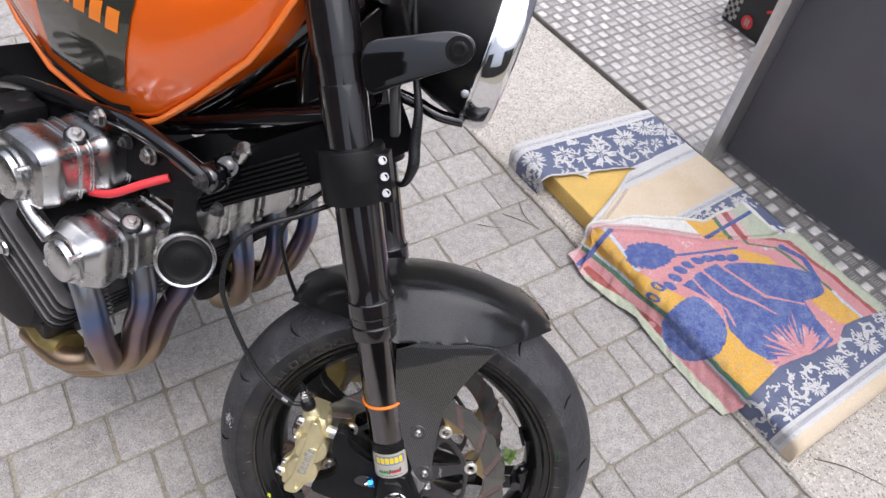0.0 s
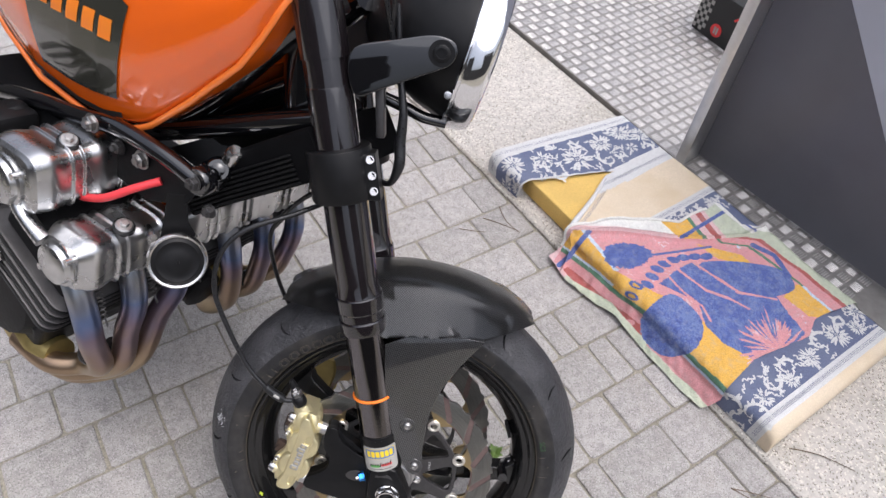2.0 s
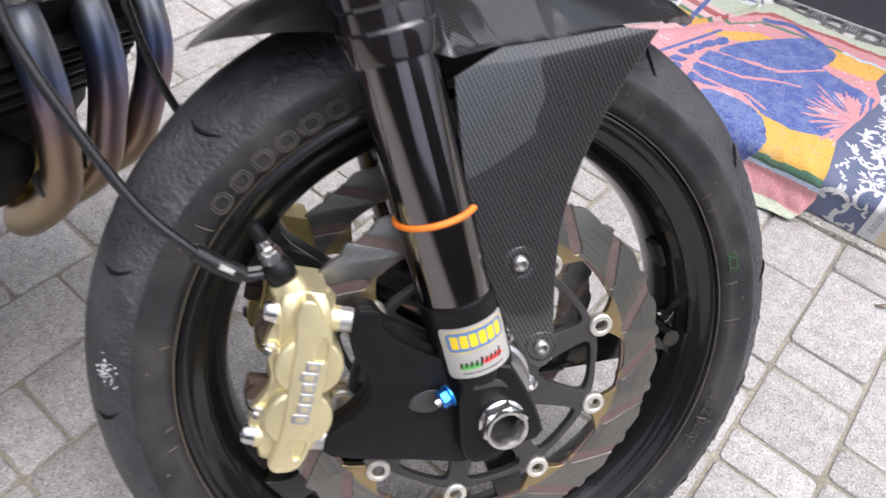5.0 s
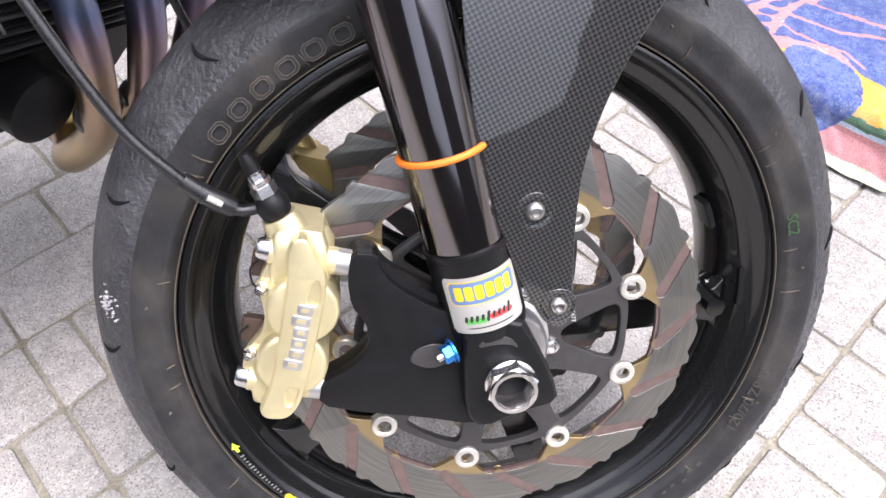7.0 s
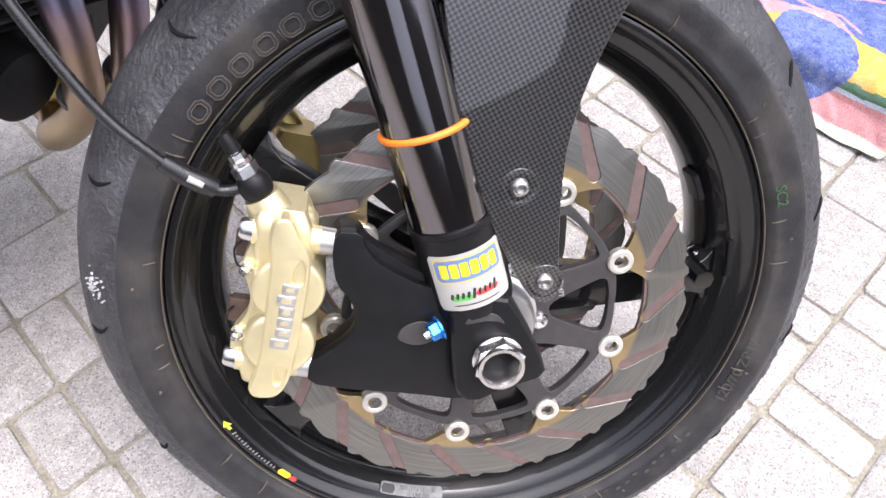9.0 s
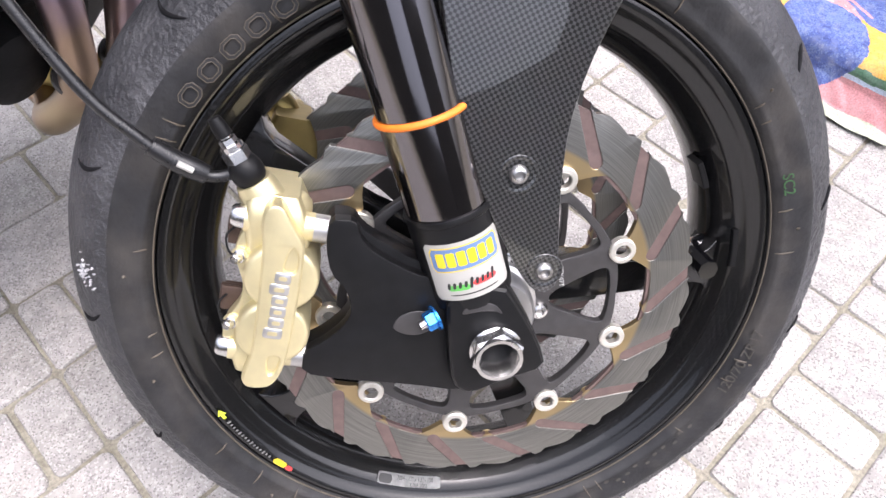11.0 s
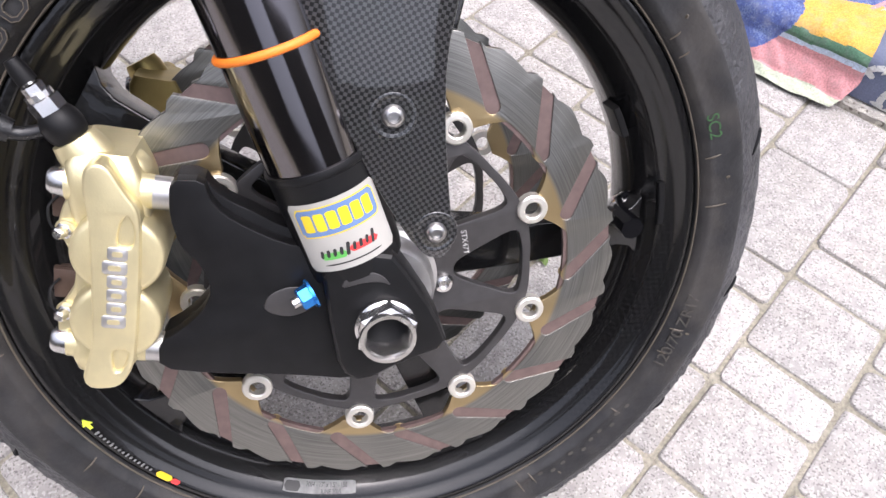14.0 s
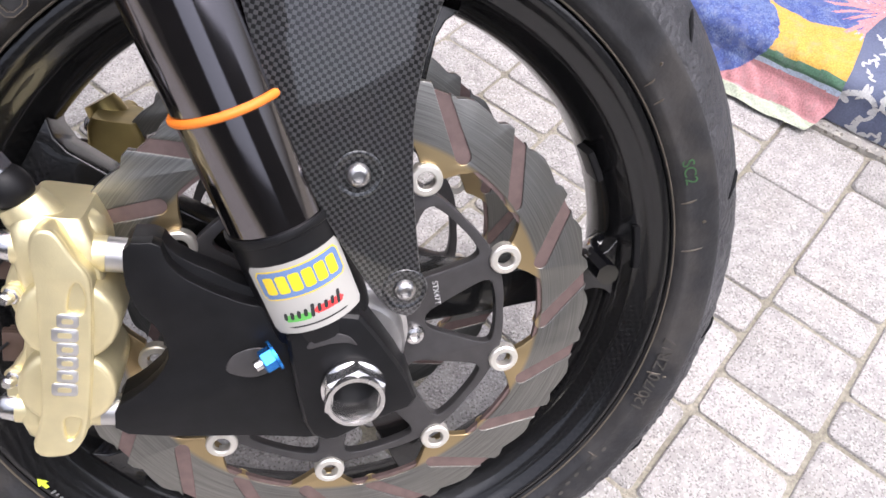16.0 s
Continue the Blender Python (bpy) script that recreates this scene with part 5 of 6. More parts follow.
def cam_cover(c0, r, b0, b1, label):
    """A ribbed polished cover along b with a round end cap."""
    rings_ = []
    n_ = 260
    for i in range(n_ + 1):
        b = b0 + (b1 - b0) * i / n_
        k = r
        ph = (b - b0) / (b1 - b0)
        if i < 8:
            k *= 0.86 + 0.0175 * i
        if i > n_ - 8:
            k *= 0.86 + 0.0175 * (n_ - i)
        cell = ((b - b0) / 0.165) % 1.0
        k += sum(0.0036 * math.exp(-((cell - x) / 0.011) ** 4) for x in (0.34, 0.44, 0.78, 0.87)) + 0.004 * math.exp(-((cell - 0.16) / 0.10) ** 2) + 0.003 * math.exp(-((cell - 0.6) / 0.07) ** 2)
        ring_ = []
        for j in range(56):
            t = 2 * math.pi * j / 56
            q = (abs(math.cos(t)) ** 4.5 + abs(math.sin(t)) ** 4.5) ** (-1 / 4.5)
            ring_.append(Vector((c0[0], b, c0[1])) + (Vector((math.cos(t), 0, 0)) * 1.08 + Vector((0, 0, math.sin(t)))) * k * q)
        rings_.append(ring_)
    ob = fp("cam_cover", loft(rings_), M_CASTING, engine, label, 60)
    return ob


low = cam_cover((-0.220, -0.069), 0.038, -0.297, 0.235, "polished aluminium exhaust cam cover")
cam_cover((-0.308, 0.020), 0.043, -0.305, -0.150, "polished aluminium intake cam cover")
for c0, b0, r in (((-0.222, -0.070), -0.297, 0.030), ((-0.318, 0.012), -0.305, 0.033)):
    fp("end_cap", turned([(0.0, -0.004), (r + 0.004, -0.004), (r + 0.004, 0.004), (r, 0.006), (r - 0.002, 0.013), (r - 0.006, 0.015), (0.0, 0.015)], (c0[0], b0, c0[1]), (0, -1, 0), 36), M_CASTING, engine)
    for t in (35, 215):
        fp("cap_screw", turned([(0.0, 0.0), (0.0050, 0.0), (0.0050, 0.012), (0.0, 0.013)], (c0[0] + (r + 0.003) * math.cos(radians(t)), b0, c0[1] + (r + 0.003) * math.sin(radians(t))), (0, -1, 0), 14), M_STEEL, engine)
for i in range(3):
    for c0, b0 in (((-0.196, -0.030), -0.221), ((-0.286, 0.063), -0.239))[:2 if i == 0 else 1]:
        p = Vector((c0[0], b0 + i * 0.165, c0[1]))
        d = Vector((0.35, -0.15, 0.9)).normalized()
        fp("washer", turned([(0.0, 0.0), (0.0150, 0.0), (0.0150, 0.004), (0.0120, 0.006), (0.0, 0.006)], p, d, 28), M_SATIN, engine)
        fp("cover_bolt", join(turned([(0.0, 0.0), (0.0118, 0.0), (0.0118, 0.0075), (0.0100, 0.009), (0.0, 0.009)], p, d, 28), hexagon(0.0062, 0.0145, p, d)), M_BOLT, engine, "", 25)
fp("breather_arm", tube([(-0.305, -0.300, -0.016), (-0.280, -0.306, -0.030), (-0.248, -0.302, -0.048)], [0.012, 0.0085, 0.012], 12, 6), M_CASTING, engine)
fp("plug_cap", tube([(-0.296, -0.230, -0.022), (-0.308, -0.231, -0.028), (-0.324, -0.234, -0.044), (-0.338, -0.236, -0.066)], [0.0078, 0.0100, 0.0105, 0.0125], 14, 4), M_HOSE, engine, "black rubber plug cap")
fp("spark_cable", tube([(-0.172, -0.184, 0.046), (-0.195, -0.206, 0.030), (-0.228, -0.225, 0.004), (-0.262, -0.230, -0.012), (-0.303, -0.230, -0.024)], 0.0058, 12, 8), M_RED, engine, "red spark plug cable")
fp("plug_cap", tube([(-0.297, -0.230, -0.022), (-0.316, -0.236, -0.034), (-0.330, -0.238, -0.08)], [0.008, 0.011, 0.012], 14, 6), M_HOSE, engine)
fp("side_casing", loft([rect_ring((-0.42, b, -0.215), (1, 0, 0), (0, 0, 1), w, w * 0.80, w * 0.7) for b, w in ((-0.20, 0.12), (-0.27, 0.118), (-0.29, 0.105), (-0.295, 0.08))]), M_ENGINE, engine)
fp("crankcase", loft([rect_ring((-0.43, b, -0.215), (1, 0, 0), (0, 0, 1), 0.13, 0.085, 0.03) for b in (-0.21, -0.20, 0.13, 0.14)]), M_ENGINE, engine)
fp("airbox", box(-0.60, -0.36, -0.20, 0.11, -0.02, 0.055, 0.02), M_DEEP, engine)
fp("oil_filter", turned([(0.0, 0.0), (0.035, 0.0), (0.038, 0.004), (0.038, 0.05), (0.030, 0.056), (0.0, 0.056)], (-0.30, 0.0, -0.27), (1, 0, -0.3), 24), M_ENGINE, engine)
for i in range(5):
    fp("carburettor_hose", tube([(-0.42 - 0.02 * i, -0.27, 0.03 + 0.012 * i), (-0.46, -0.275, 0.055 + 0.010 * i), (-0.52, -0.26, 0.03 + 0.014 * i)], 0.0045, 8, 5), M_HOSE, engine)
fp("carburettor", join(box(-0.46, -0.40, -0.27, -0.20, 0.0, 0.05, 0.01), turned([(0.0, 0.0), (0.022, 0.0), (0.022, 0.03), (0.0, 0.032)], (-0.43, -0.27, 0.03), (0, -1, 0.2), 20)), M_SATIN, engine)

for i in range(4):  # vacuum hoses and linkage above the intake side
    fp("vacuum_hose", tube([(-0.40 - 0.015 * i, -0.270, 0.050 + 0.003 * i), (-0.47 - 0.01 * i, -0.275, 0.062 - 0.012 * i), (-0.55, -0.265 - 0.006 * i, 0.050 - 0.022 * i), (-0.62, -0.25, 0.02 - 0.02 * i)], 0.0060 - 0.0008 * i, 8, 6), M_HOSE, engine)
for a, b, c in ((-0.41, -0.300, -0.16), (-0.36, -0.300, -0.135), (-0.46, -0.300, -0.20)):
    fp("casing_bolt", join(hexagon(0.009, 0.008, (a, b, c), (0, -1, 0)), turned([(0.0125, 0.0), (0.0125, 0.002), (0.0, 0.002)], (a, b, c), (0, -1, 0), 20)), M_STEEL, engine, "", 20)
for i in range(5):
    fp("carburettor_top", turned([(0.0, 0.0), (0.017, 0.0), (0.018, 0.004), (0.018, 0.016), (0.014, 0.022), (0.0, 0.023)], (-0.43, -0.270 + 0.052 * i, 0.030), (-0.2, -0.2, 1), 20), M_ENGINE, engine)
# Exhaust headers
PORTS = ((-0.270, -0.222, -0.250), (-0.185, -0.200, -0.235), (-0.100, -0.180, -0.225), (0.010, 0.060, 0.105), (0.095, 0.115, 0.125), (0.180, 0.165, 0.150))
for k, (b, bm_, be) in enumerate(PORTS):
    depth = (0, 0.05, 0.08, 0.07, 0.05, 0.02)[k]
    fwd = 0.026 if k < 3 else 0.0
    pts = [(-0.262, b, -0.085), (-0.236, b, -0.112), (-0.216, b, -0.150), (-0.208, b + (bm_ - b) * 0.1, -0.195), (-0.216, b + (bm_ - b) * 0.4, -0.245), (-0.236 + fwd * 0.6, b + (bm_ - b) * 0.75, -0.296 - depth * 0.3), (-0.295 + fwd, bm_, -0.338 - depth * 0.5), (-0.345 + fwd, be, -0.352 - depth * 0.4), (-0.40, be, -0.353)]
    pipe = fp("exhaust_header", tube(pts, 0.0192, 20, 8), M_HEADER, None, "heat-blued titanium exhaust header pipe")
    fp("weld", tube([(-0.238, b + (bm_ - b) * 0.7, -0.284 - depth * 0.3), (-0.242, b + (bm_ - b) * 0.72, -0.288 - depth * 0.3)], 0.0197, 20, 0), M_GREYANOD, pipe)
    if k > 2:
        continue
    coil = []
    s0, s1 = Vector((-0.228, b - 0.004, -0.098)), Vector((-0.182, b - 0.012, -0.165))
    ax = (s1 - s0).normalized()
    e_ = ax.orthogonal().normalized()
    g_ = ax.cross(e_)
    s0 += Vector((0.012, 0.020, 0.012))
    s1 += Vector((0.006, 0.020, 0.006))
    for i in range(13 * 8 + 1):
        t = i / (13 * 8)
        coil.append(s0 + (s1 - s0) * t + (e_ * math.cos(2 * math.pi * i / 8) + g_ * math.sin(2 * math.pi * i / 8)) * 0.0042)
    fp("spring", tube(coil, 0.0008, 5, 0), M_GREYANOD, pipe)
    fp("spring_hook", tube([s1, s1 + ax * 0.010, s1 + ax * 0.014 + Vector((-0.006, 0.004, 0)), s1 + ax * 0.008 + Vector((-0.011, 0.006, 0))], 0.0014, 6, 5), M_GREYANOD, pipe)
for be in (-0.236, 0.127):
    fp("collector", tube([(-0.318, be, -0.345), (-0.36, be, -0.350), (-0.42, be + 0.01, -0.350), (-0.48, be + 0.02, -0.345), (-0.60, be + 0.02, -0.335)], [0.028, 0.033, 0.034, 0.030, 0.028], 20, 6), M_DARKGOLD, None, "straw-tinted exhaust collector")

# Horn
HC, HD = Vector((-0.105, -0.207, -0.039)), Vector((0.72, -0.60, 0.34)).normalized()
horn = fp("horn", turned([(0.0000, -0.0189), (0.0206, -0.0189), (0.0258, -0.0120), (0.0370, -0.0052), (0.0391, -0.0017), (0.0000, -0.0017)], HC, HD, 40), M_SATIN, None, "round black horn with a chrome rim")
fp("horn_rim", turned([(0.0331, 0.0000), (0.0344, 0.0030), (0.0370, 0.0039), (0.0391, 0.0017), (0.0400, -0.0026), (0.0387, -0.0052)], HC, HD, 48), M_STEEL, horn, "chrome rim")
fp("horn_face", turned([(0.0335, 0.0004), (0.0284, 0.0030), (0.0241, 0.0013), (0.0155, 0.0034), (0.0086, 0.0045), (0.0026, 0.0047), (0.0022, 0.0060), (0.0000, 0.0060)], HC, HD, 48), M_SATIN, horn)
fp("horn_bracket", loft([rect_ring(p, (0.6, 0.7, 0), (0.4, -0.3, 0.2), w_, 0.003, 0.001) for p, w_ in (((-0.128, -0.190, -0.040), 0.024), ((-0.128, -0.188, -0.012), 0.024), ((-0.134, -0.188, 0.004), 0.017), ((-0.135, -0.188, 0.045), 0.014))]), M_SATIN, horn)

# Lettering and marks on tyre, rim and label
for i in range(26):  # mould flash lines across the bead
    a = 13.85 * i + 5 + 6 * math.sin(i * 2.3)
    wp("mould_line", tube([polar(0.2365, a, -0.0530), polar(0.2410, a + 0.2, -0.0558), polar(0.2460 + 0.004 * math.sin(i * 5.1), a + 0.4, -0.0566)], [0.0004, 0.0007, 0.0003], 6, 3), M_FLASH, rim)
    if i % 2:
        wp("rubber_nub", tube([polar(0.2505, a + 5, -0.0560), polar(0.2512, a + 5.2, -0.0578)], [0.0014, 0.0005], 7, 2), M_FLASH, rim)
wp("bead_line", lathe([(0.2332 + 0.0007 * math.cos(t), -0.0485 + 0.0007 * math.sin(t)) for t in np.linspace(0, 2 * math.pi, 7)[:-1]], 160, closed=True), M_FLASH, rim, "tan bead line")
for i in range(6):  # maker's word on the sidewall as plain outlined blocks
    a = 130.5 - i * 4.8
    o = rounded([(polar(r, a + d).x, polar(r, a + d).z) for r, d in ((0.2378, 1.75), (0.2378, -1.75), (0.2495, -1.75), (0.2495, 1.75))], 1)
    n_ = rounded([(polar(r, a + d).x, polar(r, a + d).z) for r, d in ((0.2396, 1.2), (0.2396, -1.2), (0.2477, -1.2), (0.2477, 1.2))], 1)
    wp("raised_block", slab([o, n_], -0.0574, -0.0540, 0.0003), M_SIDEWALL, rim)
    for ring_ in (o, n_):
        c_ = [Vector((x, -0.0573, z)) for x, z in ring_]
        wp("block_edge", tube(c_ + c_[:1], 0.00035, 5, 0), M_FLASH, rim)
wp("tyre_size", on_ring(words("120/70 ZR17", 0.0125, 0.0003), 0.2425, -28.5, -0.0566, -1, 1, -0.25), M_RELIEF, rim, "raised tyre size lettering")
wp("compound_mark", on_ring(words("SC2", 0.0110, 0.0001), 0.2435, 10.5, -0.0568, 1, 1, -0.25), mat("green_stamp", (0.035, 0.10, 0.035), 0.6, var=0.3, scale=200), rim, "green compound stamp")
for i in range(10):
    wp("worn_mark", on_ring(sheet(0.0045, 0.0026, 4, 0.0006), 0.2430 + 0.003 * math.sin(i * 4), -46 - i * 2.4, -0.0568, -1, 1, -0.25), M_RELIEF, rim)
lab = on_ring(sheet(0.058, 0.0072, 20, 0.0006), 0.2090, -113.7, -0.0368, -1, 1, -1.1)
wp("rim_label", lab, M_MARK_DULL, rim, "small white size label")
wp("rim_label_text", on_ring(words("7004 - 17\" x 3.5\" - 150", 0.0036, 0.00005), 0.2076, -112.2, -0.0358, -1, 1, -1.1), M_INK, rim)
wp("rim_label_text", on_ring(words("JUNE 2005", 0.0036, 0.00005), 0.2112, -111.2, -0.0398, -1, 1, -1.1), M_INK, rim)
wp("label_badge", on_ring(sheet(0.013, 0.0055, 10, 0.0026), 0.2090, -119.7, -0.0373, -1, 1, -1.1), M_INK, rim)
for i in range(15):  # rim maker's name as plain pale strokes
    wp("stroke", on_ring(sheet(0.0017, 0.0026 if i % 4 else 0.0040, 4, 0.0005), 0.2247, -160.2 + i * 0.88, -0.0490, -1, 1, 0.0), M_MARK_DULL, rim)
wp("logo_yellow", on_ring(sheet(0.0130, 0.0062, 10, 0.0030), 0.2245, -145.0, -0.0490, -1, 1, 0.0), M_LABEL_YELLOW, rim)
wp("logo_red", on_ring(sheet(0.0070, 0.0048, 8, 0.0022), 0.2247, -142.6, -0.0491, -1, 1, 0.0), M_LABEL_RED, rim)
ar = bmesh.new()
ar.faces.new([ar.verts.new((x, y, 0)) for x, y in ((-0.006, 0), (0.0, 0.004), (0.0, 0.0015), (0.004, 0.0015), (0.004, -0.0015), (0.0, -0.0015), (0.0, -0.004))])
wp("arrow", on_ring(ar, 0.2247, -162.5, -0.0491, -1, 1, 0.0), mat("yellow_green_arrow", (0.62, 0.72, 0.05), 0.4, var=0.05, scale=60), rim)

# ---- beside the paving ----
# Folding foam mattress in a torn floral cover
MAT_Z = 0.079
mattress = empty("mattress", Matrix.Translation(at_k(0.83, 0.24, 0.008)))
tagged(mattress, "foam mattress in a torn blue floral cover on the concrete", "mattress")
OFF = Matrix.Translation(-mattress.matrix_world.translation)


def cover_at(p, v, lift=0.0):
    """The cover's surface: v runs up the near side (below 0), across the top (0 to 0.45) and down the far side."""
    r = 0.022
    w = 0.0035 * noise.noise(Vector((p * 9, v * 9, 1.0))) + 0.0016 * noise.noise(Vector((p * 30, v * 30, 4.0)))
    sag = -0.003 * math.exp(-((p - 0.57) / 0.05) ** 2) - 0.002 * math.exp(-((p - 0.42) / 0.03) ** 2)
    top = MAT_Z + w + sag + lift
    q0, q1 = 0.012, 0.470
    if v < 0:
        k = -v
        if k < r * 1.57:
            t = k / r
            return at_k(p, q0 + r - (r + lift) * math.sin(t), top - r + r * math.cos(t))
        return at_k(p, q0 - lift + 0.004 * noise.noise(Vector((p * 12, k * 20, 9))), max(top - r - (k - r * 1.57), 0.011))
    if v > 0.414:
        k = v - 0.414
        t = min(k / r, 1.57)
        return at_k(p, q1 - r + (r + lift) * math.sin(t), max(top - r + r * math.cos(t) - max(k - r * 1.57, 0), 0.011))
    return at_k(p, q0 + r + v, top)


def cover_sheet(p_lo, p_hi, n=150, m=90, v0=-0.088, v1=0.505):
    """p_lo and p_hi give the sheet's ends for each v. Bands of the weave are faces of their own material."""
    bm = bmesh.new()
    g = []

    def g_v(j):
        return v0 + (v1 - v0) * j / m

    for i in range(n + 1):
        row = []
        for j in range(m + 1):
            v = v0 + (v1 - v0) * j / m
            a, b = p_lo(v), p_hi(v)
            k = i / n
            p = a + (b - a) * k if b < 0.8 else (a + (0.80 - a) * k / 0.25 if k < 0.25 else 0.80 + (b - 0.80) * (k - 0.25) / 0.75)
            x = cover_at(p, v)
            e = max(p - 1.295, 0.0)
            if e > 0:  # rounded foot end
                x = at_k(min(p, 1.295) + 0.03 * math.sin(min(e / 0.03, 1.57)), (x - KERB_A).dot(KOUT) / KS, max(x.z - 0.03 * (1 - math.cos(min(e / 0.03, 1.57))) - max(e - 0.047, 0), 0.011))
            row.append((bm.verts.new(x), p))
        g.append(row)
    for i in range(n):
        for j in range(m):
            f = bm.faces.new((g[i][j][0], g[i + 1][j][0], g[i + 1][j + 1][0], g[i][j + 1][0]))
            p = 0.5 * (g[i][j][1] + g[i + 1][j][1])
            if p < 0.378 + 0.13 * max(0.5 * (g_v(j) + g_v(j + 1)), 0) or 0.742 < p < 0.765 or 1.272 < p < 1.296:
                f.material_index = 1
            elif p < 0.555 or 0.765 < p < 1.272:
                f.material_index = 0
            elif p < 0.612:
                f.material_index = 1
            else:
                f.material_index = 2
    return bm


CLOTHS = [M_CLOTH_BLUE, M_CLOTH_WHITE, M_CLOTH_BEIGE]
tear = lambda v: lerp(v, [-0.09, 0.0, 0.20, 0.24, 0.5], [0.468, 0.482, 0.552, 0.568, 0.572])
fold = lambda v: lerp(v, [-0.09, 0.0, 0.10, 0.20, 0.5], [0.678, 0.655, 0.615, 0.566, 0.556])
put("foam", box(-0.415, 0.455, -0.205, 0.205, 0.0, 0.058, 0.006), M_FOAM, mattress, "exposed yellow foam core", Matrix((( *KDIR.xy, 0, 0), (*KOUT.xy, 0, 0), (0, 0, 1, 0), (0, 0, 0, 1))).transposed() @ Matrix.Diagonal((KS, KS, 1, 1)) @ Matrix.Translation((-0.005, 0.012, 0.003)))
put("cover", cover_sheet(lambda v: 0.342 + 0.14 * max(v, 0.0), tear, 60, 90), CLOTHS, mattress, "faded blue damask cover with white flowers", OFF, 60)
put("cover", cover_sheet(fold, lambda v: 1.385, 170, 90), CLOTHS, mattress, "faded damask cover with a soiled beige band", OFF, 60)

put("rolled_edge", tube([cover_at(fold(v) + 0.004, v, 0.002 + 0.002 * math.sin(v * 90)) for v in np.linspace(-0.085, 0.19, 24)], [0.006, 0.008, 0.006, 0.005], 8, 3), M_CLOTH_WHITE, mattress, "crumpled pale edge of the torn cover", OFF, 60)
put("frayed_edge", tube([cover_at(tear(v) - 0.002, v, 0.001 + 0.0012 * math.sin(v * 160)) for v in np.linspace(-0.07, 0.21, 30)], [0.002, 0.003, 0.0015], 6, 2), M_CLOTH_WHITE, mattress, "frayed edge of the torn cover", OFF, 60)
rng = random.Random(11)
flo = bmesh.new()


def cloth_poly(pts):
    """A flat motif on the cover, from outline points in (p, v)."""
    try:
        flo.faces.new([flo.verts.new(cover_at(p, v, 0.0009)) for p, v in pts])
    except ValueError:
        pass


def ell(p, v, l, w, ang, n=12, power=1.0):
    ca, sa = math.cos(ang), math.sin(ang)
    return [(p + ca * l * math.cos(t) - sa * w * math.sin(t) * (1 - 0.35 * math.cos(t)), v + sa * l * math.cos(t) + ca * w * math.sin(t) * (1 - 0.35 * math.cos(t))) for t in np.linspace(0, 2 * math.pi, n + 1)[:-1]]


def flower(p, v, r, turn):
    n = rng.choice((6, 7, 8))
    for ring_, k, fat in ((1.0, n, 0.20), (0.55, n - 1, 0.17)):
        for i in range(k):
            a = turn + 2 * math.pi * (i + (0.5 if ring_ < 1 else 0)) / k + rng.uniform(-0.12, 0.12)
            d = r * 0.70 * ring_
            l_ = r * (0.30 if ring_ == 1 else 0.17) * rng.uniform(0.85, 1.15)
            for s_ in (-1, 1):  # each petal in two halves with a dark vein between
                o = r * fat * 0.56 * ring_ ** 0.5
                cloth_poly(ell(p + d * math.cos(a) - s_ * o * math.sin(a), v + d * math.sin(a) + s_ * o * math.cos(a), l_, r * fat * 0.47 * ring_ ** 0.5, a + s_ * 0.16, 9))
    for i in range(5):
        a = turn + i * 1.26
        cloth_poly(ell(p + r * 0.12 * math.cos(a), v + r * 0.12 * math.sin(a), r * 0.06, r * 0.05, a, 6))


def scroll(p, v, r, turn, s=1):
    c = []
    for i in range(16):
        t = i / 15
        a = turn + s * t * 4.4
        rr = r * (1 - 0.75 * t)
        c.append((p + rr * math.cos(a), v + rr * math.sin(a)))
    for i in range(15):
        w = 0.0046 * (1 - 0.6 * i / 15)
        (a, b), (c_, d) = c[i], c[i + 1]
        n = Vector((-(d - b), c_ - a)).normalized() * w
        cloth_poly([(a + n.x, b + n.y), (c_ + n.x, d + n.y), (c_ - n.x, d - n.y), (a - n.x, b - n.y)])
    for i in (2, 5, 8):
        cloth_poly(ell(c[i][0] + 0.006 * math.cos(turn + i), c[i][1] + 0.006 * math.sin(turn + i), 0.009, 0.004, turn + s * i * 0.28))


for p, v, r in ((0.412, 0.0, 0.034), (0.432, 0.085, 0.030), (0.482, 0.172, 0.046), (0.462, 0.278, 0.034), (0.456, 0.356, 0.032), (0.52, 0.345, 0.020), (0.470, -0.048, 0.026), (0.49, 0.405, 0.030), (0.425, -0.062, 0.022), (1.245, 0.027, 0.024), (1.236, 0.20, 0.026), (1.232, 0.307, 0.032), (1.245, 0.372, 0.022), (1.215, 0.41, 0.026), (1.25, 0.115, 0.020), (0.795, 0.30, 0.024), (0.79, 0.235, 0.020), (0.79, 0.375, 0.020)):
    flower(p, v, r, rng.random() * 6)
for p, v, r, s in ((0.522, 0.255, 0.034, 1), (0.425, 0.205, 0.022, -1), (0.46, 0.05, 0.026, 1), (0.50, 0.085, 0.026, -1), (0.408, 0.14, 0.018, 1), (0.43, 0.32, 0.018, -1), (0.52, 0.30, 0.020, 1), (0.45, -0.03, 0.034, -1), (1.258, -0.025, 0.040, 1), (1.225, 0.07, 0.030, -1), (1.225, 0.13, 0.026, 1), (1.225, 0.255, 0.030, 1), (1.22, -0.05, 0.036, -1), (1.25, -0.07, 0.028, 1), (0.79, 0.34, 0.018, 1), (1.215, 0.35, 0.022, -1), (0.54, 0.385, 0.02, 1)):
    scroll(p, v, r, rng.random() * 6, s)
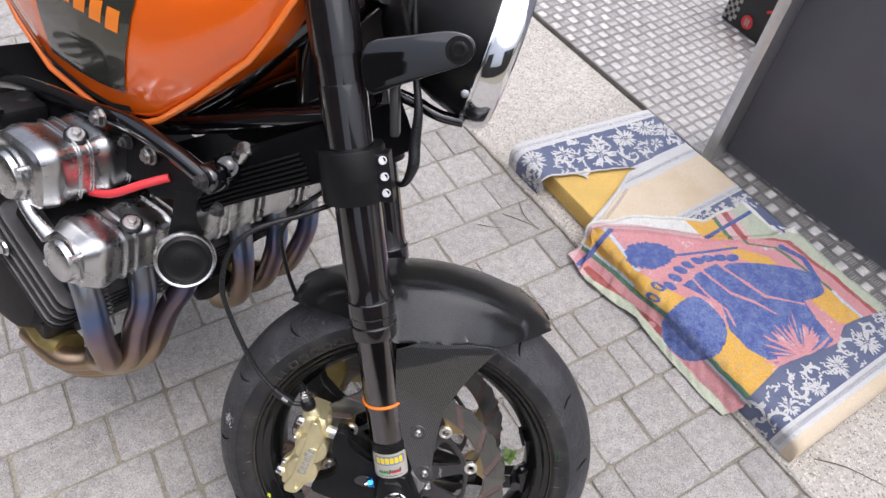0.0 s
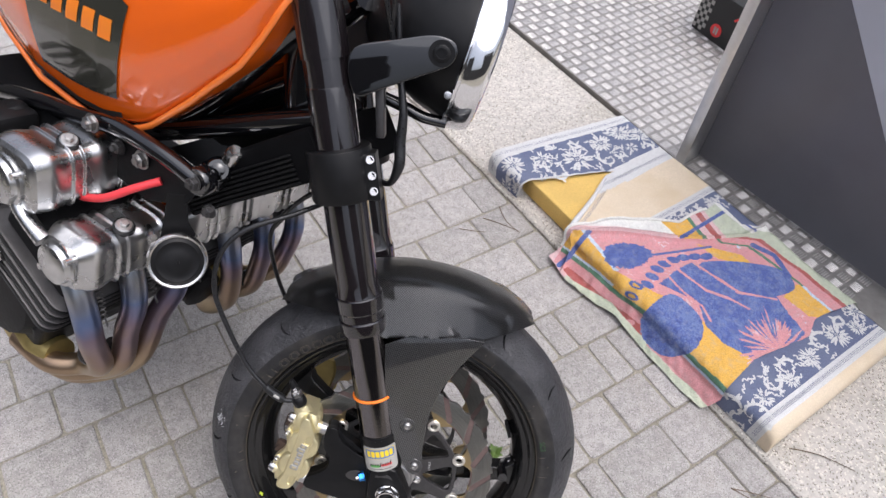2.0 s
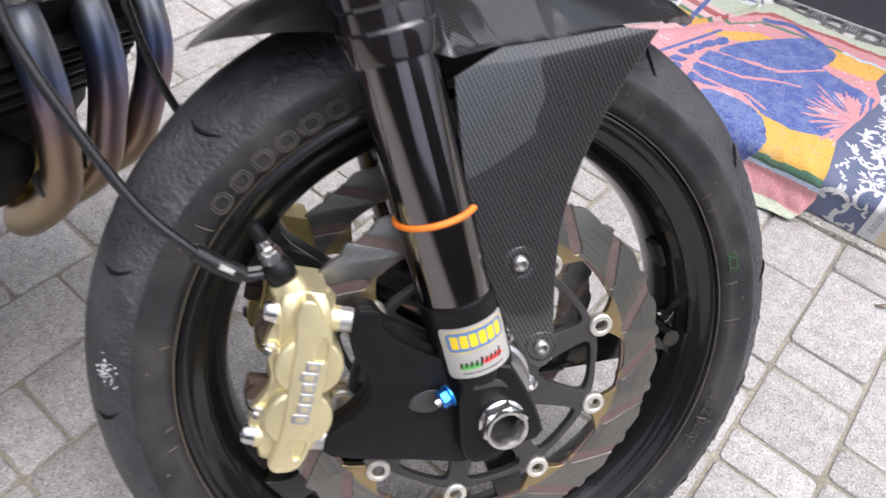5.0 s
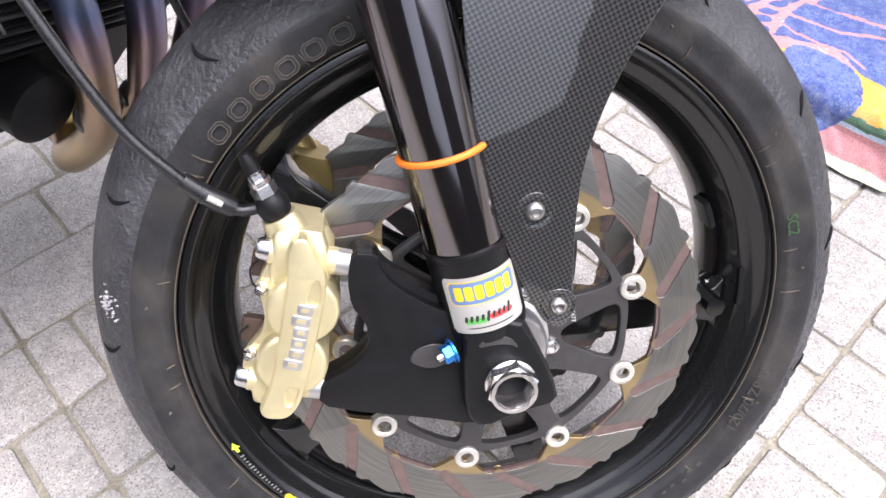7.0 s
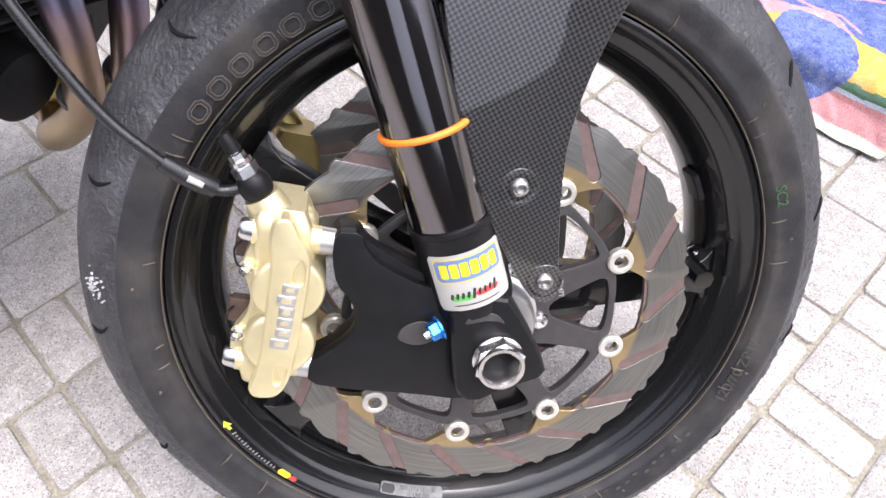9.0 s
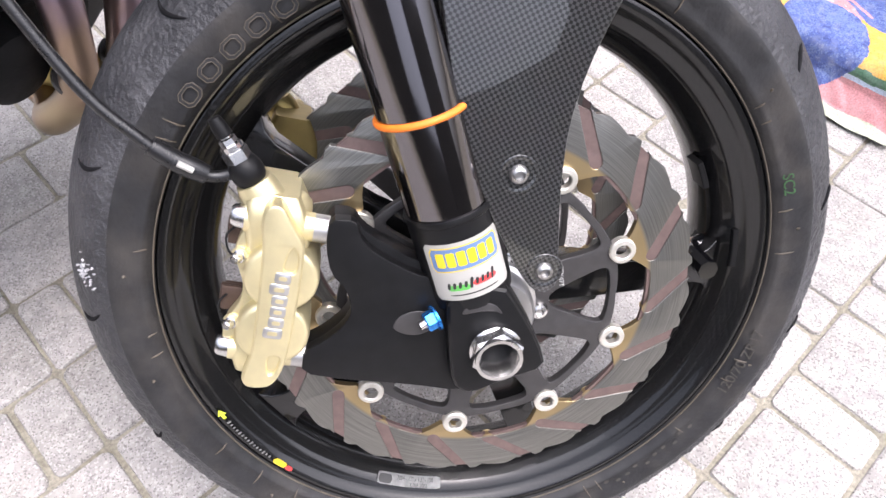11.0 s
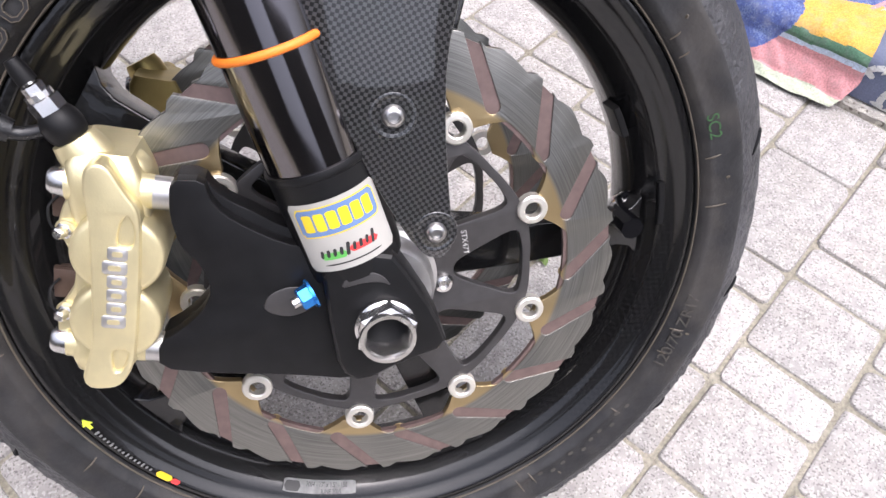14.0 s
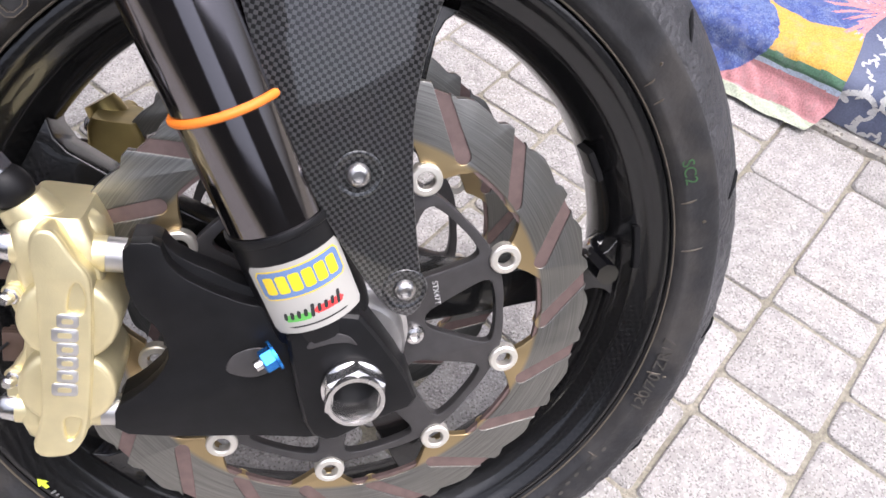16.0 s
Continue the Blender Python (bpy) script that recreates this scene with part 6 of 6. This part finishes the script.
for _ in range(210):
    a = rng.choice(((0.39, 0.56, -0.075, 0.42), (0.39, 0.56, -0.075, 0.42), (1.19, 1.265, -0.075, 0.44), (0.768, 0.82, 0.17, 0.44)))
    p, v = rng.uniform(a[0], a[1]), rng.uniform(a[2], a[3])
    if 0.385 + 0.13 * max(v, 0) < p < tear(v) - 0.01 or p > 0.7:
        t = rng.random() * 6
        for k in range(4):
            cloth_poly(ell(p + 0.006 * k * math.cos(t), v + 0.006 * k * math.sin(t), 0.0055, 0.0021, t + (0.9, -0.9, 0.9, 0.0)[k], 8))
put("floral_pattern", flo, M_CLOTH_WHITE, mattress, "woven white flowers and scrolls", OFF, 60)
key = bmesh.new()
flo = key
for p0 in (0.360, 0.590, 0.754, 1.284):  # key-pattern borders
    for i in range(58):
        v = -0.06 + i * 0.0088
        if p0 == 0.360:
            pp = p0 + 0.14 * max(v, 0)
        elif p0 == 0.590 and v < 0.16:
            pp = fold(v) + 0.022
        else:
            pp = p0
        for a, b, c, d in ((-0.004, -0.0032, -0.003, 0.003), (0.0032, 0.004, -0.003, 0.003), (-0.004, 0.004, -0.0034, -0.0026), (-0.001, 0.001, 0.0, 0.0022)):
            cloth_poly([(pp + a, v + c), (pp + b, v + c), (pp + b, v + d), (pp + a, v + d)])
put("key_border", key, M_CLOTH_BLUE, mattress, "fine blue key-pattern border", OFF, 60)

# Printed cloth laid over the mattress
T_COL = {
    "pink": (0.57, 0.265, 0.275), "pale": (0.62, 0.42, 0.42), "red": (0.36, 0.10, 0.09), "green": (0.09, 0.19, 0.12), "yellow": (0.64, 0.37, 0.075),
    "blue": (0.080, 0.115, 0.30), "wash": (0.14, 0.19, 0.37), "sky": (0.46, 0.55, 0.66), "mint": (0.46, 0.50, 0.38), "white": (0.66, 0.66, 0.62), "navy": (0.06, 0.085, 0.24)}
T_NAMES = list(T_COL)
T_MATS = [mat("cloth_" + k, c, 0.95, var=0.26, scale=420, bump=0.0007, bump_scale=900, dirt=[x * 0.6 + 0.15 for x in c], dirt_scale=70) for k, c in T_COL.items()]
TI = {k: i for i, k in enumerate(T_NAMES)}


def in_ell(p, q, c, l, w, ang):
    dx, dy = p - c[0], q - c[1]
    ca, sa = math.cos(ang), math.sin(ang)
    return ((dx * ca + dy * sa) / l) ** 2 + ((-dx * sa + dy * ca) / w) ** 2


def inside(p, v, poly):
    hit = False
    for (a, b), (c, d) in zip(poly, poly[1:] + poly[:1]):
        if (b > v) != (d > v) and p < (c - a) * (v - b) / (d - b) + a:
            hit = not hit
    return hit


def near(p, v, line):
    """Distance from a polyline."""
    best = 9.0
    for (a, b), (c, d) in zip(line, line[1:]):
        t = min(max(((p - a) * (c - a) + (v - b) * (d - b)) / ((c - a) ** 2 + (d - b) ** 2), 0), 1)
        best = min(best, math.hypot(p - a - t * (c - a), v - b - t * (d - b)))
    return best


CENTRAL = [(0.91, 0.049), (0.902, 0.121), (0.905, 0.169), (0.976, 0.168), (1.033, 0.195), (1.084, 0.271), (1.137, 0.252), (1.19, 0.243), (1.194, 0.212), (1.162, 0.077), (1.108, 0.054), (1.053, 0.055), (0.995, 0.091)]
OVAL_L = rounded([(0.949, -0.045), (0.936, 0.066), (1.045, 0.066), (1.088, -0.012), (1.085, -0.085), (1.020, -0.100)], 3)
OVAL_R = rounded([(0.905, 0.175), (0.962, 0.275), (1.034, 0.355), (1.095, 0.345), (1.092, 0.275), (1.029, 0.192), (0.976, 0.160)], 3)
PLUME = rounded([(0.785, -0.018), (0.756, 0.018), (0.773, 0.070), (0.811, 0.106), (0.840, 0.103), (0.850, 0.041), (0.822, -0.012)], 2)
LINES = [[(0.865, 0.118), (0.93, 0.125), (0.985, 0.135), (1.03, 0.165), (1.075, 0.182)], [(0.90, 0.085), (0.96, 0.082), (1.01, 0.09), (1.05, 0.075)], [(0.90, 0.17), (0.97, 0.185), (1.03, 0.20), (1.09, 0.262)]]
FOLD = ([-0.14, -0.017, 0.09, 0.186, 0.27, 0.352, 0.46], [0.74, 0.681, 0.747, 0.831, 0.882, 0.921, 0.93])


def towel_colour(p, v):
    """The print: striped borders round blue shapes on pink, and the paler turned-back flap."""
    n1 = noise.noise(Vector((p * 26, v * 26, 2.2)))
    fuz = 0.0022 * noise.noise(Vector((p * 150, v * 150, 5.5)))
    wash = noise.noise(Vector((p * 38, v * 38, 7.1))) + 0.7 * noise.noise(Vector((p * 190, v * 190, 1.3)))
    if p < lerp(v, *FOLD) - 0.004:
        if v > 0.375:
            return "blue" if abs(v - 0.392) < 0.004 else "white"
        if v > 0.20:
            if abs(p - 0.832 + 0.03 * (v - 0.3)) < 0.005:
                return "blue"
            k = v + 0.25 * (p - 0.82)
            return "yellow" if k < 0.262 else "green" if k < 0.274 else "pale" if k < 0.295 else "red" if k < 0.312 else "pale" if k < 0.325 else "mint"
        return "white" if p < lerp(v, *FOLD) - 0.022 else "pale"
    d = v - lerp(p, [0.70, 0.80, 0.90, 0.96, 1.2], [-0.145, -0.142, -0.105, -0.111, -0.103]) + 0.004 * n1
    e = lerp(p, [0.80, 0.90, 0.944, 1.081, 1.21], [0.39, 0.38, 0.435, 0.45, 0.448]) - v + 0.003 * n1
    q, w = p + fuz, v + fuz * 0.7
    for line, r in zip(LINES, (0.0036, 0.0026, 0.0036)):
        if near(p, v, line) < r * (1 + 0.8 * n1):
            return "pink"
    ang, rad = math.atan2(v - 0.150, p - 1.185), math.hypot(v - 0.150, p - 1.185)
    if p < 1.19 and rad < 0.085 + 0.05 * noise.noise(Vector((ang * 4.5, 1.0, 3))) + 0.03 * noise.noise(Vector((ang * 16, 2.0, 3))) and noise.noise(Vector((ang * 13, rad * 9, 5))) > -0.12 - 0.4 * (0.05 - rad) / 0.05:
        return "pink" if wash < 0.5 else "pale"
    ang = math.atan2(v - 0.045, p - 0.803)
    spike = 1 + 0.16 * noise.noise(Vector((math.cos(ang) * 9, math.sin(ang) * 9, 4.0)))
    if inside(0.803 + (p - 0.803) * spike, 0.045 + (v - 0.045) * spike, PLUME):
        return "blue" if wash > -0.6 else "navy"
    for poly in (OVAL_L, OVAL_R, CENTRAL):
        if inside(q, w, poly):
            return "navy" if (poly is OVAL_L and wash < -0.55) else "wash" if (wash + 1.3 * noise.noise(Vector((p * 620, v * 620, 0.7))) > (0.30 if poly is not OVAL_L or v < 0.0 else 0.0)) else "blue"
    if near(p, v, [(0.838, 0.10), (0.862, 0.16), (0.882, 0.215), (0.895, 0.25)]) < 0.0035:
        return "blue"
    for i in range(10):  # row of small blots
        a, b = ((0.903, -0.034), (0.884, -0.004), (0.897, 0.022), (0.886, 0.050), (0.876, 0.078), (0.874, 0.106), (0.876, 0.134), (0.884, 0.162), (0.897, 0.190), (0.912, 0.217))[i]
        k = in_ell(p + 0.4 * fuz, v, (a, b), 0.017, 0.0105, 0.25 + 0.12 * i)
        if (0.25 if i < 2 else 0.0) < k < 1.0:
            return "blue" if wash < 0.5 else "wash"
    if near(p, v, [(0.700, 0.015), (0.715, -0.03), (0.735, -0.075), (0.745, -0.12)]) < 0.0065 or near(p, v, [(0.949, 0.352), (1.0, 0.372), (1.06, 0.352)]) < 0.008 * (1 - 0.3 * n1):
        return "blue"
    if p > 1.03:
        if d < 0.012:
            return "mint"
        if d < 0.056:
            return "pink"
        if d < 0.0615:
            return "sky"
        if d < 0.074:
            return "green"
        if v < 0.075:
            return "yellow" if v < 0.07 - 0.4 * max(1.07 - p, 0) or p > 1.10 else "pink"
    else:
        g = v - lerp(p, [0.68, 0.726, 0.805, 0.889, 0.94, 1.03], [-0.085, -0.075, -0.061, -0.055, -0.042, -0.03])
        if d < 0.022:
            return "mint" if p > 0.78 else "pale"
        if g < -0.034:
            return "red" if n1 > -0.1 and p > 0.76 else "pink"
        if g < -0.008:
            return "pink"
        if g < 0.005:
            return "green"
        if g < 0.012 and p < 0.86:
            return "sky"
        top = lerp(p, [0.69, 0.749, 0.822, 0.898, 0.94, 1.0], [0.0, -0.006, -0.018, 0.010, 0.03, 0.03])
        if v < top:
            return "yellow"
        if v < top + 0.010 and p < 0.83:
            return "sky"
    if e < 0.050:
        return "mint" if e > 0.007 else "white"
    if e < 0.062:
        return "red"
    if e < 0.092:
        return "pink"
    if e < 0.100:
        return "green" if p < 1.1 else "sky"
    if inside(q, w, [(0.870, 0.225), (0.955, 0.30), (0.985, 0.30), (0.985, 0.285), (0.930, 0.235)]):
        return "yellow"
    if inside(q, w, [(1.088, 0.345), (1.114, 0.375), (1.170, 0.375), (1.19, 0.325), (1.164, 0.290), (1.095, 0.285)]):
        return "yellow"
    if wash > 0.85:
        return "sky"
    return "pink" if wash < 0.6 else "pale"


def crumple(p, v):
    side = 1.0 / (1.0 + math.exp((v - 0.03) / 0.025))
    w = 0.0050 * noise.noise(Vector((p * 13, v * 17, 6.0))) + 0.0040 * noise.noise(Vector((p * 45 + v * 30, v * 12, 2.0))) + 0.0016 * noise.noise(Vector((p * 6, v * 44, 3.0))) + 0.0006 * noise.noise(Vector((p * 90, v * 90, 3.0)))
    w += side * 0.016 * abs(noise.noise(Vector((p * 26 + v * 6, v * 5, 1.5)))) * math.exp(-((p - 0.85) / 0.14) ** 2)
    w += side * 0.006 * math.exp(-((p - 0.90 + 0.25 * v) / 0.016) ** 2) + side * 0.005 * math.exp(-((p - 0.835 + 0.3 * v) / 0.012) ** 2)
    return w


def towel_at(p, v):
    """The cloth follows the mattress and hangs over its kerb side to the ground."""
    x = cover_at(p, max(v, -0.055), 0.0045)
    if v < -0.055:
        k = -0.055 - v
        out = lerp(p, [0.68, 0.75, 0.80, 0.90, 0.96, 1.2], [0.70, 0.75, 0.70, 0.36, 0.50, 0.48]) + 0.10 * noise.noise(Vector((p * 14, 4.0, 1.0)))
        z = max(x.z - k * 0.75, 0.0125 - 0.2 * max(k - 0.04, 0))
        q = (x - KERB_A).dot(KOUT) / KS - out * k
        x = at_k(p, q, max(z, 0.012 if q > 0 else 0.005))
    f = p - lerp(v, *FOLD)
    ridge = 0.010 * math.exp(-(f / 0.007) ** 2) + (0.006 if f < 0 else 0.0) + 0.004 * math.exp(-((v - 0.17 - 0.5 * (p - 0.95)) / 0.010) ** 2) * math.exp(-((p - 0.95) / 0.06) ** 2)
    lift_ = max(crumple(p, v), -0.002) + 0.0015 + ridge
    return x + Vector((0, 0, lift_)) - KOUT * (lift_ * 0.6 if v < 0.0 else 0.0)


def printed(x):
    """Where on the print a point of the draped cloth lies."""
    h = 0.084 - x.z
    r = x - KERB_A
    return r.dot(KDIR) / KS + 0.5 * h, r.dot(KOUT) / KS - 0.034 - 0.65 * h


tw = bmesh.new()
NP, NV = 300, 320
gr = []
for i in range(NP + 1):
    row = []
    for j in range(NV + 1):
        v = -0.128 + 0.580 * j / NV
        lo = lerp(v, [-0.13, -0.062, -0.008, 0.119, 0.232, 0.267, 0.46], [0.675, 0.672, 0.668, 0.714, 0.795, 0.797, 0.806]) + 0.003 * math.sin(v * 60)
        hi = lerp(v, [-0.13, -0.06, 0.081, 0.242, 0.294, 0.33, 0.46], [1.176, 1.192, 1.172, 1.200, 1.178, 1.181, 1.208])
        p = lo + (hi - lo) * i / NP
        v = min(v, lerp(p, [0.80, 0.888, 0.944, 1.081, 1.21], [0.39, 0.378, 0.436, 0.452, 0.448]) - 0.0004 * (NV - j))
        x = towel_at(p, v)
        row.append((tw.verts.new(x), *printed(x)))
    gr.append(row)
for i in range(NP):
    for j in range(NV):
        f = tw.faces.new((gr[i][j][0], gr[i + 1][j][0], gr[i + 1][j + 1][0], gr[i][j + 1][0]))
        f.material_index = TI[towel_colour(0.5 * (gr[i][j][1] + gr[i + 1][j + 1][1]), 0.5 * (gr[i][j][2] + gr[i + 1][j + 1][2]))]
HEM = [gr[0][j][0].co + Vector((0, 0, 0.002)) for j in range(30, NV - 60, 8)]
towel = tagged(put("towel", tw, T_MATS, None, "", None, 60), "worn printed cloth in blue, pink and yellow over the mattress", "towel")
hem = tube(HEM, 0.0040, 8, 3)
put("hem_roll", hem, T_MATS[TI["white"]], towel, "folded pale hem")

# Open door of the unit beside the paving
DA, DDIR = Vector((0.7943, 1.2617, 0)), Vector((0.6647, -0.7471, 0))
DN = Vector((-DDIR.y, DDIR.x, 0))  # away from the paving
DM = Matrix(((DDIR.x, DN.x, 0, DA.x), (DDIR.y, DN.y, 0, DA.y), (0, 0, 1, 0), (0, 0, 0, 1)))
door = empty("door_1", DM @ Matrix.Translation((0, 0, 0.024)))
tagged(door, "anthracite door with an aluminium edge profile, standing open", "door", kind="structure")
put("leaf", box(0.0, 1.15, 0.0, 0.030, 0.012, 2.0, 0.002), M_PANEL, door, "anthracite door leaf")
lt = bmesh.new()
pts = [(0.128, 0.64), (0.58, 0.17), (1.15, 0.17), (1.15, 2.0), (0.128, 2.0)]
fr = [lt.verts.new((x, -0.0015, z)) for x, z in pts]
bk = [lt.verts.new((x, 0.001, z)) for x, z in pts]
lt.faces.new(fr)
for i in range(5):
    lt.faces.new((fr[i], fr[(i + 1) % 5], bk[(i + 1) % 5], bk[i]))
put("pale_field", lt, M_PANEL_LIGHT, door, "pale grey painted field")
prof_bm = join(box(-0.028, 0.0, -0.075, 0.036, 0.0, 2.02, 0.0025), box(-0.004, 0.003, -0.075, -0.068, 0.0, 2.02, 0.001))
put("edge_profile", prof_bm, M_ALU_FRAME, door, "brushed aluminium edge profile")

# Black carton on the plate floor
BX = Vector((0.9285, 1.9716, 0.022))
bx = empty("carton", Matrix.Translation(BX) @ Matrix.Rotation(radians(-56), 4, "Z"))
tagged(bx, "black printed carton with a chequered corner on the plate floor", "box")
put("carton_body", box(-0.03, 0.40, 0.0, 0.30, 0.0, 0.17, 0.003), M_INK, bx)
for i in range(4):
    for j in range(10):
        if (i + j) % 2 == 0:
            put("chequer", box(-0.029 + 0.014 * i, -0.015 + 0.014 * i, -0.0015, 0.001, 0.012 + 0.015 * j, 0.027 + 0.015 * j), M_WHITE, bx)
put("red_disc", turned([(0.0, 0.0), (0.024, 0.0), (0.024, 0.002), (0.0, 0.002)], (0.075, 0.0, 0.045), (0, -1, 0), 24), M_LABEL_RED, bx, "red round badge")
put("badge_bar", box(0.066, 0.073, -0.0032, -0.001, 0.032, 0.058), M_WHITE, bx)
put("badge_bar", box(0.077, 0.084, -0.0032, -0.001, 0.032, 0.058), M_WHITE, bx)
put("red_stroke", tube([(0.13, -0.001, 0.115), (0.16, -0.001, 0.135), (0.20, -0.001, 0.13), (0.185, -0.001, 0.10), (0.15, -0.001, 0.10)], 0.004, 8, 6), M_LABEL_RED, bx)

# Weeds, twigs and moss in the joints
M_WEED = mat("weed_leaf", (0.10, 0.17, 0.035), 0.6, var=0.3, scale=60, dirt=(0.16, 0.17, 0.05))
M_TWIG = mat("dry_twig", (0.14, 0.10, 0.065), 0.9, var=0.3, scale=200)


def leaf(l, w, up, turn):
    bm = bmesh.new()
    c, s = math.cos(turn), math.sin(turn)
    rows = []
    for i in range(7):
        t = i / 6
        ww = w * math.sin(math.pi * min(t * 0.9 + 0.1, 1)) * (1 + 0.25 * math.sin(i * 2.6))
        x, z = l * t, up * math.sin(t * 2.2)
        rows.append([bm.verts.new((c * x - s * y, s * x + c * y, z + 0.1 * abs(y))) for y in (-ww, 0, ww)])
    for a, b in zip(rows, rows[1:]):
        for j in range(2):
            bm.faces.new((a[j], a[j + 1], b[j + 1], b[j]))
    return bm


for x, y, n, l in ((-0.739, 0.009, 9, 0.042), (0.193, 0.280, 10, 0.022)):
    bm = join(*[leaf(l * rng.uniform(0.6, 1.1), l * 0.20, l * rng.uniform(0.15, 0.5), i * 2.4 + rng.random()) for i in range(n)])
    w = tagged(put("weed", bm, M_WEED, None, "", Matrix.Translation((x, y, -0.002)), 60), "small green weed in a paving joint", "plant", "weeds in the joints")
for pts in ([(0.094, 0.898, 0.004), (0.127, 0.893, 0.006), (0.164, 0.895, 0.004)], [(0.201, 0.993, 0.004), (0.219, 0.941, 0.006), (0.257, 0.903, 0.004)], [(0.686, 0.247, 0.005), (0.723, 0.225, 0.007), (0.756, 0.209, 0.004)], [(0.687, 0.246, 0.006), (0.733, 0.238, 0.008), (0.772, 0.229, 0.01)], [(0.157, 0.946, 0.003), (0.198, 0.931, 0.005), (0.255, 0.910, 0.003)], [(0.835, 0.346, 0.010), (0.896, 0.336, 0.012), (0.968, 0.306, 0.010)]):
    tagged(put("twig", tube(pts, [0.0012, 0.001, 0.0006], 6, 4), M_TWIG), "thin dry twig on the ground", "twig", "twigs on the paving")

# Paving stones, course by course
JOINTS = {-4: (0.659,), -2: (0.558, 0.612), -1: (0.506, 0.611), 0: (-0.483, -0.303, -0.125, 0.4, 0.568, 0.681), 1: (-0.422, -0.304, -0.243, -0.069, 0.468, 0.633), 2: (-0.546, -0.363, -0.246, -0.186, 0.521, 0.7), 3: (-0.487, -0.304, 0.592), 4: (-0.423, -0.242, 0.588, 0.647), 5: (0.548, 0.66, 0.719), 6: (0.608, 0.731), 7: (0.318, 0.436, 0.497, 0.672), 8: (0.381, 0.5, 0.558, 0.736), 9: (0.448, 0.749)}
LENGTHS = (0.0593, 0.1186, 0.178)
GAP = 0.0038


def kerb_s(u):
    """Where the paving meets the concrete, along a course."""
    n = KOUT.dot(SD)
    return ((KERB_A - UD * u).dot(KOUT)) / n


def paver_bm(l, w, seed):
    r = random.Random(seed)
    hl, hw = l / 2 - GAP / 2, w / 2 - GAP / 2
    bm = bmesh.new()
    rings_ = []
    for e, z in ((0.0, -0.022), (0.0, -0.0055), (0.0016, -0.0016), (0.0055, 0.0)):
        ring_ = []
        for sx, sy in ((1, 1), (-1, 1), (-1, -1), (1, -1)):
            c = 0.005 + r.uniform(0, 0.004)
            a, b = (hl - e), (hw - e)
            q = [(sx * a, sy * (b - c)), (sx * (a - c * 0.35), sy * (b - c * 0.35)), (sx * (a - c), sy * b)]
            ring_ += q if sx * sy > 0 else q[::-1]
        r2 = random.Random(seed)
        ring_ = [(x + r2.uniform(-0.0008, 0.0008), y + r2.uniform(-0.0008, 0.0008)) for x, y in ring_]
        rings_.append([bm.verts.new((x, y, z)) for x, y in ring_])
    for a, b in zip(rings_, rings_[1:]):
        for i in range(12):
            bm.faces.new((a[i], a[(i + 1) % 12], b[(i + 1) % 12], b[i]))
    bm.faces.new(rings_[-1])
    return bm


paving = empty("pavement", Matrix.Translation((0, 0, 0)))
tagged(paving, "grey concrete block paving laid in staggered courses", "pavement", kind="structure")
ROTS = Matrix.Rotation(math.atan2(SD.y, SD.x), 4, "Z")
meshes = {}
far = bmesh.new()
prng = random.Random(5)
count = 0
for k in range(-22, 24):
    u = COURSE0 + (k + 0.5) * COURSE
    known = sorted(JOINTS.get(k, (prng.uniform(-0.1, 0.1),)))
    end = kerb_s(u) - 0.002
    cuts = [known[0]]
    s = known[0]
    while s > -2.9:
        s -= prng.choice(LENGTHS + (LENGTHS[1],))
        cuts.insert(0, s)
    for a, b in zip(known, known[1:]):
        s = a
        while b - s > 0.21:
            step = prng.choice(LENGTHS)
            if b - s - step < 0.05:
                break
            s += step
            cuts.append(s)
        cuts.append(b)
    s = known[-1]
    while True:
        step = prng.choice(LENGTHS)
        if s + step > end - 0.03:
            cuts.append(end)
            break
        s += step
        cuts.append(s)
    for a, b in zip(cuts, cuts[1:]):
        l = b - a
        if l < 0.02:
            continue
        m = Matrix.Translation(at_su((a + b) / 2, u, prng.uniform(-0.0016, 0.0008))) @ ROTS @ Matrix.Rotation(radians(prng.uniform(-0.25, 0.25)), 4, "Z") @ Matrix.Rotation(radians(prng.uniform(-0.5, 0.5)), 4, "X")
        if -0.95 < a and -1.45 < u < 0.62:
            q = next((x for x in LENGTHS if abs(x - l) < 0.006), None)
            idx = (round(q or l, 4), prng.randrange(4) if q else count)
            if idx not in meshes:
                me = mesh_of(paver_bm(q or l, COURSE, count))
                me.materials.append(M_PAVER)
                meshes[idx] = me
            ob = new("paver", meshes[idx])
            ob.parent = paving
            ob.matrix_basis = m
            count += 1
        else:
            b2 = paver_bm(l, COURSE, prng.randrange(9999))
            b2.transform(m)
            me = bpy.data.meshes.new("tmp")
            b2.to_mesh(me)
            b2.free()
            far.from_mesh(me)
            bpy.data.meshes.remove(me)
tagged(put("far_pavers", far, M_PAVER, paving), "more grey paving further off", kind="stuff")
